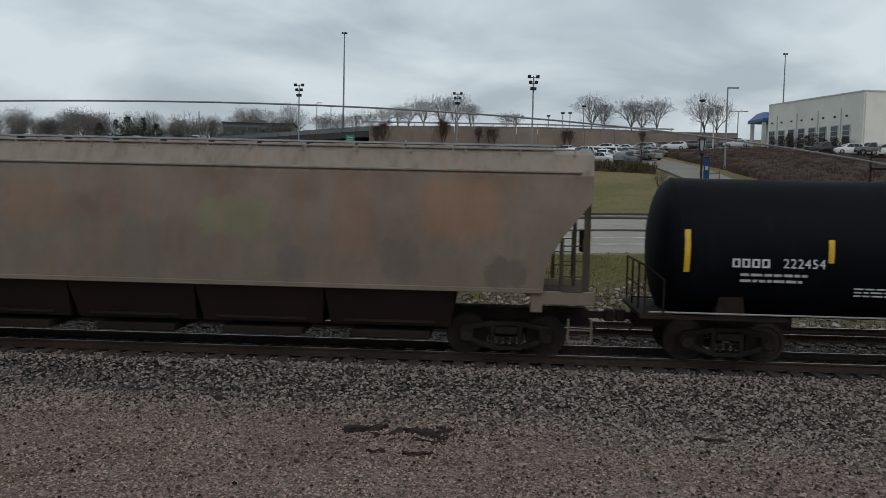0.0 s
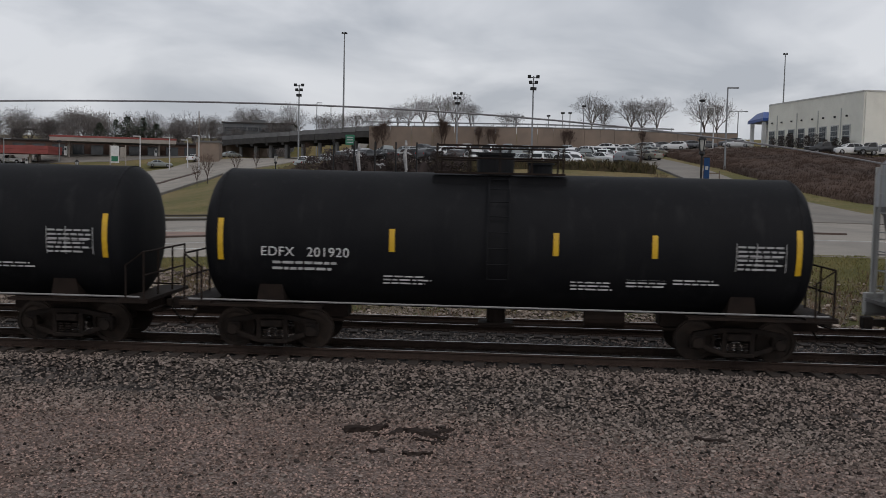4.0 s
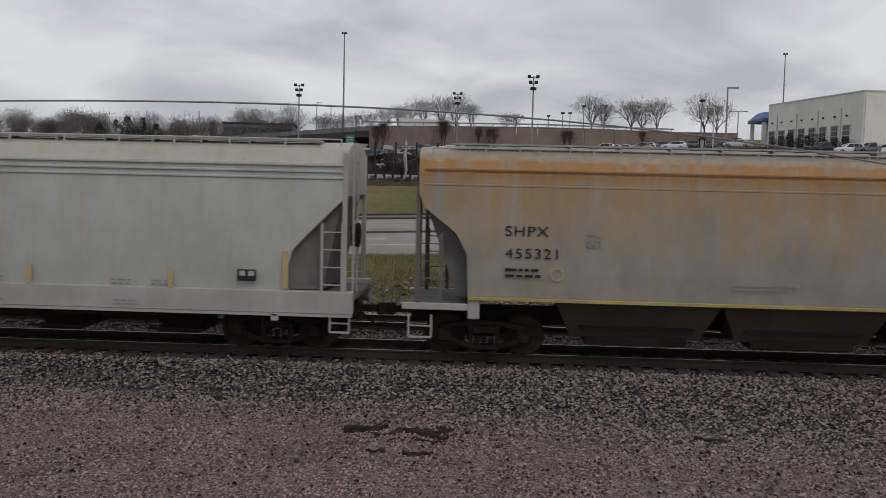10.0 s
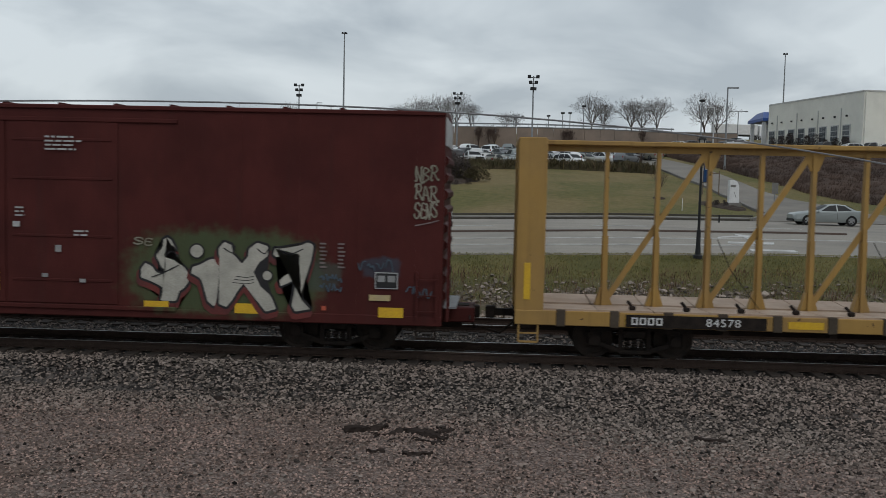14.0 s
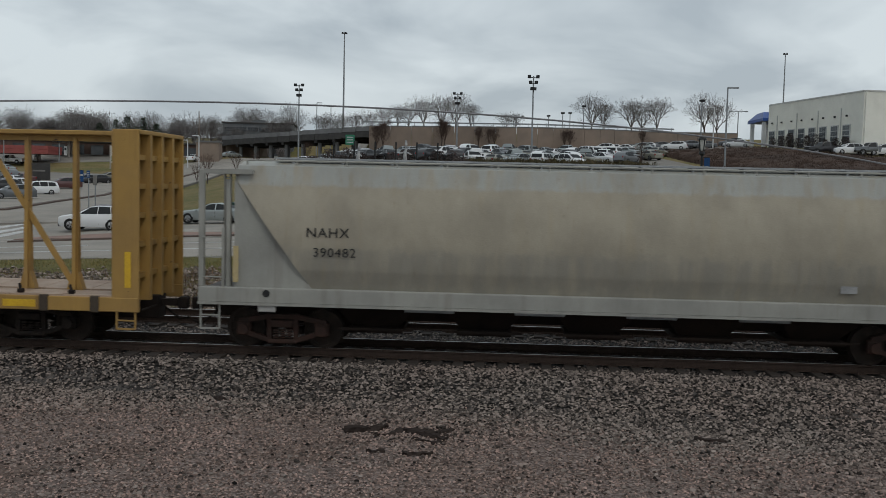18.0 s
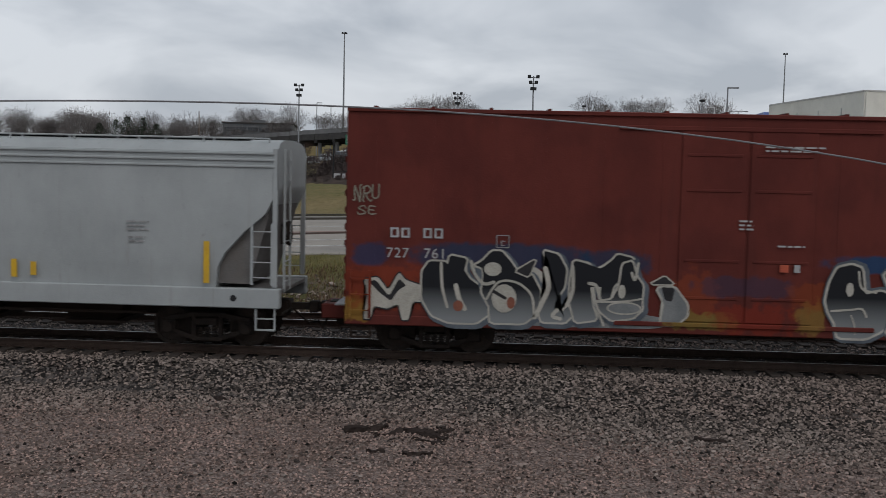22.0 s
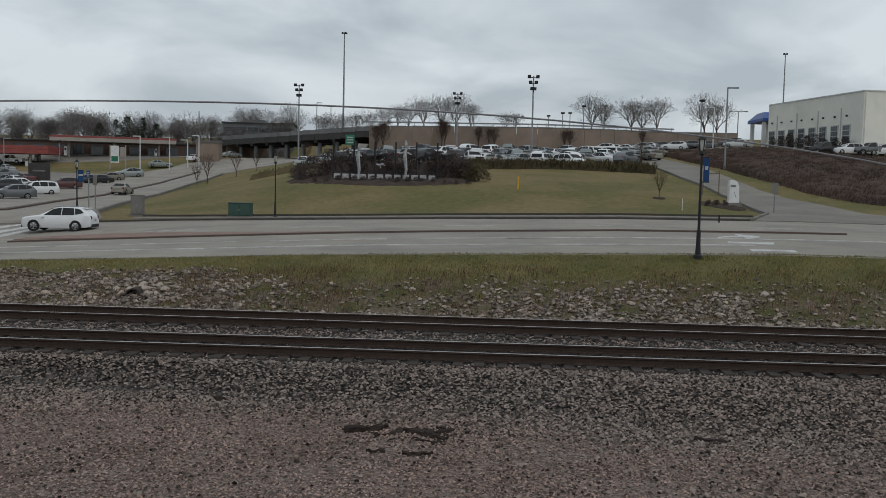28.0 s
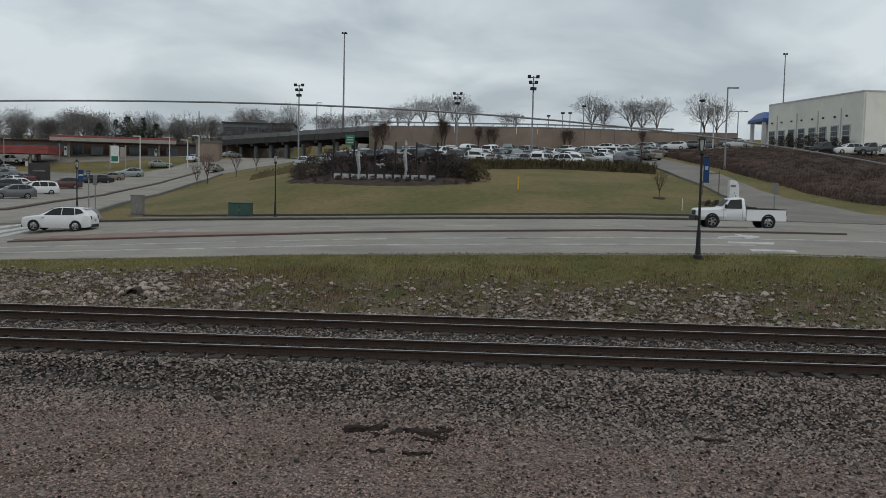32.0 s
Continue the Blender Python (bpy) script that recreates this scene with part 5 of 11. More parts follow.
def curved_hopper(u, half, p_body, label, mark, number, low, prof, out, stripe=True, mark_mat=M_BLACK, print_mat=M_FAINT, plain=False, p_end=None, tx=6.95):
    """Covered hopper whose outlet sheets hang below a light side, with open end platforms."""
    car = thing("covered_hopper_car", pose(u, SIDE, 0), label, "hopper car", "cars of the freight train")
    p_end = p_end or p_body
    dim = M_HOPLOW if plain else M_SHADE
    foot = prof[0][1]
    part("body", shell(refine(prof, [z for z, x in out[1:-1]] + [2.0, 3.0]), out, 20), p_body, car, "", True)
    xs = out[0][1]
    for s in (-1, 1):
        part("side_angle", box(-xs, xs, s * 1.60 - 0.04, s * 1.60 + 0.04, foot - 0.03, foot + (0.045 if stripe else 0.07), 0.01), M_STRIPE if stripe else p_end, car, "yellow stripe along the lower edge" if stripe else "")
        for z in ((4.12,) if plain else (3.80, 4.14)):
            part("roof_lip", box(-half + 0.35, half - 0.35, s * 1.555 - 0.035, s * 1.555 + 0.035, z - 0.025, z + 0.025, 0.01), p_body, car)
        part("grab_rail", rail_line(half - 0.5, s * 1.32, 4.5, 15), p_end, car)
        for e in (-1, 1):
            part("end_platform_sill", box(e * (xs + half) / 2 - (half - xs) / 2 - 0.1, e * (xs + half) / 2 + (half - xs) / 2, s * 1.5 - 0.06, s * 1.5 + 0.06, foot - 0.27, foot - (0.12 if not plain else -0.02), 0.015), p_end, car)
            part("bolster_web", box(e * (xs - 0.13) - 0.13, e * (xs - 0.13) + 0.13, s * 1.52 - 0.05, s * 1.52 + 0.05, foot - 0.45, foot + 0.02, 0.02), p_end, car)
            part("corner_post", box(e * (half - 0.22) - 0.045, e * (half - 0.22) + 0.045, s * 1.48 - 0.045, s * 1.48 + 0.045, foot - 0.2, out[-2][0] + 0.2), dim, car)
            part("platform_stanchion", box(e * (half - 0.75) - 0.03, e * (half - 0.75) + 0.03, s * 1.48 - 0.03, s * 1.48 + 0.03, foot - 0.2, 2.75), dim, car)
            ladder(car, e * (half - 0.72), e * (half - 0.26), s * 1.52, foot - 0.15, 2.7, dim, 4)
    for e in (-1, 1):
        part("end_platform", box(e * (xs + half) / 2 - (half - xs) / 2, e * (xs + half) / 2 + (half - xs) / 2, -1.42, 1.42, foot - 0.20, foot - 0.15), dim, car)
        part("slope_sheet", prism(mirror_x([(xs + 0.95, 3.3), (xs - 0.1, 2.3), (xs - 0.15, foot), (xs + 0.25, foot)] if not plain else [(xs + 0.5, 3.3), (xs - 0.5, 2.3), (xs - 0.6, foot), (xs - 0.3, foot)], e), -1.2, 1.2), dim, car, "dirty sloping end sheet, coloured dark for its shade")
        end_ladder(car, e * (half - 0.1), -e * 0.7 - 0.25, -e * 0.7 + 0.25, foot - 0.1, 4.4, dim)
    stirrups(car, (-half + 0.3, half - 0.3), -1.5, 0.45, 0.95, p_end, 0.5)
    roof_gear(car, half - 0.9, 4.62, p_body)
    hand_brake(car, half - 0.12, M_TRUCK)
    centre_sill(car, half)
    # outlet sheets
    span = 3.0
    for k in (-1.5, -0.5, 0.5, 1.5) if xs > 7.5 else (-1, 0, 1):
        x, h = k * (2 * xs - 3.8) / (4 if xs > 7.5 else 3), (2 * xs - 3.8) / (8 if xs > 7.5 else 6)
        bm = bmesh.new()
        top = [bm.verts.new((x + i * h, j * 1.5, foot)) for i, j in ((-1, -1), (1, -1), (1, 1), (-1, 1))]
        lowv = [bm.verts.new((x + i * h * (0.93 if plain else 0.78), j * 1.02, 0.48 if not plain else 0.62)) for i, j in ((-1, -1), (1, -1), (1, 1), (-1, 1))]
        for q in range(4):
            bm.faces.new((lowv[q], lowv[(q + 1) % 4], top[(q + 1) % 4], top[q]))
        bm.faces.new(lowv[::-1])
        part("outlet_sheet", bm, low, car, "dark brown sloping outlet sheet with dust")
        part("outlet_gate", box(x - h * 0.62, x + h * 0.62, -1.16, 1.16, 0.34, 0.52, 0.02), M_UNDER, car)
        part("gate_bar", box(x - h * 0.7, x + h * 0.7, -1.26, -1.18, 0.72, 0.77), M_UNDER, car)
    if mark:
        words(mark, -6.08, 2.82, 0.31, mark_mat, car, name="reporting_mark", width=1.2)
        words(number, -5.93, 2.34, 0.31, mark_mat, car, name="car_number", width=1.2)
    if not plain:
        square_mark(car, -4.64, 2.65)
        bars(-6.05, 1.93, 0.95, 2, M_BLACK, car, seed=2, pitch=0.13)
        bars(4.15, 2.78, 1.15, 4, print_mat, car, seed=4)
        bars(4.25, 2.38, 1.35, 4, print_mat, car, seed=5)
        bars(-0.9, 1.75, 1.5, 2, print_mat, car, seed=8)
        plate(5.45, 1.89, 0.46, 0.28, M_BLACK, car, name="notice_panel")
        plate(5.35, 1.93, 0.13, 0.10, M_GRAF_LILAC, car, NEAR - 0.004, "notice_field")
        plate(5.55, 1.93, 0.13, 0.10, M_GRAF_LILAC, car, NEAR - 0.004, "notice_field")
        bars(6.05, 1.80, 0.5, 2, print_mat, car, seed=9)
    trucks(car, u, (-tx, tx))
    finish(car, u, half)
    return car


def plated_hopper(u, half, p_body, p_end, label, prof, out, panel, roof_z, mark, number, tx, marks, sill, posts=0, red=False):
    """Round-sided covered hopper with flat triangular plates closing its ends."""
    car = thing("covered_hopper_car", pose(u, SIDE, 0), label, "hopper car", "cars of the freight train")
    part("body", shell(refine(prof, [z for z, x in out[1:-1]] + [1.8, 2.4, 3.0]), out, 20), p_body, car, "", True)
    for s in (-1, 1):
        part("side_sill", box(-half, half, s * 1.50 - 0.10, s * 1.50 + 0.10, sill[0], sill[1], 0.02), p_end, car)
        part("sill_flange", box(-half, half, s * 1.54 - 0.08, s * 1.54 + 0.08, sill[0] - 0.05, sill[0] + 0.01), p_end, car)
        part("grab_rail", rail_line(half - 1.0, s * 1.25, roof_z - 0.12, 15), p_end, car)
        for e in (-1, 1):
            poly = mirror_x(panel, e)
            part("end_plate", prism(poly, s * 1.46 - 0.02, s * 1.46 + 0.02), P_PLATE if posts else p_end, car, "flat triangular end plate")
            part("corner_post", box(e * (half - 0.06) - 0.06, e * (half - 0.06) + 0.06, s * 1.5 - 0.06, s * 1.5 + 0.06, sill[1], roof_z - 0.25, 0.01), p_end, car)
            part("inner_post", box(e * (half - 0.62) - 0.05, e * (half - 0.62) + 0.05, s * 1.35 - 0.05, s * 1.35 + 0.05, sill[1], roof_z - 0.45), p_end, car)
            ladder(car, e * (half - 0.55), e * (half - 0.08), s * 1.56, sill[1], 2.75, p_end, 3)
            part("jacking_lug", box(e * tx + e * 0.25 - 0.2, e * tx + e * 0.25 + 0.2, s * 1.52 - 0.05, s * 1.52 + 0.05, sill[0] - 0.2, sill[0] + 0.02, 0.02), P_SILL, car)
            # flat black disc stands for the dark depth of a lifting hole
            bm = bmesh.new()
            add_disc(bm, (e * tx + e * 0.25, s * 1.615, sill[0] + 0.22), "y", 0.08, 0.012, 14)
            part("lifting_hole", bm, M_BLACK, car)
    for e in (-1, 1):
        part("end_platform", box(e * (half - 0.6) - 0.6, e * (half - 0.6) + 0.6, -1.42, 1.42, sill[1] - 0.12, sill[1] - 0.06), M_SHADE, car)
        end_ladder(car, e * (half - 0.02), -e * 0.7 - 0.25, -e * 0.7 + 0.25, sill[0], roof_z - 0.2, p_end)
        part("top_rail", box(e * (half - 0.06) - 0.05, e * (half - 0.06) + 0.05, -1.5, 1.5, roof_z - 0.33, roof_z - 0.23), p_end, car)
        for s in (-1, 1):
            part("top_rail", box(min(e * (half - 1.2), e * half), max(e * (half - 1.2), e * half), s * 1.5 - 0.05, s * 1.5 + 0.05, roof_z - 0.33, roof_z - 0.23), p_end, car)
    if posts:
        for k in range(posts):
            x = (k - (posts - 1) / 2) * 1.66 - 0.15
            for s in (-1, 1):
                part("roof_bracket", box(x - 0.06, x + 0.06, s * 1.56 - 0.05, s * 1.56 + 0.05, roof_z - 0.34, roof_z + 0.03, 0.01), P_SILL, car)
        for s in (-1, 1):
            part("roof_eave", box(-half + 0.2, half - 0.2, s * 1.58 - 0.04, s * 1.58 + 0.04, roof_z + 0.0, roof_z + 0.05), p_end, car)
    roof_gear(car, half - 1.6, roof_z - 0.04, p_body)
    stirrups(car, (-half + 0.25, half - 0.25), -1.5, 0.5, sill[0], p_end)
    hand_brake(car, half - 0.1, M_TRUCK)
    centre_sill(car, half)
    n = 5
    for k in range(n):
        x = (k - 2) * 2.45
        chutes(car, (x,), 0.95, 0.42, sill[0], M_UNDER, 1.3)
    for k in range(4):
        x = (k - 1.5) * 2.45
        part("gate_tray", box(x - 0.55, x + 0.55, -1.2, 1.2, sill[0] - 0.16, sill[0] - 0.10), M_GALV, car)
    if posts:
        blocks(mark, -6.4, 2.72, 0.26, M_FAINT, car, -1.645)
    else:
        words(mark, -5.9, 2.68, 0.30, M_BLACK, car, -1.66, "reporting_mark", 1.05)
    words(number, -5.72 - (half - 8.75) * 0.9, 2.25, 0.28, M_BLACK, car, -1.66, "car_number", 1.05)
    for x, z, w, h, mt in marks:
        plate(x, z, w, h, mt, car, -1.55 if abs(x) > half - 1.4 else -1.57)
    trucks(car, u, (-tx, tx), red)
    finish(car, u, half)
    return car


def tank_car(u, p_tank, label, mark, number, extra, brand=False):
    car = thing("tank_car", pose(u, SIDE, 0), label, "tank car", "cars of the freight train")
    bm = bmesh.new()
    R, zc = 1.57, 2.50
    head = [(6.86, 0.02), (6.84, 0.45), (6.79, 0.85), (6.71, 1.15), (6.62, 1.36), (6.54, 1.46), (6.45, 1.53), (6.36, R)]
    prof = [(-x, r) for x, r in head] + [(x, R) for x in np.linspace(-5, 5, 9)] + head[::-1]
    rings = [[bm.verts.new((x, math.sin(k * math.tau / 48) * r, zc + math.cos(k * math.tau / 48) * r)) for k in range(48)] for x, r in prof]
    for a, b in zip(rings, rings[1:]):
        for k in range(48):
            bm.faces.new((a[k], b[k], b[(k + 1) % 48], a[(k + 1) % 48]))
    bm.faces.new(rings[0])
    bm.faces.new(rings[-1][::-1])
    bmesh.ops.recalc_face_normals(bm, faces=bm.faces)
    part("tank", bm, p_tank, car, "black horizontal cylindrical tank with dished heads", True)
    for x in (-6.36, 6.36):
        bm = bmesh.new()
        add_disc(bm, (x, 0, zc), "x", R + 0.006, 0.05, 48)
        part("head_band", bm, p_tank, car)

    def skin(z):
        return -math.sqrt(max(R * R - (z - zc) ** 2, 0)) - 0.012

    # platform and fittings on top
    x0 = -0.15
    part("top_pad", box(x0 - 1.5, x0 + 1.5, -0.85, 0.85, 3.70, 4.02, 0.03), p_tank, car)
    bm = bmesh.new()
    add_disc(bm, (x0 - 0.1, 0, 4.2), "z", 0.43, 0.6, 20)
    add_disc(bm, (x0 - 0.1, 0, 4.52), "z", 0.46, 0.06, 20)
    part("valve_housing", bm, p_tank, car)
    bm = bmesh.new()
    add_disc(bm, (x0 + 0.95, 0, 4.1), "z", 0.27, 0.4, 16)
    add_disc(bm, (x0 + 0.95, 0, 4.32), "z", 0.31, 0.05, 16)
    part("manway", bm, p_tank, car)
    for s in (-1, 1):
        part("top_walkway", box(x0 - 1.45, x0 + 1.45, s * 0.75 - 0.22, s * 0.75 + 0.22, 4.05, 4.09), M_UNDER, car)
        bm = bmesh.new()
        for k in range(5):
            add_tube(bm, [(x0 - 1.4 + k * 0.7, s * 0.95, 4.05), (x0 - 1.4 + k * 0.7, s * 0.95, 4.68)], 0.025, 6)
        for z in (4.4, 4.68):
            add_tube(bm, [(x0 - 1.4, s * 0.95, z), (x0 + 1.4, s * 0.95, z)], 0.022, 6)
        part("safety_rail", bm, M_UNDER, car)
        bm = bmesh.new()
        ang = [radians(a) for a in range(20, 125, 12)]
        for x in (x0 - 0.23, x0 + 0.23):
            add_tube(bm, [(x, s * math.sin(a) * (R + 0.12), zc + math.cos(a) * (R + 0.12)) for a in ang], 0.022, 5)
        for a in ang:
            add_tube(bm, [(x0 - 0.23, s * math.sin(a) * (R + 0.12), zc + math.cos(a) * (R + 0.12)), (x0 + 0.23, s * math.sin(a) * (R + 0.12), zc + math.cos(a) * (R + 0.12))], 0.014, 5)
        part("side_ladder", bm, p_tank, car)
    # sills, saddles and end platforms
    for e in (-1, 1):
        part("stub_sill", box(min(e * 3.6, e * 7.15), max(e * 3.6, e * 7.15), -0.35, 0.35, 0.66, 1.06, 0.02), M_UNDER, car)
        part("saddle", prism([(e * 5.2 - 0.35, 0.9), (e * 5.2 + 0.35, 0.9), (e * 5.2 + 0.22, 1.7), (e * 5.2 - 0.22, 1.7)], -1.2, 1.2), M_UNDER, car)
        part("end_platform", box(min(e * 6.5, e * 7.2), max(e * 6.5, e * 7.2), -1.45, 1.45, 1.02, 1.10), M_UNDER, car)
        part("side_running_board", box(min(e * 4.0, e * 7.2), max(e * 4.0, e * 7.2), -1.48, -1.12, 1.0, 1.05), M_UNDER, car)
        bm = bmesh.new()
        for y in (-1.42, -0.5, 0.5, 1.42):
            add_tube(bm, [(e * 7.1, y, 1.1), (e * 7.1, y, 2.15)], 0.024, 6)
        add_tube(bm, [(e * 7.1, -1.42, 2.15), (e * 7.1, 1.42, 2.15)], 0.022, 6)
        add_tube(bm, [(e * 7.1, -1.42, 1.62), (e * 7.1, 1.42, 1.62)], 0.02, 6)
        add_tube(bm, [(e * 7.1, -1.45, 2.15), (e * 6.7, -1.45, 1.85), (e * 6.7, -1.45, 1.1)], 0.022, 6)
        part("end_handrail", bm, M_UNDER, car)
    for s in (-1, 1):
        bm = bmesh.new()
        add_tube(bm, [(-7.0, s * 1.42, 1.14), (7.0, s * 1.42, 1.14)], 0.022, 6)
        part("side_rail", bm, M_FAINT if s < 0 else M_UNDER, car)
    bm = bmesh.new()
    add_disc(bm, (x0, 0, 0.8), "z", 0.22, 0.42, 14)
    add_box(bm, x0 - 0.4, x0 + 0.4, -0.4, 0.4, 0.55, 0.63)
    part("bottom_outlet", bm, M_UNDER, car)
    bm = bmesh.new()
    add_disc(bm, (2.3, -0.5, 0.85), "x", 0.2, 0.9, 14)
    add_bar(bm, (-4.2, -0.4, 0.62), (4.2, -0.4, 0.62), 0.05)
    part("brake_cylinder", bm, M_UNDER, car)

    def patch(x, z, w, h, mt, name="reflector"):
        """A plate bent to the tank's side."""
        bm = bmesh.new()
        zs = np.linspace(z - h / 2, z + h / 2, 6)
        a = [bm.verts.new((x - w / 2, skin(q), q)) for q in zs]
        b = [bm.verts.new((x + w / 2, skin(q), q)) for q in zs]
        for k in range(5):
            bm.faces.new((a[k], b[k], b[k + 1], a[k + 1]))
        return part(name, bm, mt, car)

    patch(-6.25, 2.5, 0.12, 0.92, M_YREF)
    patch(6.27, 2.5, 0.12, 0.98, M_YREF)
    for x in ((-3.22, -1.38, 2.28) if brand else (-2.46, 1.10, 3.22)):
        patch(x, 2.56, 0.12, 0.5, M_YREF)
    if brand:
        blocks(mark, -4.9, 2.27, 0.26, M_WHITE, car, -1.585, width=0.80)
        words(number, -3.78, 2.27, 0.29, M_WHITE, car, -1.585, "car_number", 0.95)
    else:
        words(mark, -4.98, 2.25, 0.29, M_WHITE, car, -1.585, "reporting_mark")
        words(number, -3.86, 2.25, 0.29, M_WHITE, car, -1.585, "car_number")
    ink = M_OFFWHITE if brand and p_tank == P_TANK else (M_FAINT if brand else M_OFFWHITE)
    bars(-4.3, 1.95, 1.6, 2, ink, car, -1.505, 0.13, 11)
    bars(-2.1, 1.72, 1.1, 4, ink, car, -1.39, 0.075, 12)
    bars(1.9, 1.70, 0.9, 4, ink, car, -1.375, 0.075, 13)
    bars(3.1, 1.76, 0.9, 3, ink, car, -1.41, 0.075, 14)
    bars(4.2, 1.84, 1.1, 3, ink, car, -1.445, 0.075, 15)
    bars(5.5, 2.37, 1.05, 6, ink, car, -1.58, 0.095, 16)
    bars(5.5, 2.38, 1.08, 1, ink, car, -1.585, 0.02, 17)
    for dx in (-0.55, -0.12, 0.5):
        patch(5.5 + dx, 2.38, 0.015, 0.62, ink, "notice_line")
    for name, x, z, w, h, mt in extra:
        patch(x, z, w, h, mt, name)
    trucks(car, u, (-5.2, 5.2))
    finish(car, u, 7.2, 0.75)
    return car


def ribbon(bm, pts, w, y, closed=False, taper=0.0):
    """A flat painted stroke through (x, z) points."""
    p = [Vector((a, b)) for a, b in pts]
    q = []
    for k in range(len(p) - 1):
        p0, p1, p2, p3 = p[max(k - 1, 0)], p[k], p[k + 1], p[min(k + 2, len(p) - 1)]
        for j in range(5):
            t = j / 5
            q.append(0.5 * (2 * p1 + (p2 - p0) * t + (2 * p0 - 5 * p1 + 4 * p2 - p3) * t * t + (3 * p1 - p0 - 3 * p2 + p3) * t ** 3))
    q.append(p[-1])
    left, right = [], []
    for k, c in enumerate(q):
        d = (q[min(k + 1, len(q) - 1)] - q[max(k - 1, 0)])
        d = d.normalized() if d.length > 1e-6 else Vector((1, 0))
        n = Vector((-d.y, d.x)) * w / 2
        left.append(bm.verts.new((c.x + n.x, y, c.y + n.y)))
        right.append(bm.verts.new((c.x - n.x, y, c.y - n.y)))
    for k in range(len(q) - 1):
        bm.faces.new((left[k], right[k], right[k + 1], left[k + 1]))
    for k, back in ((0, math.pi), (len(q) - 1, 0.0)):
        d = q[min(k + 1, len(q) - 1)] - q[max(k - 1, 0)]
        turn = math.atan2(d.y, d.x) + back
        arc = [bm.verts.new((q[k].x + math.cos(turn + a) * w / 2, y, q[k].y + math.sin(turn + a) * w / 2)) for a in (-0.9, -0.3, 0.3, 0.9)]
        ends = (left[k], right[k]) if back else (right[k], left[k])
        bm.faces.new((ends[0], *arc, ends[1]))


# letter-like strokes in a unit box
STROKES = {
    "R": [[(0.02, 0.86), (0.2, 1.0), (0.22, 0.55), (0.12, 0.06), (0.3, 0.0)], [(0.2, 0.98), (0.62, 1.02), (0.86, 0.80), (0.70, 0.58), (0.34, 0.52)], [(0.42, 0.5), (0.66, 0.26), (0.98, 0.0), (1.08, 0.08)]],
    "E": [[(0.92, 0.94), (0.62, 1.02), (0.3, 0.94), (0.2, 0.5), (0.26, 0.08), (0.56, -0.02), (0.95, 0.06)], [(0.25, 0.5), (0.5, 0.56), (0.78, 0.5)]],
    "A": [[(0.05, 0.0), (0.45, 1.0), (0.9, 0.0)], [(0.2, 0.38), (0.75, 0.38)]],
    "N": [[(0.02, 0.04), (0.2, 0.1), (0.16, 0.6), (0.2, 1.04)], [(0.2, 1.0), (0.45, 0.55), (0.76, 0.0)], [(0.74, 0.04), (0.80, 0.55), (0.82, 0.98), (1.0, 1.08)]],
    "S": [[(0.92, 0.78), (0.72, 1.0), (0.34, 1.0), (0.14, 0.76), (0.42, 0.56), (0.80, 0.42), (0.86, 0.16), (0.52, 0.0), (0.16, 0.06), (0.0, 0.22)]],
    "U": [[(0.15, 1.0), (0.15, 0.35), (0.4, 0.03), (0.75, 0.2), (0.85, 1.0)]],
    "B": [[(0.15, 0.0), (0.15, 1.0), (0.8, 0.85), (0.3, 0.52), (0.9, 0.3), (0.15, 0.0)]],
}


def tag_line(car, text, x0, x1, z0, z1, w, material, y=NEAR, seed=1):
    """Quick letters of single sprayed lines."""
    rng = random.Random(seed)
    cell = (x1 - x0) / len(text)
    for k, c in enumerate(text):
        lean, drop = rng.uniform(-0.15, 0.15), rng.uniform(-0.12, 0.12) * (z1 - z0)
        for j, line in enumerate(STROKES[c]):
            pts = [(a + rng.uniform(-0.05, 0.05), b + rng.uniform(-0.05, 0.05)) for a, b in line]
            bm = bmesh.new()
            ribbon(bm, [(x0 + (k + a + lean * (b - 0.5)) * cell, z0 + b * (z1 - z0) + drop) for a, b in pts], w, y - 0.004 - 0.0004 * j)
            part("sprayed_line", bm, material, car)


def scrawl(car, x, z, w, h, material, seed, lines=3, y=NEAR, thick=0.03):
    rng = random.Random(seed)
    for k in range(lines):
        zz = z + h / 2 - (k + 0.5) * h / lines
        for q in range(4):
            pts = [(x - w / 2 + (q + 0.1 + 0.2 * i) * w / 4, zz + rng.uniform(-0.45, 0.45) * h / lines) for i in range(5)]
            bm = bmesh.new()
            ribbon(bm, pts, thick, y - 0.004 - q * 0.0006)
            part("sprayed_line", bm, material, car)


def outline_of(pts, grow):
    """A closed outline with softened corners, pushed outward by grow."""
    p = [Vector(v) for v in pts]
    n = len(p)
    q = []
    for k in range(n):
        a, b, c = p[k - 1], p[k], p[(k + 1) % n]
        q += [b.lerp(a, 0.12), b.lerp(c, 0.12)]
    n = len(q)
    area = sum(q[k].x * q[(k + 1) % n].y - q[(k + 1) % n].x * q[k].y for k in range(n))
    side = 1.0 if area > 0 else -1.0
    out = []
    for k in range(n):
        d0, d1 = (q[k] - q[k - 1]).normalized(), (q[(k + 1) % n] - q[k]).normalized()
        m = Vector((d0.y + d1.y, -d0.x - d1.x)) * side
        m = m.normalized() if m.length > 1e-4 else Vector((d0.y, -d0.x)) * side
        out.append(q[k] + m * grow / max(0.55, abs(m.dot(Vector((d0.y, -d0.x))))))
    return out


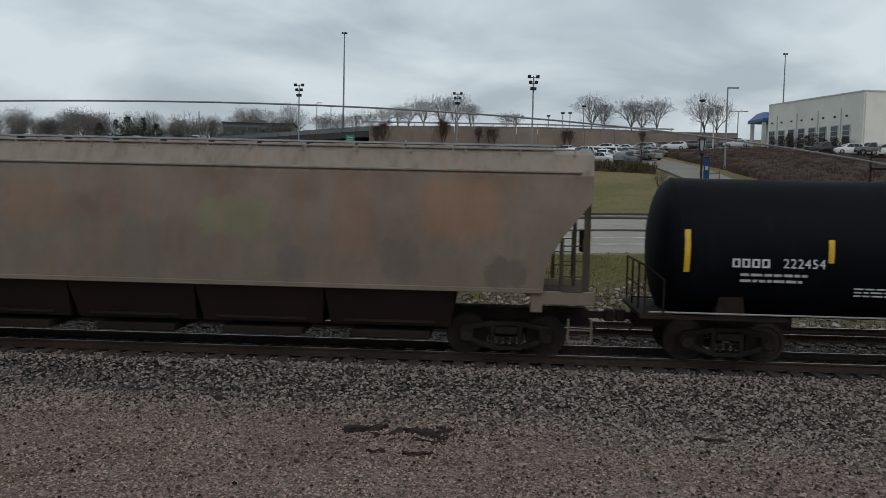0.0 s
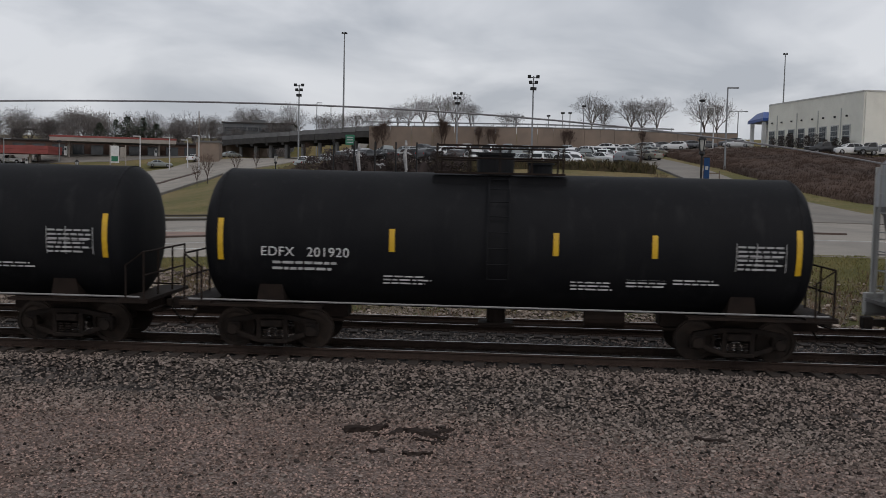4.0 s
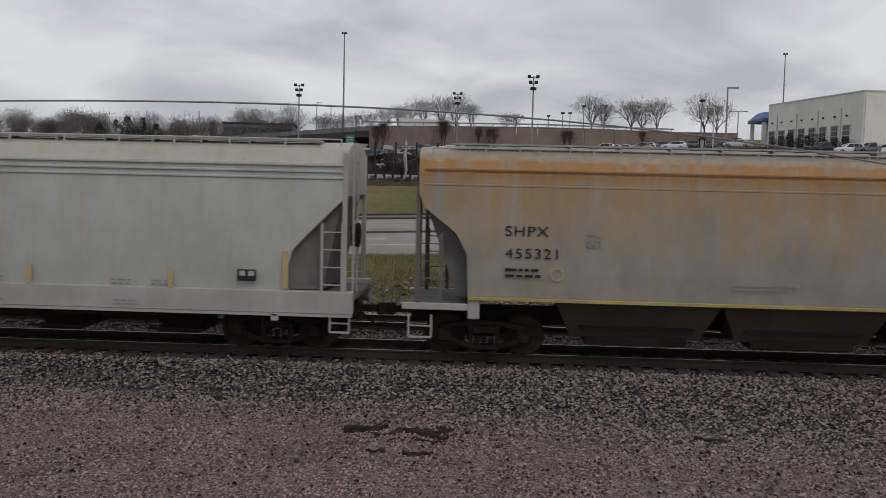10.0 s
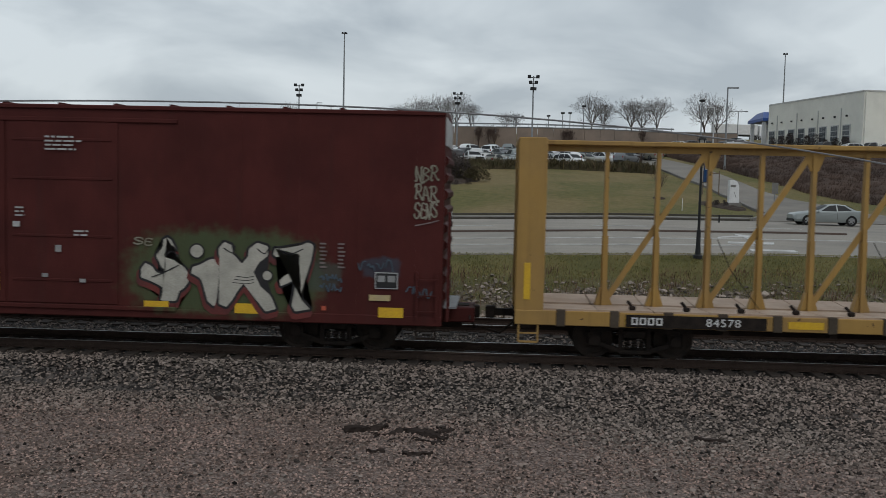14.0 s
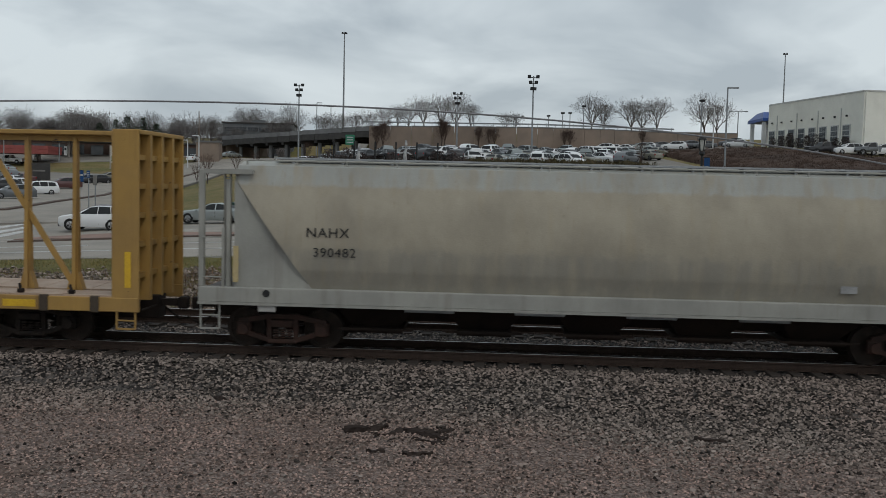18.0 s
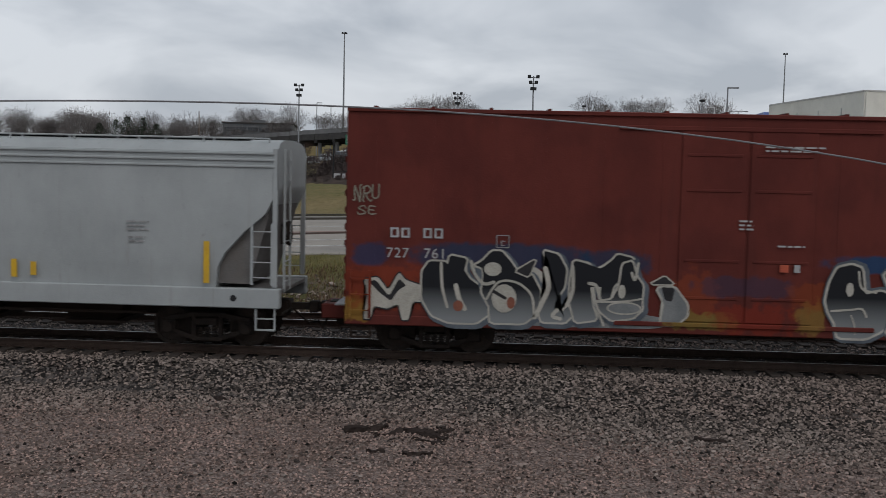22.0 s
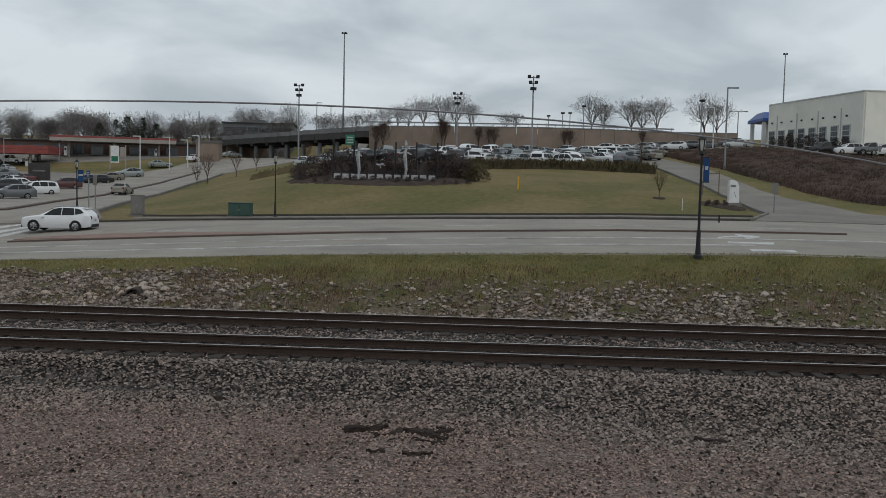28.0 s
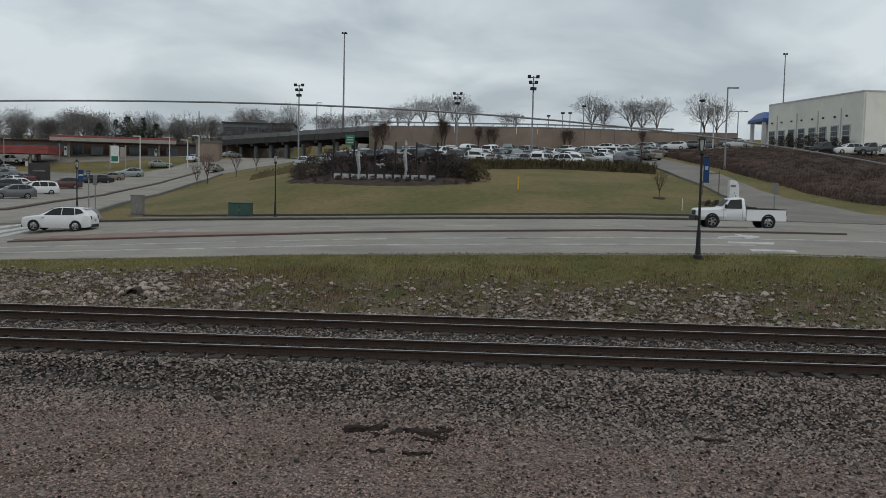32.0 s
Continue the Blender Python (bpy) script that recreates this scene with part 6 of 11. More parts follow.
def letter(car, span, outline, layers, depth=0, y=NEAR, name="painted_letter"):
    """A filled letter in the box span (x0, x1, z0, z1), its outline in parts of that box; layers of (grow, material, shift x, shift z), the lowest first."""
    x0, x1, z0, z1 = span
    pts = [(x0 + a * (x1 - x0), z0 + b * (z1 - z0)) for a, b in outline]
    for i, (grow, mt, dx, dz) in enumerate(layers):
        bm = bmesh.new()
        yy = y - 0.003 - 0.0045 * depth - 0.0014 * i
        bm.faces.new([bm.verts.new((v.x + dx, yy, v.y + dz)) for v in outline_of(pts, grow)])
        bmesh.ops.triangulate(bm, faces=bm.faces[:])
        part(name if i == len(layers) - 1 else "painted_outline", bm, mt, car)


def spot(car, x, z, rx, rz, material, depth, rim=None, y=NEAR, lean=0.0):
    """A painted oval, with a line round it where rim is given."""
    for i, (g, mt) in enumerate(((0.035, rim), (0.0, material))):
        if mt is None:
            continue
        bm = bmesh.new()
        yy = y - 0.003 - 0.0045 * depth - 0.0014 * i
        bm.faces.new([bm.verts.new((x + math.cos(a) * (rx + g) + lean * math.sin(a) * rz, yy, z + math.sin(a) * (rz + g))) for a in (k * math.tau / 18 for k in range(18))])
        part("painted_spot", bm, mt, car)


def painted_line(car, pts, w, material, depth, y=NEAR):
    bm = bmesh.new()
    ribbon(bm, pts, w, y - 0.003 - 0.0045 * depth)
    part("painted_line", bm, material, car)


def pale_graffiti(c):
    """Two pale pieces with thin black outlines and red shadows on the maroon car."""
    dull = [(0.06, M_GRAF_RED, 0.02, -0.09), (0.040, M_GRAF_DARK, 0, 0), (-0.022, M_GRAF_DULL, 0, 0)]
    letter(c, (-7.76, -6.74, 0.96, 2.43), [(0, 0.95), (0.2, 1), (0.45, 1), (0.7, 0.9), (0.75, 0.75), (0.65, 0.65), (0.9, 0.6), (1, 0.5), (0.9, 0.3), (0.95, 0.1), (0.8, 0), (0.6, 0.05), (0.55, 0), (0.3, 0.05), (0.05, 0.1), (0.1, 0.2), (0.2, 0.35), (0.15, 0.55), (0, 0.75)], dull, 0)
    letter(c, (-7.01, -5.92, 0.97, 2.44), [(0, 0.9), (0.15, 0.95), (0.35, 0.95), (0.55, 1), (0.65, 0.9), (0.7, 0.8), (0.8, 0.75), (0.95, 0.65), (1, 0.45), (0.95, 0.35), (0.85, 0.2), (0.85, 0.1), (0.95, 0), (0.65, 0), (0.35, 0.1), (0.2, 0.15), (0.15, 0.25), (0.25, 0.4), (0.25, 0.6), (0.1, 0.65), (0, 0.75)], dull, 1)
    letter(c, (-6.07, -4.43, 0.97, 2.51), [(0.05, 0), (0, 0.2), (0.1, 0.45), (0.2, 0.6), (0.35, 0.55), (0.3, 0.75), (0.2, 0.95), (0.35, 1), (0.55, 0.85), (0.6, 0.6), (0.7, 0.4), (0.75, 0.7), (0.7, 0.95), (0.85, 1), (0.95, 0.95), (0.95, 0.55), (1, 0.15), (0.85, 0.05), (0.7, 0.1), (0.5, 0.35), (0.4, 0.35), (0.3, 0.25), (0.25, 0.05)], dull, 2)
    letter(c, (-4.32, -2.93, 1.06, 2.52), [(0.9, 0.75), (0.75, 0.65), (0.55, 0.75), (0.35, 0.7), (0.35, 0.6), (0.55, 0.55), (0.8, 0.5), (1, 0.35), (0.95, 0.2), (0.75, 0.05), (0.4, 0), (0.05, 0.05), (0, 0.15), (0.25, 0.2), (0.55, 0.2), (0.65, 0.3), (0.4, 0.35), (0.1, 0.4), (0, 0.6), (0.05, 0.85), (0.35, 0.95), (0.7, 1), (1, 0.9)], dull, 3)
    for x, z, rx, rz in ((-7.37, 1.96, 0.15, 0.12), (-7.19, 1.62, 0.13, 0.15), (-6.55, 2.03, 0.20, 0.08), (-6.30, 1.50, 0.25, 0.14)):
        spot(c, x, z, rx, rz, M_GRAF_OLIVE, 4, M_GRAF_DARK, lean=0.25)
    painted_line(c, [(-5.75, 1.95), (-5.5, 1.75), (-5.2, 1.2)], 0.03, M_GRAF_DARK, 4)
    painted_line(c, [(-4.9, 1.95), (-4.8, 1.5), (-4.75, 1.2)], 0.03, M_GRAF_DARK, 4)
    painted_line(c, [(-6.9, 1.75), (-6.5, 1.78), (-6.2, 1.95)], 0.025, M_GRAF_DARK, 4)
    pale = [(0.06, M_GRAF_RED, -0.02, -0.10), (0.034, M_GRAF_DARK, 0, 0), (-0.02, M_GRAF_WHITE, 0, 0)]
    letter(c, (2.88, 3.98, 1.08, 2.53), [(0, 0.35), (0, 0.5), (0.1, 0.6), (0.25, 0.55), (0.35, 0.45), (0.5, 0.45), (0.4, 0.55), (0.3, 0.7), (0.4, 0.8), (0.45, 0.85), (0.45, 0.95), (0.55, 1), (0.65, 0.95), (0.75, 0.8), (0.65, 0.85), (0.55, 0.8), (0.5, 0.7), (0.7, 0.65), (0.9, 0.55), (1, 0.45), (1, 0.3), (0.9, 0.2), (0.8, 0.15), (0.75, 0), (0.4, 0), (0.45, 0.2), (0.35, 0.25), (0.2, 0.3)], pale, 0)
    letter(c, (4.00, 4.75, 0.99, 2.11), [(0, 0.65), (0.05, 0.8), (0.3, 0.85), (0.55, 0.95), (0.9, 1), (0.8, 0.85), (0.9, 0.65), (0.85, 0.3), (1, 0), (0.7, 0), (0.5, 0.1), (0.4, 0.35), (0.3, 0.55)], pale, 1)
    letter(c, (4.62, 5.95, 0.90, 2.46), [(0, 0.9), (0.1, 1), (0.25, 0.95), (0.2, 0.85), (0.3, 0.8), (0.4, 0.7), (0.5, 0.8), (0.5, 0.9), (0.65, 1), (0.85, 0.95), (0.85, 0.8), (0.7, 0.7), (0.6, 0.55), (0.7, 0.4), (0.9, 0.25), (1, 0.05), (0.8, 0), (0.7, 0.1), (0.55, 0.3), (0.45, 0.4), (0.35, 0.3), (0.25, 0.15), (0.15, 0.05), (0, 0.1), (0.05, 0.25), (0.1, 0.4), (0.2, 0.55), (0.1, 0.7), (0, 0.8)], pale, 2)
    letter(c, (5.82, 6.76, 0.92, 2.50), [(0.05, 0.9), (0.2, 0.9), (0.65, 0.95), (0.85, 1), (1, 0.95), (0.95, 0.75), (0.85, 0.55), (0.75, 0.35), (0.7, 0.2), (0.95, 0.05), (0.55, 0), (0.45, 0.1), (0.5, 0.25), (0.55, 0.45), (0.4, 0.4), (0.2, 0.35), (0.15, 0.45), (0.35, 0.55), (0.5, 0.55), (0.55, 0.7), (0.65, 0.8), (0.4, 0.8), (0.1, 0.75), (0, 0.8)], pale, 3)
    spot(c, 4.15, 2.22, 0.14, 0.14, M_GRAF_WHITE, 4, M_GRAF_DARK)
    spot(c, 5.72, 1.72, 0.10, 0.10, M_GRAF_WHITE, 4, M_GRAF_DARK)
    painted_line(c, [(3.15, 1.62), (3.4, 1.72), (3.75, 1.9)], 0.025, M_GRAF_DARK, 4)
    painted_line(c, [(3.45, 2.1), (3.6, 2.2), (3.75, 2.1)], 0.025, M_GRAF_DARK, 4)
    painted_line(c, [(4.75, 2.3), (4.95, 2.2), (5.0, 2.35)], 0.025, M_GRAF_DARK, 4)
    painted_line(c, [(5.5, 2.3), (5.65, 2.2), (5.75, 2.32)], 0.025, M_GRAF_DARK, 4)
    painted_line(c, [(6.0, 2.3), (6.2, 2.2), (6.5, 2.32)], 0.025, M_GRAF_DARK, 4)
    for k in range(3):
        painted_line(c, [(4.95 + 0.04 * k, 1.55 + 0.07 * k), (5.25, 1.53 + 0.07 * k), (5.42, 1.56 + 0.07 * k)], 0.014, M_GRAF_DARK, 4)


def black_graffiti(c):
    """Two black-to-grey pieces with white edges and gaps on the red car."""
    edge = [(0.085, M_GRAF_GREY, 0.05, -0.05), (0.042, M_GRAF_WHITE, 0, 0), (0.0, M_GRAF_FADE, 0, 0)]
    letter(c, (-6.14, -1.19, 0.78, 1.12), [(0, 0.9), (0.45, 0.8), (0.65, 0.8), (0.9, 1), (1, 0.8), (1, 0.05), (0.55, 0), (0, 0.2)], [(0.0, M_GRAF_SILVER, 0, 0)], 0)
    letter(c, (-7.63, -6.10, 0.83, 2.00), [(0, 0), (0.05, 0.45), (0, 0.75), (0.2, 0.8), (0.35, 0.55), (0.5, 0.9), (0.6, 0.75), (0.85, 0.65), (1, 1), (1, 0.5), (0.9, 0.35), (0.7, 0.35), (0.65, 0), (0.55, 0), (0.5, 0.3), (0.35, 0.2), (0.15, 0.25), (0.1, 0)], [(0.03, M_GRAF_DARK, 0, 0), (0.0, M_GRAF_WHITE, 0, 0)], 0)
    letter(c, (-7.53, -6.70, 1.24, 1.74), [(0, 0.85), (0.2, 0.9), (0.55, 0.2), (0.8, 1), (1, 0.7), (0.8, 0.5), (0.6, 0), (0.3, 0.35)], [(0.0, M_GRAF_DARK, 0, 0)], 1)
    letter(c, (-4.2, -3.5, 1.3, 2.1), [(0.0, 0.5), (0.35, 1.0), (1.0, 0.6), (0.8, 0.2), (0.4, 0.0)], [(0.0, M_GRAF_WHITE, 0, 0)], 0)
    letter(c, (-6.36, -4.87, 0.81, 2.28), [(0, 0.75), (0.1, 0.9), (0.35, 0.9), (0.3, 0.65), (0.35, 0.4), (0.4, 0.2), (0.6, 0.15), (0.65, 0.3), (0.6, 0.45), (0.45, 0.6), (0.35, 0.75), (0.4, 1), (0.65, 0.95), (0.6, 0.8), (0.7, 0.65), (0.85, 0.55), (1, 0.35), (1, 0.15), (0.8, 0), (0.4, 0), (0.15, 0.1), (0, 0.35)], edge, 1)
    letter(c, (-5.22, -3.78, 0.83, 2.39), [(0.1, 0.85), (0.25, 1), (0.4, 1), (0.55, 0.85), (0.6, 0.75), (0.85, 0.7), (1, 0.45), (0.95, 0.15), (0.75, 0), (0.25, 0), (0.25, 0.2), (0.1, 0.45), (0.2, 0.65), (0.15, 0.75), (0, 0.8)], edge, 2)
    letter(c, (-3.82, -3.10, 0.88, 2.43), [(0.1, 1), (0.55, 0.95), (0.8, 0.75), (0.75, 0.5), (0.55, 0.35), (0.45, 0.2), (0.7, 0.15), (0.9, 0.25), (1, 0.1), (0.8, 0), (0.1, 0), (0, 0.15), (0.2, 0.4), (0.4, 0.55), (0.3, 0.8)], edge, 3)
    letter(c, (-3.16, -1.83, 0.89, 2.39), [(0.05, 0.9), (0.3, 0.85), (0.35, 0.75), (0.5, 0.8), (0.65, 0.9), (0.75, 1), (1, 0.95), (1, 0.8), (0.85, 0.65), (0.7, 0.55), (0.65, 0.35), (0.5, 0.35), (0.5, 0.55), (0.3, 0.55), (0.35, 0.3), (0.45, 0.05), (0.1, 0), (0, 0.3), (0, 0.6)], edge, 4)
    letter(c, (-2.60, -1.60, 0.96, 2.25), [(0.55, 0.95), (0.75, 1), (0.85, 0.75), (1, 0.6), (0.95, 0.4), (1, 0.2), (0.8, 0.05), (0.35, 0), (0.1, 0.15), (0, 0.3), (0.35, 0.35), (0.5, 0.6)], edge, 5)
    letter(c, (-4.35, -3.85, 1.85, 2.25), [(0.0, 0.3), (0.9, 1.0), (0.6, 0.0)], [(0.03, M_GRAF_WHITE, 0, 0), (0.0, M_GRAF_DARK, 0, 0)], 5)
    spot(c, -4.83, 2.00, 0.19, 0.15, M_GRAF_WHITE, 6)
    spot(c, -4.57, 1.37, 0.27, 0.31, M_GRAF_WHITE, 6)
    spot(c, -4.42, 1.28, 0.09, 0.13, M_GRAF_RUST, 7)
    painted_line(c, [(-4.80, 1.52), (-4.68, 1.45), (-4.55, 1.38)], 0.07, M_GRAF_DARK, 7)
    painted_line(c, [(-5.62, 1.62), (-5.55, 1.35), (-5.42, 1.12)], 0.10, M_GRAF_WHITE, 2)
    spot(c, -5.56, 1.18, 0.11, 0.12, M_GRAF_RUST, 3)
    painted_line(c, [(-5.95, 2.1), (-5.92, 1.6), (-5.80, 1.15)], 0.06, M_GRAF_WHITE, 2)
    painted_line(c, [(-5.30, 2.15), (-5.22, 1.9), (-5.02, 1.68), (-4.8, 1.72)], 0.07, M_GRAF_WHITE, 6)
    painted_line(c, [(-4.95, 1.35), (-4.70, 1.72), (-4.30, 1.72), (-3.98, 1.45), (-3.92, 1.0)], 0.05, M_GRAF_WHITE, 6)
    painted_line(c, [(-3.70, 2.05), (-3.62, 1.65), (-3.75, 1.30), (-3.9, 0.98)], 0.10, M_GRAF_WHITE, 6)
    painted_line(c, [(-3.12, 2.1), (-3.10, 1.6), (-3.22, 1.25)], 0.08, M_GRAF_WHITE, 6)
    painted_line(c, [(-2.58, 1.35), (-2.0, 1.38), (-1.6, 1.45)], 0.04, M_GRAF_WHITE, 7)
    painted_line(c, [(-2.58, 1.30), (-2.52, 1.1), (-2.42, 0.85)], 0.05, M_GRAF_WHITE, 7)
    painted_line(c, [(-3.42, 1.15), (-3.52, 1.02), (-3.35, 0.96)], 0.08, M_GRAF_WHITE, 6)
    painted_line(c, [(-2.75, 1.75), (-2.60, 1.70), (-2.52, 1.45)], 0.07, M_GRAF_WHITE, 6)
    spot(c, -2.05, 1.59, 0.08, 0.15, M_GRAF_WHITE, 6)
    spot(c, -1.99, 1.23, 0.34, 0.11, M_GRAF_SILVER, 6, M_GRAF_WHITE)
    painted_line(c, [(-1.85, 2.0), (-1.78, 1.85), (-1.72, 2.2)], 0.06, M_GRAF_WHITE, 6)
    letter(c, (-1.45, -0.95, 1.77, 1.95), [(0, 0), (0.6, 1), (1, 0.05)], [(0.03, M_GRAF_WHITE, 0, 0), (0.0, M_GRAF_DARK, 0, 0)], 6)
    letter(c, (-1.30, -0.65, 0.90, 1.72), [(0, 0.95), (0.55, 1), (1, 0.55), (1, 0.25), (0.65, 0), (0.15, 0), (0.25, 0.6)], [(0.045, M_GRAF_WHITE, 0, 0), (0.0, M_GRAF_SILVER, 0, 0)], 5)
    letter(c, (-1.22, -0.92, 1.4, 1.72), [(0.0, 1.0), (1.0, 0.9), (0.8, 0.0), (0.3, 0.1)], [(0.0, M_GRAF_DARK, 0, 0)], 6)
    edge = [(0.11, M_GRAF_GREY, 0.03, 0.0), (0.05, M_GRAF_WHITE, 0, 0), (0.0, M_GRAF_FADE, 0, 0)]
    letter(c, (2.26, 3.72, 0.73, 2.30), [(0.05, 0.75), (0.15, 0.95), (0.35, 1), (0.5, 0.95), (0.55, 0.6), (0.8, 0.65), (1, 0.55), (1, 0.25), (0.8, 0.1), (0.6, 0), (0.2, 0), (0.15, 0.2), (0.05, 0.35), (0, 0.5)], edge, 0)
    letter(c, (3.45, 4.61, 0.82, 2.27), [(0, 0.9), (0.35, 1), (0.65, 0.95), (1, 0.9), (0.9, 0.7), (0.9, 0.35), (0.8, 0.05), (0.15, 0), (0.1, 0.05), (0.25, 0.25), (0.25, 0.5), (0.1, 0.7)], edge, 1)
    letter(c, (4.47, 5.57, 0.81, 2.31), [(0.1, 1), (0.55, 1), (0.7, 0.95), (0.95, 0.8), (0.95, 0.65), (0.95, 0.4), (0.95, 0.25), (1, 0), (0.65, 0), (0.15, 0), (0, 0.05), (0.05, 0.35), (0.1, 0.7)], edge, 2)
    letter(c, (5.55, 6.64, 0.82, 2.34), [(0.1, 0.8), (0.3, 1), (0.65, 1), (0.85, 0.9), (1, 0.65), (0.95, 0.25), (0.9, 0), (0.05, 0), (0, 0.35), (0.05, 0.6)], edge, 3)
    letter(c, (6.65, 7.70, 0.77, 1.53), [(0.05, 1), (0.2, 1), (0.35, 0.85), (0.55, 1), (0.85, 0.95), (1, 0.7), (0.9, 0.25), (0.5, 0), (0.2, 0.05), (0, 0.3)], [(0.05, M_GRAF_WHITE, 0, 0), (0.0, M_GRAF_SILVER, 0, 0)], 4)
    painted_line(c, [(2.38, 1.30), (2.80, 1.34), (3.02, 1.36), (3.12, 1.20)], 0.045, M_GRAF_WHITE, 4)
    painted_line(c, [(2.92, 2.15), (3.0, 1.80), (3.3, 1.72)], 0.045, M_GRAF_WHITE, 4)
    painted_line(c, [(2.80, 1.22), (2.88, 1.0), (2.9, 0.82)], 0.03, M_GRAF_WHITE, 4)
    spot(c, 2.75, 1.77, 0.08, 0.15, M_GRAF_WHITE, 4)
    painted_line(c, [(3.55, 2.1), (3.80, 2.05), (4.05, 1.97), (4.35, 2.02), (4.6, 2.15)], 0.05, M_GRAF_WHITE, 4)
    painted_line(c, [(3.58, 1.85), (3.9, 1.70), (4.3, 1.74), (4.5, 1.98)], 0.045, M_GRAF_WHITE, 4)
    painted_line(c, [(3.97, 1.70), (3.98, 1.15)], 0.13, M_GRAF_WHITE, 4)
    painted_line(c, [(4.95, 1.35), (4.95, 1.75), (5.15, 1.98), (5.35, 1.85)], 0.05, M_GRAF_WHITE, 4)
    spot(c, 5.20, 1.17, 0.22, 0.13, M_GRAF_WHITE, 4)
    painted_line(c, [(4.95, 1.30), (5.1, 1.28), (5.4, 1.40), (5.55, 1.42)], 0.05, M_GRAF_WHITE, 5)
    painted_line(c, [(5.0, 1.0), (5.12, 0.9), (5.3, 0.85)], 0.05, M_GRAF_WHITE, 5)
    painted_line(c, [(5.98, 1.85), (5.98, 1.12)], 0.12, M_GRAF_WHITE, 4)
    spot(c, 7.1, 1.12, 0.12, 0.17, M_GRAF_YELLOW, 5)
    painted_line(c, [(7.2, 1.5), (7.5, 1.5), (7.68, 1.25), (7.5, 0.95)], 0.04, M_GRAF_DARK, 5)


def box_car(u, half, p_body, label, top, doors, tx, door_ribs, end_mat):
    car = thing("box_car", pose(u, SIDE, 0), label, "box car", "cars of the freight train")
    foot = 0.80
    bm = bmesh.new()
    add_box(bm, -half, half, -1.6, 1.6, foot, top, 0.02)
    part("body", bm, p_body, car)
    prof = [(1.62, top), (1.60, top + 0.04), (0.9, top + 0.11), (0.0, top + 0.14)]
    part("roof", shell(prof, [(top, half), (top + 0.2, half)], 16), p_body, car)
    for k in range(int(half * 2 / 1.25)):
        x = -half + 0.6 + k * 1.25
        part("roof_rib", box(x - 0.04, x + 0.04, -1.55, 1.55, top + 0.05, top + 0.10), p_body, car)
    for s in (-1, 1):
        part("roof_edge", box(-half, half, s * 1.6 - 0.05, s * 1.6 + 0.05, top - 0.04, top + 0.05, 0.015), p_body, car)
        part("side_sill", box(-half, half, s * 1.56 - 0.06, s * 1.56 + 0.06, foot - 0.1, foot + 0.12, 0.02), p_body, car)
        n = int(half * 2 / 1.22)
        for k in range(n):
            x = -half + (k + 0.5) * 2 * half / n
            if doors[0] - 0.2 < x < doors[1] + 0.2:
                continue
            part("side_seam", box(x - 0.03, x + 0.03, s * 1.602 - 0.005, s * 1.602 + 0.005, foot + 0.12, top - 0.05), p_body, car)
    # plug doors
    mid = (doors[0] + doors[1]) / 2
    for a, b in ((doors[0], mid), (mid, doors[1])):
        d = part("plug_door", box(a + 0.03, b - 0.03, -1.632, -1.6, foot + 0.18, top - 0.32, 0.01), p_body, car)
        for z in door_ribs:
            r = part("door_rib", box(a + 0.15, b - 0.15, -1.652, -1.63, z - 0.03, z + 0.03, 0.008), p_body, d)
    part("door_track", box(doors[0] - 1.3, doors[1] + 1.3, -1.67, -1.6, foot + 0.06, foot + 0.16, 0.015), p_body, car)
    part("door_track", box(doors[0] - 1.3, doors[1] + 1.3, -1.65, -1.6, top - 0.32, top - 0.22, 0.015), p_body, car)
    for e in (-1, 1):
        for k in range(9):
            z = 1.35 + k * 0.37
            if z > top - 0.75:
                continue
            bm = prism([(e * half, z - 0.12), (e * (half + 0.07), z - 0.05), (e * (half + 0.07), z + 0.05), (e * half, z + 0.12)], -1.35, 1.35)
            part("end_corrugation", bm, p_body, car)
        part("end_top_panel", box(min(e * half, e * (half + 0.02)), max(e * half, e * (half + 0.02)), -1.5, 1.5, top - 0.66, top - 0.06), end_mat, car, "pale primer-grey panel at the top of the end")
        end_ladder(car, e * (half + 0.12), -e * 1.3 - 0.22, -e * 1.3 + 0.22, foot, 3.2, p_body)
        ladder(car, e * half - e * 0.12 - 0.0, e * half - e * 0.55, -1.66, foot + 0.05, 1.9, p_body, 3)
        part("end_sill", box(min(e * (half - 0.2), e * (half + 0.7)), max(e * (half - 0.2), e * (half + 0.7)), -0.55, 0.55, foot - 0.14, foot + 0.2, 0.03), p_body, car)
        part("crossover_platform", box(min(e * half, e * (half + 0.3)), max(e * half, e * (half + 0.3)), -1.1, 1.1, foot + 0.24, foot + 0.28), M_GALV, car)
        stirrups(car, (e * (half - 0.35),), -1.55, 0.42, foot - 0.05, M_UNDER)
    centre_sill(car, half + 0.4, 0.5, 0.9)
    for x in np.linspace(-half * 0.55, half * 0.55, 5):
        part("cross_bearer", box(x - 0.08, x + 0.08, -1.5, 1.5, 0.62, 0.78), M_UNDER, car)
    trucks(car, u, (-tx, tx))
    finish(car, u, half + 0.62, 0.45)
    return car


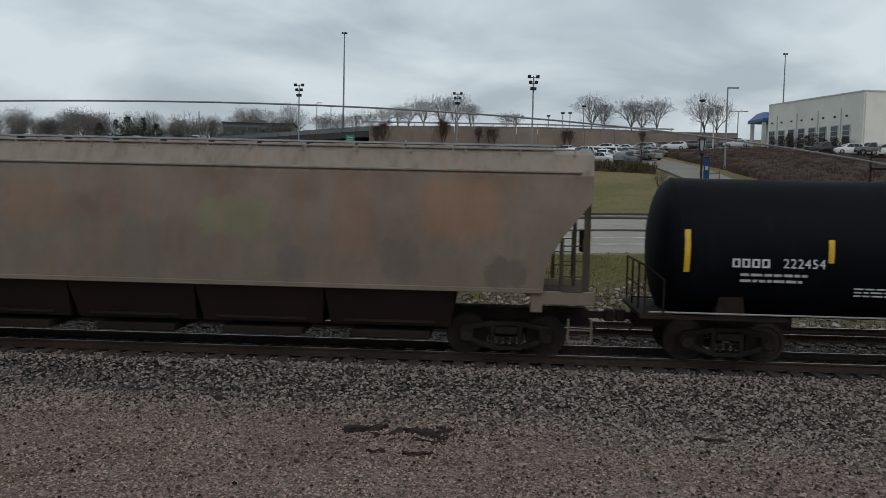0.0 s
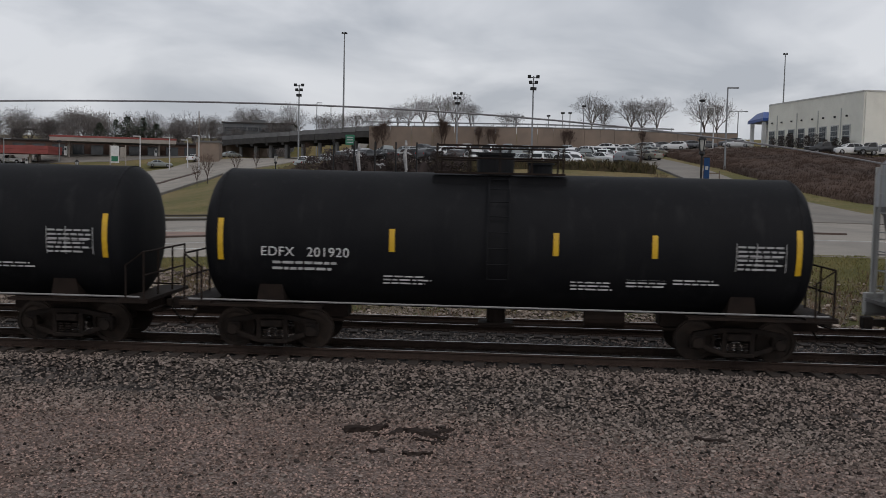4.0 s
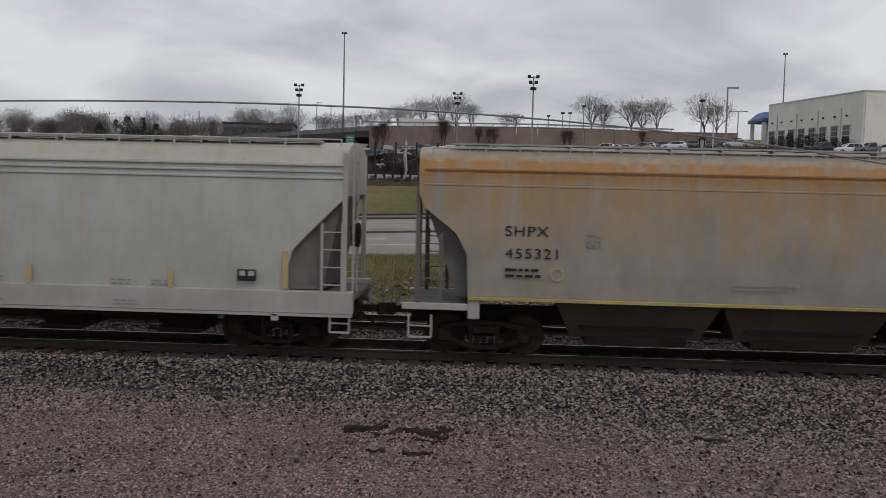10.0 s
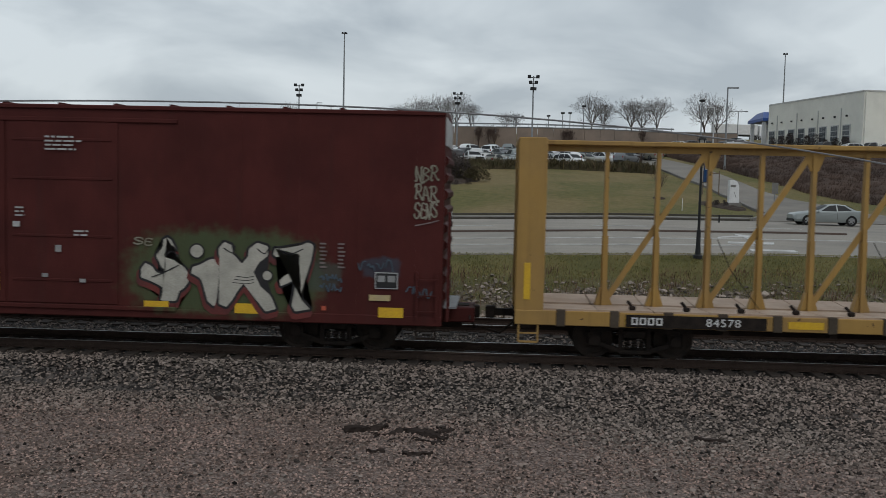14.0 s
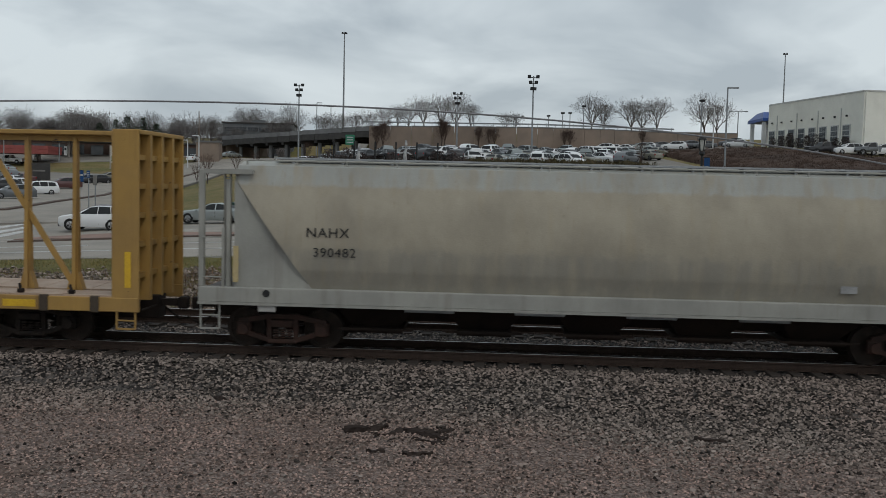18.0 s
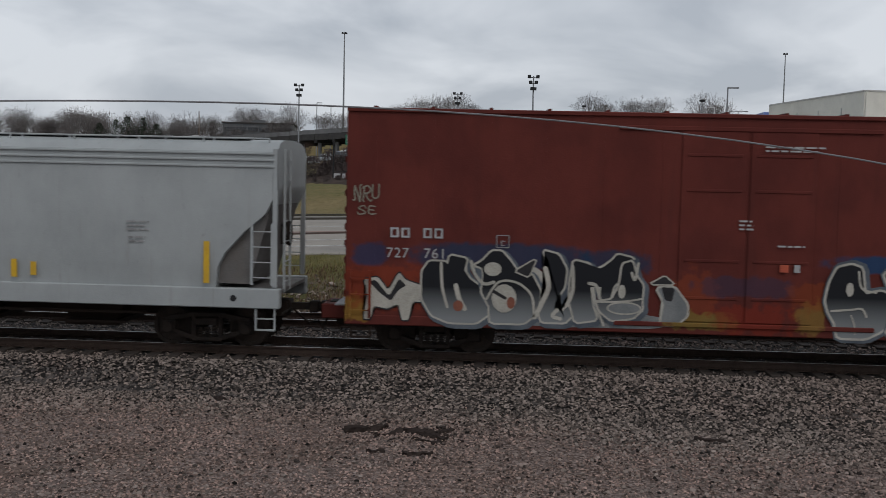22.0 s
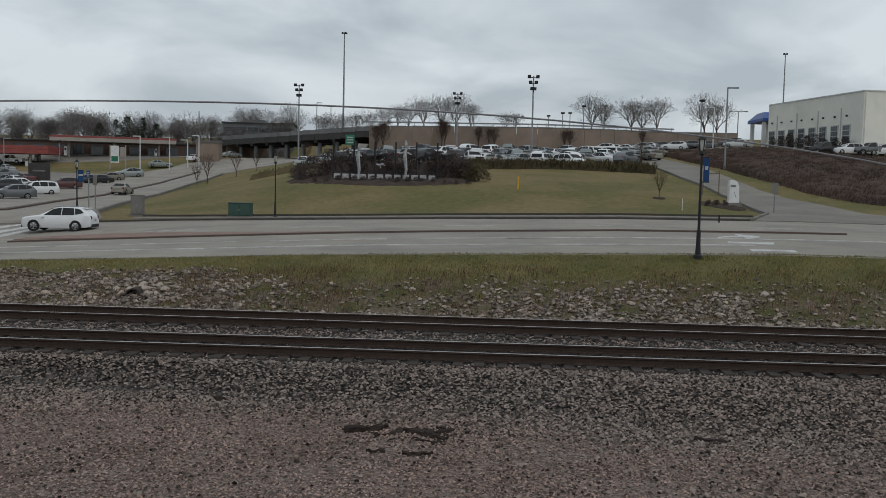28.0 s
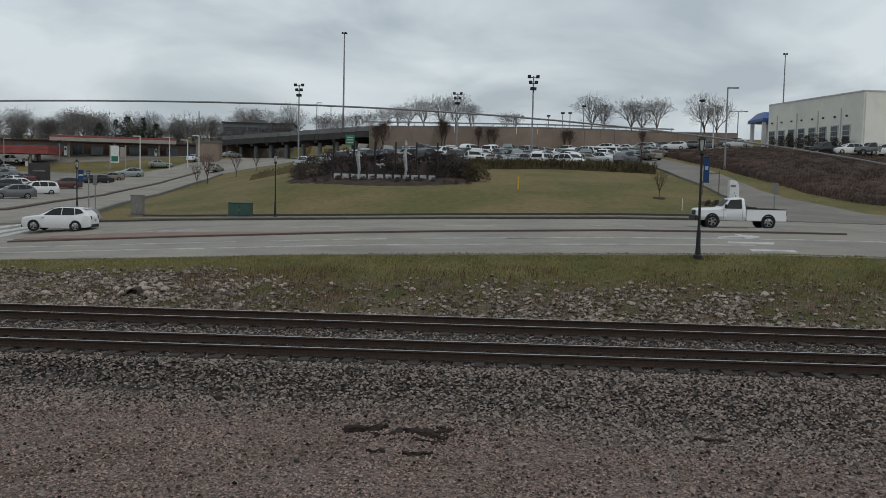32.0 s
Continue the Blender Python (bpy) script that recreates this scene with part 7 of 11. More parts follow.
def centre_beam(u, half, label, number_marks):
    """Flat car with end bulkheads and a trussed beam along its middle."""
    car = thing("centre_beam_flat_car", pose(u, SIDE, 0), label, "flat car", "cars of the freight train")
    for s in (-1, 1):
        # deck boards slope gently to the middle
        n = 18
        for k in range(n):
            x0, x1 = -half + 0.6 + k * (2 * half - 1.2) / n, -half + 0.6 + (k + 1) * (2 * half - 1.2) / n
            bm = bmesh.new()
            vs = [bm.verts.new(c) for c in ((x0 + 0.012, s * 1.5, 1.16), (x1 - 0.012, s * 1.5, 1.16), (x1 - 0.012, s * 0.16, 1.10), (x0 + 0.012, s * 0.16, 1.10))]
            bm.faces.new(vs)
            ext = bmesh.ops.extrude_face_region(bm, geom=bm.faces[:])
            for v in ext["geom"]:
                if isinstance(v, bmesh.types.BMVert):
                    v.co.z -= 0.08
            bmesh.ops.recalc_face_normals(bm, faces=bm.faces)
            part("deck_panel", bm, P_WOOD, car)
        part("side_sill", box(-half, half, s * 1.5 - 0.05, s * 1.5 + 0.05, 0.80, 1.12, 0.015), P_YEL, car)
        for k in range(19):
            x = -half + 1.0 + k * (2 * half - 2.0) / 18
            part("stake_pocket", box(x - 0.10, x + 0.10, s * 1.53 - 0.05, s * 1.53 + 0.05, 0.78, 1.15, 0.015), M_HOPLOW, car)
            if k % 3 == 1:
                plate(x + 0.6, 0.95, 0.75, 0.16, M_YREF, car, -1.556)
    # bulkheads
    for e in (-1, 1):
        bm = bmesh.new()
        add_box(bm, min(e * (half - 0.28), e * (half - 0.36)), max(e * (half - 0.28), e * (half - 0.36)) + 0.0, -1.5, 1.5, 1.1, 4.78)
        b = part("bulkhead", bm, P_YEL, car, "plated ochre yellow end bulkhead")
        for y in (-1.5, 1.5):
            part("bulkhead_edge", box(min(e * half, e * (half - 0.62)), max(e * half, e * (half - 0.62)), y - 0.03, y + 0.03, 0.95, 4.83, 0.015), P_YEL, b)
        for y in (-0.75, 0.0, 0.75):
            part("bulkhead_post", box(min(e * (half - 0.3), e * half), max(e * (half - 0.3), e * half), y - 0.07, y + 0.07, 1.0, 4.78), P_YEL, b)
        for z in (1.6, 2.3, 2.95, 3.6, 4.25):
            part("bulkhead_girt", box(min(e * (half - 0.3), e * (half - 0.1)), max(e * (half - 0.3), e * (half - 0.1)), -1.48, 1.48, z - 0.06, z + 0.06), P_YEL, b)
        part("bulkhead_cap", box(min(e * half, e * (half - 0.6)), max(e * half, e * (half - 0.6)), -1.53, 1.53, 4.76, 4.86, 0.015), P_YEL, b)
        plate(e * (half - 0.25), 1.75, 0.14, 0.8, M_YREF, car, -1.535)
    # centre beam: slim posts under a top chord, long braces that fall outward over two bays
    part("top_chord", box(-half + 0.3, half - 0.3, -0.24, 0.24, 4.76, 4.87, 0.02), P_YEL, car)
    part("top_chord_web", box(-half + 0.3, half - 0.3, -0.04, 0.04, 4.62, 4.76), P_YEL, car)
    pitch = 1.17
    n = int((2 * half - 2.2) / pitch) // 2
    for k in range(-n, n + 1):
        x = k * pitch
        bm = bmesh.new()
        vs = add_box(bm, x - 0.045, x + 0.045, -0.07, 0.07, 1.05, 4.70)
        for v in vs:
            if v.co.z < 2:
                v.co.y *= 2.4
        add_box(bm, x - 0.075, x + 0.075, -0.085, -0.07, 1.2, 2.7)
        part("beam_post", bm, P_YEL, car)
        part("post_foot", prism([(x - 0.2, 1.1), (x + 0.2, 1.1), (x + 0.08, 1.5), (x - 0.08, 1.5)], -0.10, 0.10), P_YEL, car)
        d = 1 if k > 0 else -1
        if k % 2 == 0 and abs(k) + 2 <= n:
            for e in (-1, 1) if k == 0 else (d,):
                bm = bmesh.new()
                add_bar(bm, (x + e * 0.1, 0.0, 4.66), (x + e * pitch * 1.95, 0.0, 1.2), 0.07, 0.125)
                part("long_brace", bm, P_YEL, car)
            part("gusset", prism([(x - 0.25, 4.70), (x + 0.25, 4.70), (x + 0.09, 4.28), (x - 0.09, 4.28)], -0.03, 0.03), P_YEL, car)
        bm = bmesh.new()
        add_box(bm, x + 0.42, x + 0.56, -1.42, -1.3, 1.16, 1.25, 0.02)
        add_bar(bm, (x + 0.49, -1.36, 1.22), (x + 0.40, -1.25, 1.34), 0.05)
        part("winch", bm, M_UNDER, car)
        if k % 3 == 0:
            bm = bmesh.new()
            add_tube(bm, [(x + 0.2, -0.1, 2.7), (x + 0.45, -0.5, 2.0), (x + 0.9, -1.25, 1.25)], 0.010, 5)
            part("tie_down_cable", bm, M_UNDER, car)
    centre_sill(car, half, 0.5, 1.04)
    plate(-half + 3.9, 0.95, 3.0, 0.27, M_TRUCK, car, -1.584, "dark_panel")
    blocks("TTZX", -half + 2.85, 0.95, 0.22, M_WHITE, car, -1.592, width=0.8)
    for i, (txt, x) in enumerate(number_marks):
        words(txt, x, 0.95, 0.24, M_WHITE, car, -1.592, "car_number", 1.15)
    plate(-0.15, 0.94, 0.85, 0.24, M_TRUCK, car, -1.584, "dark_panel")
    blocks("TTX", -0.1, 0.94, 0.2, M_OFFWHITE, car, -1.592, slant=0.4, width=1.1)
    plate(4.85, 0.92, 0.5, 0.32, M_TRUCK, car, -1.584, "notice_panel")
    for dx, dz in ((-0.11, 0.07), (0.11, 0.07), (-0.11, -0.07), (0.11, -0.07)):
        plate(4.85 + dx, 0.92 + dz, 0.18, 0.11, M_OFFWHITE, car, -1.592, "notice_field")
    for x in np.linspace(-half * 0.6, half * 0.6, 7):
        part("cross_bearer", box(x - 0.08, x + 0.08, -1.45, 1.45, 0.68, 0.82), M_UNDER, car)
    stirrups(car, (-half + 0.3, half - 0.3), -1.5, 0.42, 0.8, P_YEL)
    trucks(car, u, (-8.75, 8.75))
    finish(car, u, half, 1.35)
    return car


def the_train():
    tall, short = 0.86, 0.42
    yr = lambda mt, xs, edge=True: ([(-6.93, 1.86, 0.13, 0.82, mt), (6.95, 1.86, 0.13, 0.82, mt)] if edge else []) + [(x, 1.62, 0.11, 0.42, mt) for x in xs]
    brown_prof = [(1.56, 1.52), (1.60, 2.4), (1.60, 3.4), (1.56, 4.05), (1.44, 4.2), (1.30, 4.5), (0.8, 4.62), (0.0, 4.65)]
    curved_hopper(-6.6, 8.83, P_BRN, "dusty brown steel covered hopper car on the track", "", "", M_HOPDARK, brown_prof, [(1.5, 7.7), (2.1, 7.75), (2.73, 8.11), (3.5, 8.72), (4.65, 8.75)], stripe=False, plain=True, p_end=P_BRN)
    tank_car(10.42, P_TANK, "black tank car with white stencils and yellow reflectors", "GATX", "222454", [], True)
    tank_car(25.6, P_TANK_DUST, "dusty black tank car with white stencils and yellow reflectors", "GATX", "212113", [], True)
    tank_car(40.78, P_TANK_GREY, "black tank car with yellow panels low on its side", "TILX", "202435", [("yellow_panel", -2.05, 1.50, 0.75, 0.22, M_YREF), ("yellow_panel", 0.62, 1.36, 0.8, 0.5, M_YREF), ("white_line", -0.7, 1.48, 1.5, 0.02, M_OFFWHITE)])
    tank_car(55.9, P_TANK_GREY, "black tank car with white stencils and yellow reflectors", "EDFX", "201920", [])
    sloped_hopper(73.17, P_AEX1, P_SILL, "light grey covered hopper car with chipped paint", "AEX", "5820", yr(M_YREF, (-4.6, -1.4, 1.85, 5.15, 5.65)), [(-6.0, 1.72, 0.9, 2, M_BLACK), (0.2, 1.95, 0.7, 5, M_FAINT), (0.1, 1.6, 1.1, 2, M_FAINT), (3.4, 1.6, 0.5, 1, M_FAINT), (6.4, 1.5, 0.8, 2, M_YFADE)], chips=34)
    sloped_hopper(91.47, P_AEX2, P_SILL, "two-tone grey covered hopper car with rust patches and rusted roof", "AEX", "7762", yr(M_YFADE, (), True), [(-6.4, 1.55, 0.5, 2, M_FAINT), (-1.4, 2.0, 0.5, 2, M_FAINT), (-1.2, 1.68, 0.7, 3, M_FAINT), (-4.5, 1.0, 1.4, 1, M_FAINT)], text=(-6.49, 2.62, 0.25), notice=4.85)
    sloped_hopper(109.56, P_AEX3, P_SILL, "pale grey covered hopper car with faded reflectors", "AEX", "7766", yr(M_YFADE, (-4.4, -4.0, -1.45, 1.48, 1.98)), [(-5.9, 1.62, 0.9, 2, M_FAINT), (0.1, 1.55, 1.6, 1, M_FAINT), (6.55, 1.75, 0.6, 6, M_FAINT), (-5.6, 1.1, 2.2, 2, M_FAINT), (-0.6, 1.08, 1.5, 2, M_FAINT), (6.3, 1.1, 0.6, 1, M_FAINT), (1.35, 1.48, 0.4, 2, M_BLACK)], mark_mat=M_INKBLUE, text=(-6.27, 2.48, 0.32))
    car = sloped_hopper(127.62, P_AEX4, P_SILL, "cream grey covered hopper car with clean sides", "AEX", "8785", yr(M_YFADE, (-4.83, -2.04, 1.2, 4.4)), [(-6.0, 1.58, 0.6, 2, M_BLACK), (0.35, 1.5, 0.6, 2, M_FAINT), (-2.75, 1.12, 0.75, 2, M_FAINT), (0.3, 1.08, 0.7, 2, M_FAINT), (3.3, 1.5, 0.5, 2, M_FAINT), (4.2, 1.5, 0.5, 2, M_FAINT), (3.4, 1.05, 0.6, 2, M_FAINT), (-8.0, 1.15, 0.4, 2, M_FAINT)], text=(-6.30, 2.79, 0.30), notice=6.1)
    square_mark(car, -4.48, 2.62)
    cream_prof = [(1.53, 1.33), (1.59, 1.9), (1.61, 2.5), (1.60, 3.3), (1.57, 4.05), (1.46, 4.14), (1.34, 4.46), (0.9, 4.60), (0.0, 4.66)]
    cream_out = [(1.33, 7.32), (2.3, 7.36), (2.75, 7.6), (3.3, 8.3), (3.6, 8.42), (4.7, 8.45)]
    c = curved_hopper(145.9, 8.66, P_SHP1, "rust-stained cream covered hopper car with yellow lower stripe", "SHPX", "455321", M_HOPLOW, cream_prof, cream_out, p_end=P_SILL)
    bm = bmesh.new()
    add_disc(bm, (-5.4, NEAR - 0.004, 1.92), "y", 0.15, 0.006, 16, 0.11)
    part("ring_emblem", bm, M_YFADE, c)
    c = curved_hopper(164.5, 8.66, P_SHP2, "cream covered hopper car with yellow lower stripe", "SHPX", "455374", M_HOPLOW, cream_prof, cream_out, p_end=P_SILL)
    bm = bmesh.new()
    add_disc(bm, (2.32, NEAR - 0.004, 1.84), "y", 0.15, 0.006, 16, 0.11)
    part("ring_emblem", bm, M_YFADE, c)
    c = box_car(184.1, 9.56, P_BOX1, "dark maroon box car with green and white graffiti", 5.31, (-2.7, 2.4), 7.15, (1.5, 2.48, 3.75, 4.6), M_OFFWHITE)
    for txt, x, z in (("SM", -8.28, 3.08), ("W", -7.28, 3.08), ("608", -8.30, 2.53), ("078", -7.28, 2.53)):
        words(txt, x, z, 0.37, M_WHITE, c, name="reporting_mark" if z > 3 else "car_number")
    pale_graffiti(c)
    square_mark(c, -6.2, 2.62)
    bars(-1.31, 4.42, 0.75, 4, M_OFFWHITE, c, seed=21, y=-1.675, pitch=0.11)
    bars(1.18, 4.52, 0.85, 4, M_OFFWHITE, c, seed=22, y=-1.675, pitch=0.09)
    bars(0.2, 3.0, 0.25, 3, M_OFFWHITE, c, seed=23, y=-1.675)
    plate(0.1, 2.72, 0.16, 0.12, M_OFFWHITE, c, -1.67, "sticker")
    bars(1.6, 2.55, 0.4, 2, M_OFFWHITE, c, seed=24, y=-1.675)
    for x, z in ((-1.45, 2.25), (1.05, 2.2), (-1.75, 1.62), (0.75, 1.6), (1.6, 1.5)):
        plate(x, z, 0.13, 0.15 if z > 2 else 0.08, M_FAINT, c, -1.675, "sticker")
    plate(-0.35, 1.5, 0.12, 0.5, M_YREF, c, -1.675)
    for x in (-8.2, -5.2, -3.25, 3.24, 5.27, 8.45):
        plate(x, 0.98, 0.55, 0.22, M_YREF, c, -1.63)
    scrawl(c, -8.1, 2.15, 0.7, 0.45, M_GRAF_LILAC, 31, 2)
    scrawl(c, -8.05, 1.7, 0.6, 0.35, M_GRAF_FAINT, 35, 2, thick=0.014)
    for k, word in enumerate(("NBR", "RAR", "SENS")):
        tag_line(c, word, 8.92, 9.42, 3.86 - 0.40 * k, 4.18 - 0.40 * k, 0.034, M_GRAF_DULL, seed=32 + k)
    painted_line(c, [(8.95, 2.9), (9.2, 2.95), (9.45, 3.02)], 0.025, M_GRAF_FAINT, 0)
    tag_line(c, "SE", 2.74, 3.16, 2.32, 2.46, 0.03, M_GRAF_DULL, seed=36)
    scrawl(c, 7.12, 1.6, 0.5, 0.4, M_GRAF_BLUE, 33, 2)
    scrawl(c, 9.05, 1.45, 0.6, 0.3, M_GRAF_BLUE, 34, 1)
    scrawl(c, 8.1, 2.0, 0.8, 0.3, M_GRAF_BLUE, 37, 1)
    for x in (6.95, 7.35):
        bars(x, 2.2, 0.16, 7, M_GRAF_FAINT, c, seed=27)
    plate(8.2, 1.30, 0.46, 0.13, M_YFADE, c, -1.63, "placard")
    plate(6.97, 1.04, 0.10, 0.10, M_STICKER, c, -1.63, "red_marker")
    plate(8.34, 1.68, 0.50, 0.36, M_OFFWHITE, c, -1.63, "notice_border")
    plate(8.34, 1.68, 0.46, 0.32, M_BLACK, c, -1.634, "notice_panel")
    for dx in (-0.11, 0.11):
        plate(8.34 + dx, 1.72, 0.16, 0.14, M_FAINT, c, -1.641, "notice_field")
    centre_beam(206.68, 11.43, "ochre yellow centre-beam flat car, empty with wooden deck", [("84578", -6.95)])
    centre_beam(231.1, 11.45, "ochre yellow centre-beam flat car, empty with worn deck", [("856", -7.0), ("226", -6.0)])
    plated_hopper(252.68, 8.78, P_NAH, P_SILL_GREY, "low beige-grey covered hopper car with rounded sides", [(1.44, 1.42), (1.60, 1.9), (1.64, 2.6), (1.58, 3.25), (1.44, 3.76), (1.42, 3.84), (1.36, 4.12), (0.9, 4.22), (0.0, 4.26)], [(1.42, 6.25), (3.76, 7.95), (4.3, 7.95)],
                  [(8.0, 3.8), (6.2, 1.35), (8.0, 1.35)], 4.26, "NAHX", "390482", 7.0, [(-7.95, 1.95, 0.12, 0.8, M_YFADE), (7.95, 1.95, 0.12, 0.8, M_YFADE), (5.3, 1.75, 0.35, 0.16, M_FAINT)], (1.10, 1.44), red=True)
    plated_hopper(272.35, 9.46, P_GRY, P_SILL_GREY, "dusty grey covered hopper car with rounded sides", [(1.44, 1.52), (1.60, 2.0), (1.63, 2.7), (1.60, 3.4), (1.56, 4.28), (1.52, 4.68), (0.8, 4.74), (0.0, 4.76)], [(1.52, 7.05), (3.58, 8.78), (4.7, 8.9)],
                  [(8.92, 3.7), (7.0, 1.45), (8.92, 1.45)], 4.74, "GXX", "10177", 7.85, [(-8.85, 2.0, 0.16, 0.85, M_YREF), (8.65, 2.0, 0.13, 0.85, M_YREF), (-5.4, 1.74, 0.11, 0.3, M_YREF), (-2.8, 1.74, 0.11, 0.3, M_YREF), (-0.06, 1.74, 0.10, 0.28, M_YFADE), (2.52, 1.77, 0.10, 0.28, M_YFADE), (3.0, 1.78, 0.09, 0.28, M_YFADE), (5.59, 1.76, 0.11, 0.28, M_YREF), (6.09, 1.77, 0.09, 0.26, M_YFADE), (5.26, 1.70, 0.34, 0.14, M_BLACK)], (1.18, 1.54), 10)
    # the light grey car with curved cut-outs
    c = sloped_like_acf()
    c = box_car(310.86, 8.05, P_BOX2, "red oxide box car with bright graffiti", 5.37, (-0.9, 2.0), 6.1, (1.5, 2.3, 3.8, 4.55), M_OFFWHITE)
    blocks("BN SF", -6.5, 2.74, 0.30, M_OFFWHITE, c, width=0.80)
    words("727   761", -6.5, 2.29, 0.31, M_OFFWHITE, c, name="car_number")
    for x in (4.94, 5.62, 6.32, 7.02):
        blocks("F", x, 3.36, 0.34, M_WHITE, c, slant=0.5, width=1.1)
        plate(x - 0.12, 3.15, 0.5, 0.05, M_WHITE, c, name="underline")
    black_graffiti(c)
    tag_line(c, "NRU", -7.9, -7.3, 3.42, 3.74, 0.032, M_GRAF_DULL, seed=41)
    tag_line(c, "SE", -7.8, -7.4, 3.14, 3.32, 0.028, M_GRAF_DULL, seed=42)
    square_mark(c, -4.63, 2.60)
    bars(1.48, 4.70, 1.25, 2, M_OFFWHITE, c, seed=43, y=-1.675, pitch=0.08)
    bars(0.52, 3.08, 0.3, 3, M_OFFWHITE, c, seed=44, y=-1.675)
    bars(1.5, 2.65, 0.6, 1, M_OFFWHITE, c, seed=45, y=-1.675)
    plate(1.35, 2.18, 0.18, 0.16, M_STICKER, c, -1.675, "sticker")
    plate(1.62, 2.18, 0.12, 0.16, M_OFFWHITE, c, -1.675, "sticker")
    plate(6.28, 1.66, 0.42, 0.34, M_BLACK, c, -1.675, "notice_panel")
    for dx in (-0.1, 0.1):
        plate(6.28 + dx, 1.70, 0.16, 0.14, M_OFFWHITE, c, -1.682, "notice_field")


def sloped_like_acf():
    """Clean grey hopper: deep sill, curved end cut-outs, ribs under the roof."""
    u, half = 292.24, 9.12
    car = thing("covered_hopper_car", pose(u, SIDE, 0), "clean light grey covered hopper car with yellow reflectors", "hopper car", "cars of the freight train")
    prof = [(1.53, 1.42), (1.58, 1.95), (1.60, 2.5), (1.60, 3.1), (1.58, 3.7), (1.56, 4.42), (1.50, 4.48), (1.34, 4.62), (0.9, 4.70), (0.0, 4.74)]
    out = [(1.42, 7.68), (1.9, 7.74), (2.2, 7.9), (2.67, 8.33), (3.0, 8.72), (3.3, 9.0), (3.6, 9.05), (4.7, 9.05)]
    part("body", shell(refine(prof, [1.9, 2.2, 2.67, 3.0, 3.6]), out, 20), P_ACF, car, "", True)
    for z in (4.10, 4.24, 4.38):
        for s in (-1, 1):
            part("rib", box(-9.0, 9.0, s * 1.575 - 0.03, s * 1.575 + 0.03, z - 0.028, z + 0.028, 0.012), P_ACF, car)
    for s in (-1, 1):
        part("side_sill", box(-half, half, s * 1.5 - 0.12, s * 1.5 + 0.12, 0.98, 1.42, 0.02), P_ACF, car)
        for e in (-1, 1):
            part("slope_sheet", prism(mirror_x([(8.9, 3.3), (8.2, 2.7), (7.7, 2.1), (7.6, 1.5), (8.4, 1.5)], e), -1.4 if s < 0 else 0.0, 0.0 if s < 0 else 1.4), M_SHADE, car, "dirty sloping end sheet, coloured dark for its shade")
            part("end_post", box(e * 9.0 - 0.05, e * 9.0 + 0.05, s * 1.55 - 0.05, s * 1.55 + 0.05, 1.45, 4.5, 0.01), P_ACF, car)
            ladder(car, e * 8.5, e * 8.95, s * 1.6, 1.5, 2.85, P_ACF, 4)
            # no hole is cut: a black disc gives its dark inside
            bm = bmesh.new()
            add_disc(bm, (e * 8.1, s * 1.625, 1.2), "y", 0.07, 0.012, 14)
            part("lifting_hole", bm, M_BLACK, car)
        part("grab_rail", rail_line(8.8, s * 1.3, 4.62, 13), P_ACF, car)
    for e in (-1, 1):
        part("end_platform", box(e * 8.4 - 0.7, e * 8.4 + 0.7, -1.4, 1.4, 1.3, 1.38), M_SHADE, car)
        end_ladder(car, e * 9.1, -e * 0.75 - 0.3, -e * 0.75 + 0.3, 1.3, 4.5, P_ACF)
    stirrups(car, (-8.8, 8.8), -1.55, 0.5, 1.0, P_ACF)
    roof_gear(car, 8.3, 4.65, P_ACF)
    hand_brake(car, 9.1, M_TRUCK)
    centre_sill(car, 9.0)
    chutes(car, (-4.6, -1.55, 1.55, 4.6), 0.95, 0.4, 1.05, M_UNDER)
    part("outlet_gate", box(-6, 6, -1.25, -1.18, 0.74, 0.80), M_UNDER, car)
    for x, h in ((-7.84, 0.92), (7.5, 0.92), (-4.85, 0.46), (-1.72, 0.46), (0.85, 0.42), (3.16, 0.4), (3.6, 0.3)):
        plate(x, 1.98 if h > 0.5 else 1.74, 0.13, h, M_YREF, car)
    words("ACFX", -6.87, 2.74, 0.34, M_BLACK, car, name="reporting_mark")
    words("36961", -6.86, 2.22, 0.36, M_BLACK, car, name="car_number")
    bars(-6.93, 1.78, 1.1, 2, M_FAINT, car, seed=51, pitch=0.13)
    square_mark(car, -5.60, 2.53)
    bars(6.0, 2.75, 0.6, 3, M_FAINT, car, seed=53)
    bars(6.0, 2.45, 0.5, 2, M_FAINT, car, seed=54)
    bars(-7.4, 1.2, 0.5, 1, M_FAINT, car, seed=55)
    trucks(car, u, (-7.35, 7.35))
    finish(car, u, half)
    return car


the_train()
# ---- road vehicles: each in its own space, nose to +x, wheels on z = 0 ----
def car_paint(name, c, metal=0.0):
    """Plain sprayed paint with a clear coat and a trace of road film."""
    m, nt, b = nodes_of(name)
    tc = nt.nodes.new("ShaderNodeTexCoord")
    n = nt.nodes.new("ShaderNodeTexNoise")
    n.inputs["Scale"].default_value = 1.2
    nt.links.new(tc.outputs["Object"], n.inputs["Vector"])
    ramp = nt.nodes.new("ShaderNodeValToRGB")
    ramp.color_ramp.elements[0].color, ramp.color_ramp.elements[1].color = rgba(c), rgba(tuple(v * 0.93 for v in c))
    nt.links.new(n.outputs[0], ramp.inputs[0])
    nt.links.new(ramp.outputs[0], b.inputs["Base Color"])
    b.inputs["Roughness"].default_value, b.inputs["Metallic"].default_value, b.inputs["Coat Weight"].default_value = 0.35, metal, 0.4
    return m


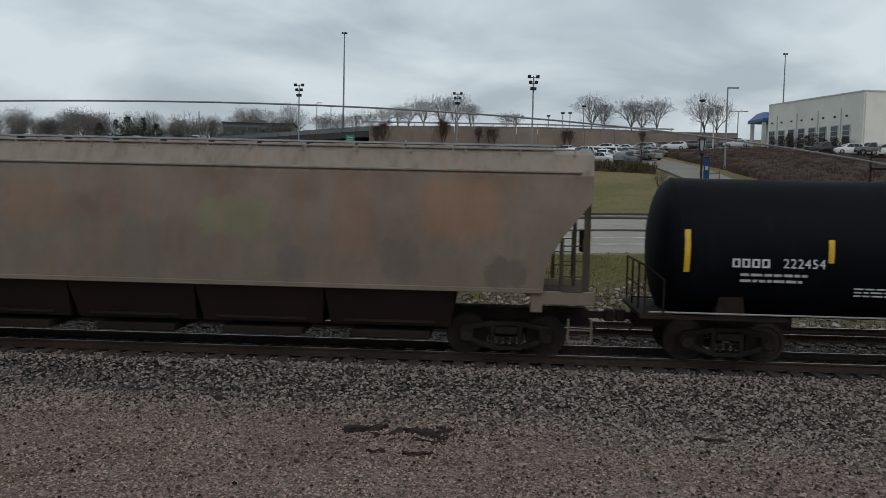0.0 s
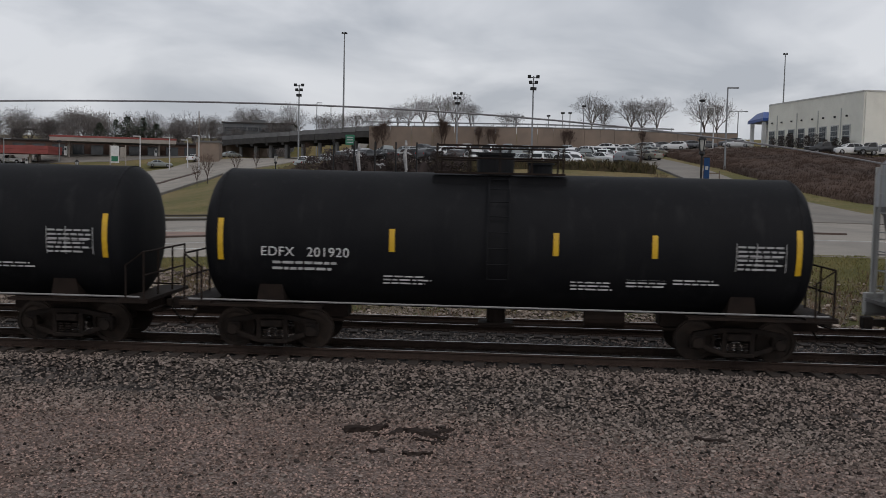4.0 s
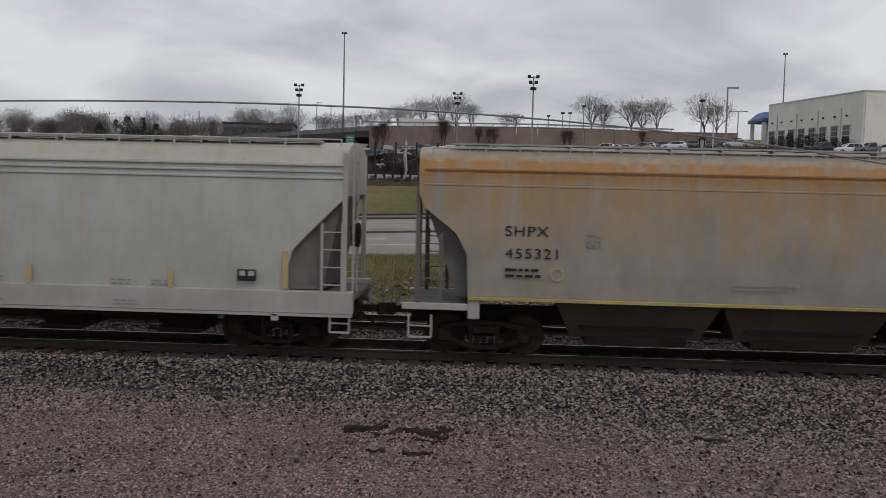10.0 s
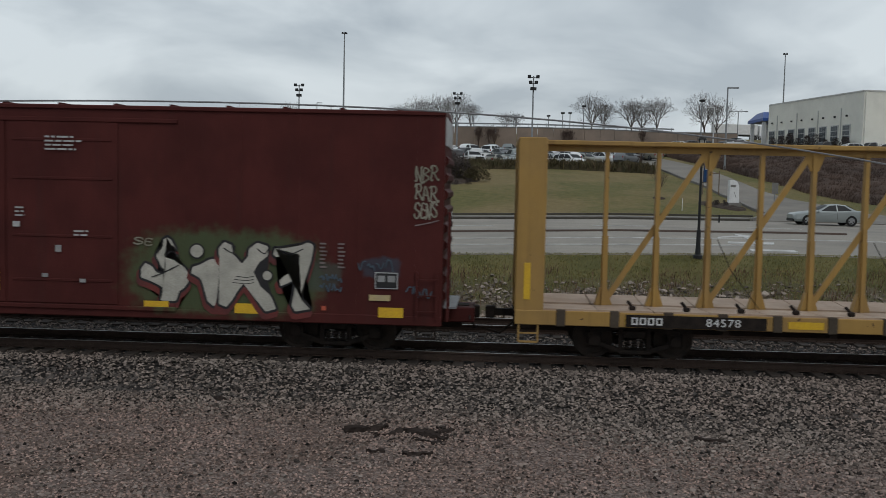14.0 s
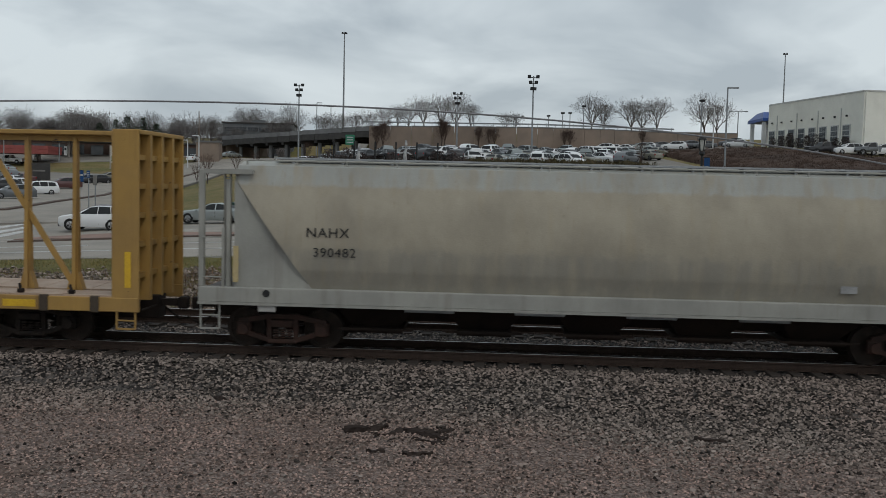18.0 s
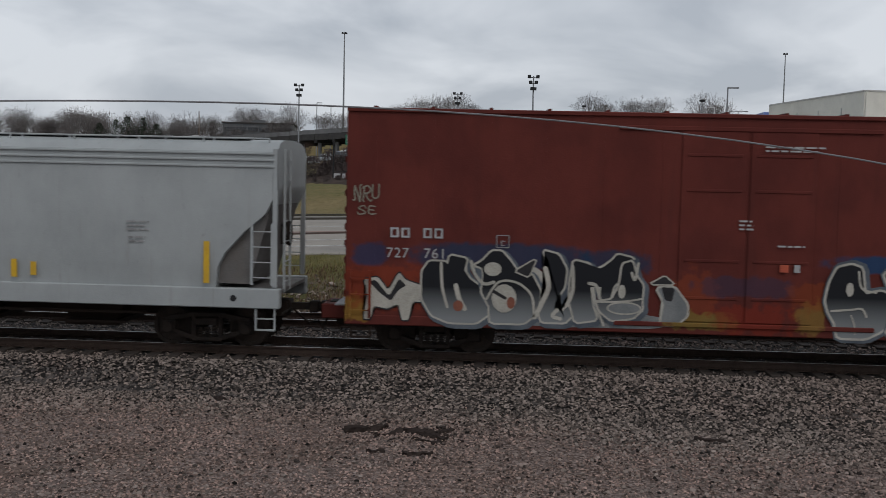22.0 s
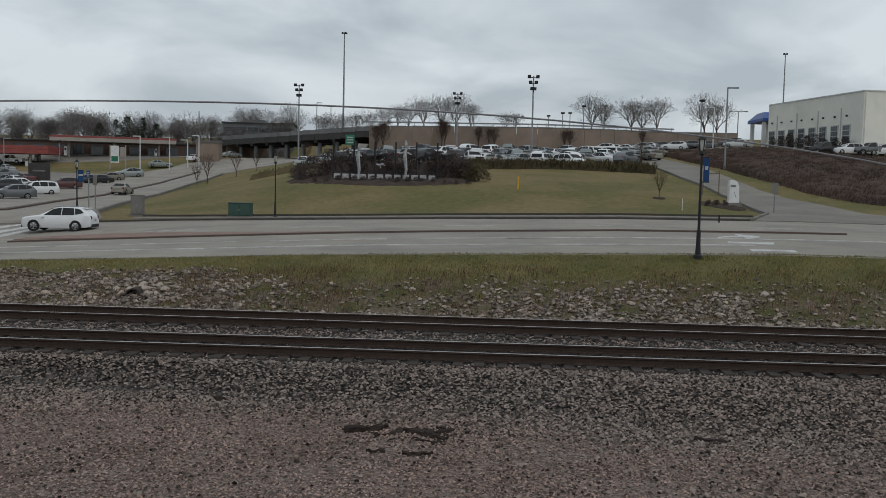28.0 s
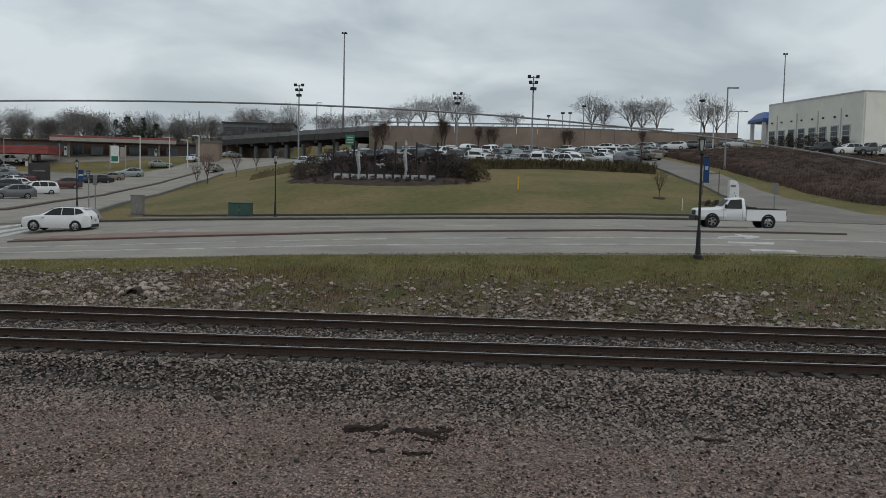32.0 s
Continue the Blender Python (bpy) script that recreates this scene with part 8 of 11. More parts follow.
C_WHITE = car_paint("white_car_paint", (0.70, 0.71, 0.72))
C_SILVER = car_paint("silver_car_paint", (0.30, 0.33, 0.33), 0.3)
C_GREY = car_paint("grey_car_paint", (0.14, 0.15, 0.16), 0.3)
C_BLACK = car_paint("black_car_paint", (0.02, 0.02, 0.023))
C_RED = car_paint("maroon_car_paint", (0.09, 0.035, 0.035))
C_BLUE = car_paint("dark_blue_car_paint", (0.03, 0.05, 0.09))
C_TAN = car_paint("tan_car_paint", (0.22, 0.21, 0.17), 0.2)
M_GLASS = surf("dark_car_glass", (0.012, 0.014, 0.016), (0.02, 0.022, 0.024), 2, 0.5, bump=0.0)
M_TYRE = surf("black_tyre", (0.015, 0.015, 0.015), (0.022, 0.022, 0.022), 8, 0.85)
M_RIM = surf("alloy_rim", (0.35, 0.35, 0.36), (0.25, 0.25, 0.26), 5, 0.35, 0.8, bump=0.0)
M_TAIL = surf("red_tail_lamp", (0.22, 0.01, 0.012), (0.16, 0.01, 0.01), 3, 0.25, bump=0.0)
M_LAMP = surf("clear_headlamp", (0.5, 0.51, 0.52), (0.4, 0.41, 0.42), 3, 0.2, bump=0.0)
M_TRIM = surf("black_plastic_trim", (0.018, 0.018, 0.019), (0.028, 0.028, 0.028), 4, 0.6)

# stations: x, sill, belt, top, half width, half width at the top
SHAPES = {
    "suv": dict(st=[(2.38, 0.34, 0.70, 0.79, 0.64, 0.54), (2.30, 0.27, 0.79, 0.88, 0.78, 0.66), (2.10, 0.24, 0.87, 0.95, 0.87, 0.74), (1.70, 0.23, 0.94, 1.02, 0.91, 0.78), (1.28, 0.23, 0.99, 1.07, 0.92, 0.79), (1.02, 0.23, 1.01, 1.13, 0.92, 0.78), (0.60, 0.23, 1.03, 1.38, 0.93, 0.70), (0.18, 0.23, 1.04, 1.57, 0.94, 0.66), (-0.25, 0.23, 1.05, 1.65, 0.94, 0.65), (-0.8, 0.23, 1.06, 1.68, 0.94, 0.65), (-1.3, 0.24, 1.08, 1.65, 0.93, 0.64), (-1.75, 0.26, 1.10, 1.57, 0.92, 0.62), (-2.05, 0.29, 1.11, 1.42, 0.90, 0.64), (-2.24, 0.32, 1.09, 1.18, 0.88, 0.70), (-2.36, 0.40, 0.90, 0.98, 0.82, 0.72)],
                win=[((0.80, 1.09), (0.16, 1.52), (-0.38, 1.60), (-0.38, 1.10)), ((-0.43, 1.10), (-0.43, 1.60), (-1.18, 1.58), (-1.30, 1.13)), ((-1.35, 1.14), (-1.24, 1.57), (-1.62, 1.50), (-1.90, 1.27))], axle=(1.46, -1.34), r=0.365, h=1.7),
    "sedan": dict(st=[(2.38, 0.36, 0.60, 0.70, 0.68, 0.55), (2.2, 0.24, 0.70, 0.80, 0.84, 0.72), (1.15, 0.22, 0.86, 0.94, 0.90, 0.78), (0.85, 0.22, 0.88, 0.98, 0.90, 0.78), (0.05, 0.22, 0.90, 1.38, 0.90, 0.58), (-0.55, 0.22, 0.91, 1.44, 0.90, 0.58), (-1.1, 0.22, 0.93, 1.38, 0.90, 0.58), (-1.75, 0.24, 0.95, 1.03, 0.88, 0.74), (-2.25, 0.28, 0.92, 0.99, 0.84, 0.72), (-2.40, 0.40, 0.72, 0.80, 0.76, 0.66)],
                  win=[((0.62, 0.96), (0.0, 1.32), (-0.42, 1.37), (-0.42, 0.96)), ((-0.50, 0.97), (-0.50, 1.37), (-0.98, 1.33), (-1.42, 1.02))], axle=(1.45, -1.40), r=0.33, h=1.44),
    "van": dict(st=[(2.45, 0.38, 0.68, 0.80, 0.72, 0.6), (2.25, 0.26, 0.84, 0.96, 0.90, 0.75), (1.5, 0.25, 1.0, 1.12, 0.97, 0.8), (0.55, 0.25, 1.02, 1.66, 0.98, 0.72), (-0.4, 0.25, 1.03, 1.75, 0.98, 0.74), (-1.7, 0.25, 1.05, 1.72, 0.97, 0.74), (-2.3, 0.30, 1.06, 1.60, 0.95, 0.72), (-2.5, 0.42, 0.9, 1.02, 0.9, 0.75)],
                win=[((1.2, 1.1), (0.45, 1.6), (-0.1, 1.64), (-0.1, 1.1)), ((-0.18, 1.1), (-0.18, 1.64), (-1.1, 1.63), (-1.1, 1.1)), ((-1.18, 1.1), (-1.18, 1.63), (-2.0, 1.56), (-2.15, 1.14))], axle=(1.55, -1.5), r=0.34, h=1.75),
}


def loft(stations, close=True):
    bm = bmesh.new()
    rings = []
    for x, zb, zm, zt, w, wt in stations:
        half = [(w * 0.86, zb), (w, zb + (zm - zb) * 0.35), (w * 0.985, zm), (wt, zt - (zt - zm) * 0.10), (wt * 0.72, zt)]
        pts = half + [(-y, z) for y, z in reversed(half)]
        rings.append([bm.verts.new((x, y, z)) for y, z in pts])
    n = len(rings[0])
    for a, b in zip(rings, rings[1:]):
        for k in range(n):
            bm.faces.new((a[k], a[(k + 1) % n], b[(k + 1) % n], b[k]))
    bm.faces.new(rings[0])
    bm.faces.new(rings[-1][::-1])
    bmesh.ops.recalc_face_normals(bm, faces=bm.faces)
    return bm


def on_side(stations, x, z):
    """Half width of a lofted body at x, z (between belt and top)."""
    xs = [s[0] for s in stations][::-1]
    f = lambda i: float(np.interp(x, xs, [s[i] for s in stations][::-1]))
    zm, zt, w, wt = f(2), f(3), f(4), f(5)
    t = min(max((z - zm) / max(zt - 0.1 * (zt - zm) - zm, 0.01), 0), 1)
    return w * 0.985 + (wt - w * 0.985) * t


def wheel_parts(car, x, y, r, near=True):
    s = 1 if y > 0 else -1
    bm = bmesh.new()
    add_disc(bm, (0, 0, 0), "y", r, 0.22, 24, r * 0.66)
    add_disc(bm, (0, -s * 0.03, 0), "y", r * 0.68, 0.10, 20)
    w = part("wheel", bm, M_TYRE, car)
    w.matrix_basis = pose(x, y, r)
    bm = bmesh.new()
    add_disc(bm, (0, s * 0.07, 0), "y", r * 0.70, 0.03, 20, r * 0.60)
    for k in range(5):
        a = k * math.tau / 5
        add_bar(bm, (0, s * 0.075, 0), (math.sin(a) * r * 0.6, s * 0.075, math.cos(a) * r * 0.64), 0.075, 0.05, up=(0, 1, 0))
    add_disc(bm, (0, s * 0.075, 0), "y", r * 0.16, 0.05, 10)
    part("rim", bm, M_RIM, w)
    return w


def window_patch(stations, poly, s, lift=0.014):
    """A pane that follows the body's flank, s is its side."""
    bm = bmesh.new()
    lo0, hi0, hi1, lo1 = (Vector(p) for p in poly)
    grid = []
    for i in range(5):
        lo, hi = lo0.lerp(lo1, i / 4), hi0.lerp(hi1, i / 4)
        col = [lo.lerp(hi, j / 2) for j in range(3)]
        grid.append([bm.verts.new((p.x, s * (on_side(stations, p.x, p.y) + lift), p.y)) for p in col])
    for a, b in zip(grid, grid[1:]):
        for j in range(2):
            f = (a[j], a[j + 1], b[j + 1], b[j])
            bm.faces.new(f if s < 0 else f[::-1])
    return bm


def vehicle(shape, paint_mat, label, m, group="", kind_word=None, detail=True):
    sh = SHAPES[shape]
    st = sh["st"]
    car = thing({"suv": "sport_utility_car", "sedan": "sedan_car", "van": "minivan"}[shape], m, label, kind_word or {"suv": "car", "sedan": "car", "van": "minivan"}[shape], group)
    part("body", loft(st), paint_mat, car, "", True)
    for poly in sh["win"]:
        for s in (-1, 1):
            bm = window_patch(st, poly, s)
            part("side_window", bm, M_GLASS, car)
    # windscreen and rear window
    tops = [s for s in st if s[3] - s[2] > (0.48 if shape == "suv" else 0.3)]
    low = [s for s in st if s[3] - s[2] <= 0.2]
    nose = [s for s in low if s[0] > 0][-1], [s for s in low if s[0] < 0][0]
    f, r = tops[0], tops[-1]
    for a, b, nm in ((f, nose[0], "windscreen"), (r, nose[1], "rear_window")):
        bm = bmesh.new()
        d = 0.015 if a is f else -0.015
        q = lambda p, c, t: p + (c - p) * t
        pts = [(q(a[0], b[0], 0.08) + d, -a[5] * 0.93, q(a[3], b[3], 0.08) + 0.012), (q(a[0], b[0], 0.08) + d, a[5] * 0.93, q(a[3], b[3], 0.08) + 0.012), (q(a[0], b[0], 0.88) + d, b[5] * 0.92, q(a[3], b[3], 0.88) + 0.012), (q(a[0], b[0], 0.88) + d, -b[5] * 0.92, q(a[3], b[3], 0.88) + 0.012)]
        bm.faces.new([bm.verts.new(p) for p in pts])
        part(nm, bm, M_GLASS, car)
    wheels = [wheel_parts(car, x, s * (max(q[4] for q in st) - 0.10), sh["r"]) for x in sh["axle"] for s in (-1, 1)]
    if detail:
        for x in sh["axle"]:
            for s in (-1, 1):
                # black ring stands for the dark gap between wheel and body
                bm = bmesh.new()
                add_disc(bm, (x, s * (max(q[4] for q in st) - 0.04), sh["r"] * 1.02), "y", sh["r"] * 1.09, 0.06, 24, sh["r"] * 0.97)
                part("wheel_arch", bm, M_TRIM, car)
    w = st[1][4]
    for s in (-1, 1):
        part("headlamp", box(st[1][0] - 0.02, st[0][0] - 0.03, s * w * 0.70 - 0.13, s * w * 0.70 + 0.13, st[1][2] - 0.14, st[1][2] - 0.01, 0.02), M_LAMP, car)
        part("tail_lamp", box(st[-1][0] - 0.005, st[-2][0] + 0.05, s * w * 0.84 - 0.09, s * w * 0.84 + 0.09, st[-2][2] - 0.26, st[-2][2] - 0.02, 0.015), M_TAIL, car)
    part("front_bumper", box(st[0][0] - 0.12, st[0][0] + 0.03, -w * 0.8, w * 0.8, st[0][1] - 0.12, st[0][1] + 0.08, 0.03), M_TRIM, car)
    part("rear_bumper", box(st[-1][0] - 0.04, st[-1][0] + 0.14, -w * 0.88, w * 0.88, st[-1][1] - 0.10, st[-1][1] + 0.12, 0.03), M_TRIM if shape == "suv" else paint_mat, car)
    if detail:
        for s in (-1, 1):
            part("mirror", box(0.74, 0.90, s * 0.99 - 0.08, s * 1.0 + 0.08, st[3][2] - 0.02, st[3][2] + 0.11, 0.03), paint_mat, car)
            part("door_seam", box(-0.47, -0.455, s * (st[5][4] + 0.002) - 0.004, s * (st[5][4] + 0.002) + 0.004, 0.4, st[5][2]), M_TRIM, car)
            for x in (-0.25, -1.2):
                part("door_handle", box(x - 0.1, x + 0.1, s * (st[5][4] - 0.005) - 0.02, s * (st[5][4] - 0.005) + 0.02, st[5][2] - 0.12, st[5][2] - 0.09, 0.008), paint_mat, car)
        if shape == "suv":
            part("spoiler", box(-2.0, -1.7, -0.58, 0.58, 1.55, 1.60, 0.02), paint_mat, car)
            for s in (-1, 1):
                part("roof_rail", box(-1.5, 0.1, s * 0.60 - 0.02, s * 0.60 + 0.02, 1.665, 1.71, 0.01), M_RIM, car)
        part("blank_plate", box(st[-1][0] - 0.05, st[-1][0] - 0.035, -0.15, 0.15, 0.72, 0.84), M_OFFWHITE, car)
    return car, wheels


def pickup(paint_mat, label, m, group=""):
    car = thing("pickup_truck", m, label, "pickup truck", group)
    body = [(2.85, 0.55, 0.95, 1.05, 0.86, 0.74), (2.70, 0.45, 1.02, 1.14, 0.95, 0.82), (1.45, 0.45, 1.10, 1.20, 0.98, 0.86), (1.2, 0.45, 1.12, 1.26, 0.98, 0.86), (1.04, 0.45, 1.122, 1.42, 0.98, 0.81), (0.88, 0.45, 1.126, 1.60, 0.98, 0.76), (0.72, 0.45, 1.13, 1.76, 0.98, 0.72), (0.0, 0.45, 1.13, 1.84, 0.98, 0.74), (-0.22, 0.45, 1.13, 1.80, 0.98, 0.74), (-0.30, 0.45, 1.10, 1.16, 0.98, 0.9)]
    part("cab", loft(body), paint_mat, car, "", True)
    bed = part("bed", box(-2.90, -0.36, -0.97, 0.97, 0.62, 0.70), paint_mat, car)
    for s in (-1, 1):
        part("bed_side", box(-2.90, -0.34, s * 0.94 - 0.05, s * 0.94 + 0.05, 0.45, 1.16, 0.03), paint_mat, bed)
        part("bed_rail", box(-2.90, -0.36, s * 0.95 - 0.07, s * 0.95 + 0.07, 1.15, 1.19, 0.01), M_TRIM, bed)
        bm = window_patch(body, ((1.02, 1.17), (0.70, 1.68), (-0.04, 1.74), (-0.04, 1.17)), s, 0.05)
        part("side_window", bm, M_GLASS, car)
        part("door_seam", box(-0.10, -0.085, s * 0.985 - 0.006, s * 0.985 + 0.006, 0.55, 1.12), M_TRIM, car)
        part("door_seam", box(1.12, 1.135, s * 0.985 - 0.006, s * 0.985 + 0.006, 0.55, 1.12), M_TRIM, car)
        part("headlamp", box(2.68, 2.84, s * 0.72 - 0.14, s * 0.72 + 0.14, 0.86, 1.02, 0.02), M_LAMP, car)
        part("tail_lamp", box(-2.93, -2.86, s * 0.90 - 0.08, s * 0.90 + 0.08, 0.80, 1.12, 0.01), M_TAIL, car)
        part("mirror", box(0.95, 1.10, s * 1.10 - 0.10, s * 1.10 + 0.10, 1.18, 1.42, 0.03), M_TRIM, car)
        part("tool_box", box(-1.0, -0.42, s * 0.45 - 0.42, s * 0.45 + 0.42, 0.72, 1.28, 0.02), M_TRIM, bed)
    part("tailgate", box(-2.95, -2.88, -0.92, 0.92, 0.62, 1.16, 0.02), paint_mat, bed)
    bm = bmesh.new()
    bm.faces.new([bm.verts.new(p) for p in ((0.79, -0.66, 1.70), (0.79, 0.66, 1.70), (1.20, 0.80, 1.30), (1.20, -0.80, 1.30))])
    part("windscreen", bm, M_GLASS, car)
    part("front_bumper", box(2.72, 2.95, -0.92, 0.92, 0.42, 0.72, 0.04), M_TRIM, car)
    part("grille", box(2.83, 2.88, -0.55, 0.55, 0.74, 1.02, 0.02), M_TRIM, car)
    part("rear_bumper", box(-3.05, -2.92, -0.9, 0.9, 0.45, 0.65, 0.03), M_RIM, car)
    wheels = [wheel_parts(car, x, s * 0.925, 0.38) for x in (1.85, -1.75) for s in (-1, 1)]
    for x in (1.85, -1.75):
        for s in (-1, 1):
            # added black ring gives the dark gap round the wheel
            bm = bmesh.new()
            add_disc(bm, (x, s * 0.965, 0.42), "y", 0.46, 0.07, 20, 0.36)
            part("wheel_arch", bm, M_TRIM, car)
    return car, wheels


def shorten(car, k):
    """Squeezes a vehicle along its length; wheels keep round."""
    for part_ob in [o for o in bpy.data.objects if o.parent and (o.parent == car or o.parent.parent == car)]:
        rolling = part_ob.name.startswith(("wheel", "rim")) and not part_ob.name.startswith("wheel_arch")
        if not rolling:
            part_ob.data.transform(Matrix.Diagonal((k, 1, 1, 1)))
        part_ob.matrix_basis = Matrix.Translation((part_ob.matrix_basis.translation.x * (k - 1), 0, 0)) @ part_ob.matrix_basis


DRIVES = []         # (thing, rows)


def drive(car, wheels, path, r):
    """path: rows of (seconds, x, y, heading in degrees). The car follows the land; its wheels roll with the way gone."""
    path = sorted(path)
    rows = [(t, Matrix.Translation(at_land(x, y, 0.035 if y < 69 else 0.17)) @ pose(0, 0, 0, 0, 0, a)) for t, x, y, a in path]
    DRIVES.append((car, rows))
    dist = [0.0]
    for a, b in zip(path, path[1:]):
        dist.append(dist[-1] + math.hypot(b[1] - a[1], b[2] - a[2]))
    ts = [p[0] for p in path]
    for w in wheels:
        x, y, z = w.matrix_basis.translation
        spin, last = [], None
        for k in range(int(CLIP * FPS) + 1):
            t = k / FPS
            a = math.degrees(float(np.interp(t, ts, dist)) / r)
            moving = abs(float(np.interp(t + 0.05, ts, dist)) - float(np.interp(t - 0.05, ts, dist))) > 1e-3
            # off the scene's stretch the wheels need no finer rows
            if k in (0, int(CLIP * FPS)) or (moving and abs(float(np.interp(t, ts, [p[1] for p in path]))) < 45):
                spin.append((t, pose(x, y, z, 0, a % 360, 0)))
        DRIVES.append((w, spin))


suv, suv_wheels = vehicle("suv", C_WHITE, "white sport utility car waiting on the far carriageway", at_land(-25, 54.2, 0.035) and Matrix.Translation(at_land(-25, 54.2, 0.035)))
drive(suv, suv_wheels, [(0.0, 120.0, 63.0, 180), (10.0, 34.0, 63.0, 180), (14.0, -5.1, 62.6, 180), (14.5, -8.5, 62.6, 180), (15.5, -14.4, 62.4, 180), (16.5, -19.9, 62.8, 180), (17.0, -22.2, 63.0, 180), (17.5, -24.5, 63.3, 180), (18.0, -26.8, 63.6, 181), (18.6, -28.4, 63.9, 183), (19.4, -29.6, 64.2, 184), (CLIP, -29.6, 64.2, 184)], 0.365)
sedan, sedan_wheels = vehicle("sedan", C_SILVER, "silver-green sedan car driving on the far carriageway", Matrix.Translation(at_land(0, 59, 0.035)))
drive(sedan, sedan_wheels, [(0.0, 165.0, 66.5, 180), (9.0, 73.0, 66.5, 180), (14.0, 22.4, 66.2, 180), (14.5, 17.1, 66.1, 180), (16.5, -5.3, 66.0, 180), (17.0, -10.2, 66.0, 180), (17.4, -14.2, 66.0, 180), (18.0, -19.6, 66.0, 180), (20.0, -38.0, 65.5, 180), (26.0, -95.0, 65.0, 180), (CLIP, -150.0, 65.0, 180)], 0.33)
truck, truck_wheels = pickup(C_WHITE, "white pickup truck with dark tool boxes, driving on the far carriageway", Matrix.Translation(at_land(60, 55.6, 0.035)))
shorten(truck, 0.92)
drive(truck, truck_wheels, [(0.0, 258.0, 59.4, 180), (20.0, 106.5, 59.4, 180), (30.5, 27.0, 59.4, 180), (31.0, 23.0, 59.4, 180), (31.5, 18.9, 59.4, 180), (CLIP, 14.8, 59.4, 180)], 0.38)
climber, climber_wheels = vehicle("sedan", C_TAN, "tan sedan car climbing the side street", Matrix.Translation(at_land(-45, 90, 0.08)), detail=False)
drive(climber, climber_wheels, [(0.0, -170.0, 62.0, 0), (20.0, -84.0, 63.5, 5), (23.0, -50.0, 67.0, 35), (24.0, -41.8, 72.5, 62), (24.5, -39.4, 77.2, 84), (25.0, -40.6, 82.5, 98), (25.5, -42.0, 88.0, 101), (27.5, -47.0, 115.0, 98), (28.0, -47.6, 121.0, 96), (29.0, -48.6, 131.0, 95), (30.0, -49.6, 141.0, 95), (31.0, -50.4, 155.0, 92), (CLIP, -50.0, 170.0, 84)], 0.33)
# ---- places of the far things ----
FLOODS = (
    (-32.93, 160, 13.7),
    (5.13, 138, 12.0),
    (-6.78, 168, 10.21),
)
MASTS = (
    (-41.68, 262, 28.82),
    (87.11, 300, 26.2),
)
STREET = (
    (-43.93, 235, 13.53, 1),
    (-41.3, 240, 12.5, 0),
    (27.42, 117, 9.76, 1),
    (18.37, 205, 6.11, 0),
    (-4.97, 215, 4.52, 1),
    (4.45, 222, 4.23, 2),
    (15.33, 225, 5.16, 0),
    (17.55, 232, 5.39, 0),
    (37.23, 168, 7.29, -1),
    (50.42, 205, 6.0, 2),
    (36.59, 175, 8.73, 0),
    (12.88, 240, 4.81, 0),
    (26.72, 240, 7.43, 0),
    (-62.91, 168, 6.93, -1),
    (-61.72, 180, 6.39, -1),
    (-59.85, 185, 5.58, -1),
    (-55.44, 178, 6.62, -1),
    (-91.37, 175, 5.79, 1),
    (-87.74, 190, 4.24, 0),
    (-59.19, 190, 10.75, 4),
)
PARKED = (
    ('sedan', 'C_WHITE', 22.19, 183.98, 160),
    ('sedan', 'C_SILVER', 24.55, 183.35, 200),
    ('suv', 'C_WHITE', 27.98, 183.74, 160),
    ('suv', 'C_GREY', 30.58, 183.53, 200),
    ('sedan', 'C_WHITE', 33.79, 183.87, 160),
    ('suv', 'C_GREY', 35.95, 183.44, 200),
    ('suv', 'C_GREY', 44.22, 183.72, 160),
    ('sedan', 'C_WHITE', 42.48, 172.35, 160),
    ('suv', 'C_WHITE', 20.1, 182.6, 170),
    ('sedan', 'C_WHITE', 23.6, 180.4, 165),
    ('suv', 'C_SILVER', 26.4, 180.6, 195),
    ('suv', 'C_WHITE', 33.0, 180.9, 165),
    ('sedan', 'C_GREY', 38.6, 181.5, 190),
    ('suv', 'C_GREY', -52.45, 102.2, 222),
    ('van', 'C_WHITE', -57.05, 117.25, 222),
    ('suv', 'C_RED', -59.47, 129.95, 222),
    ('sedan', 'C_BLUE', -62.86, 144.75, 222),
    ('sedan', 'C_TAN', -62.51, 153.0, 222),
    ('suv', 'C_SILVER', -62.38, 161.35, 222),
    ('sedan', 'C_SILVER', -65.74, 186.15, 20),
    ('sedan', 'C_GREY', -72.66, 138.3, 222),
    ('suv', 'C_BLACK', -64.09, 122.4, 222),
    ('sedan', 'C_WHITE', -65.45, 128.8, 222),
    ('sedan', 'C_BLACK', -61.25, 145.55, 222),
    ('sedan', 'C_BLACK', -66.75, 128.25, 150),
    ('sedan', 'C_WHITE', -70.57, 137.55, 150),
    ('sedan', 'C_RED', -72.22, 143.9, 150),
    ('suv', 'C_GREY', -78.73, 151.65, 150),
    ('sedan', 'C_SILVER', -86.94, 166.7, 150),
    ('pickup', 'C_WHITE', -95.72, 186.2, 175),
    ('sedan', 'C_SILVER', -57.87, 209.3, 60),
    ('sedan', 'C_WHITE', -61.35, 194.35, 80),
    ('suv', 'C_WHITE', 48.88, 137, 195),
    ('pickup', 'C_GREY', 52.32, 137, 185),
    ('pickup', 'C_BLACK', 45.95, 137, 190),
    ('suv', 'C_WHITE', 53.6, 137, 180),
)
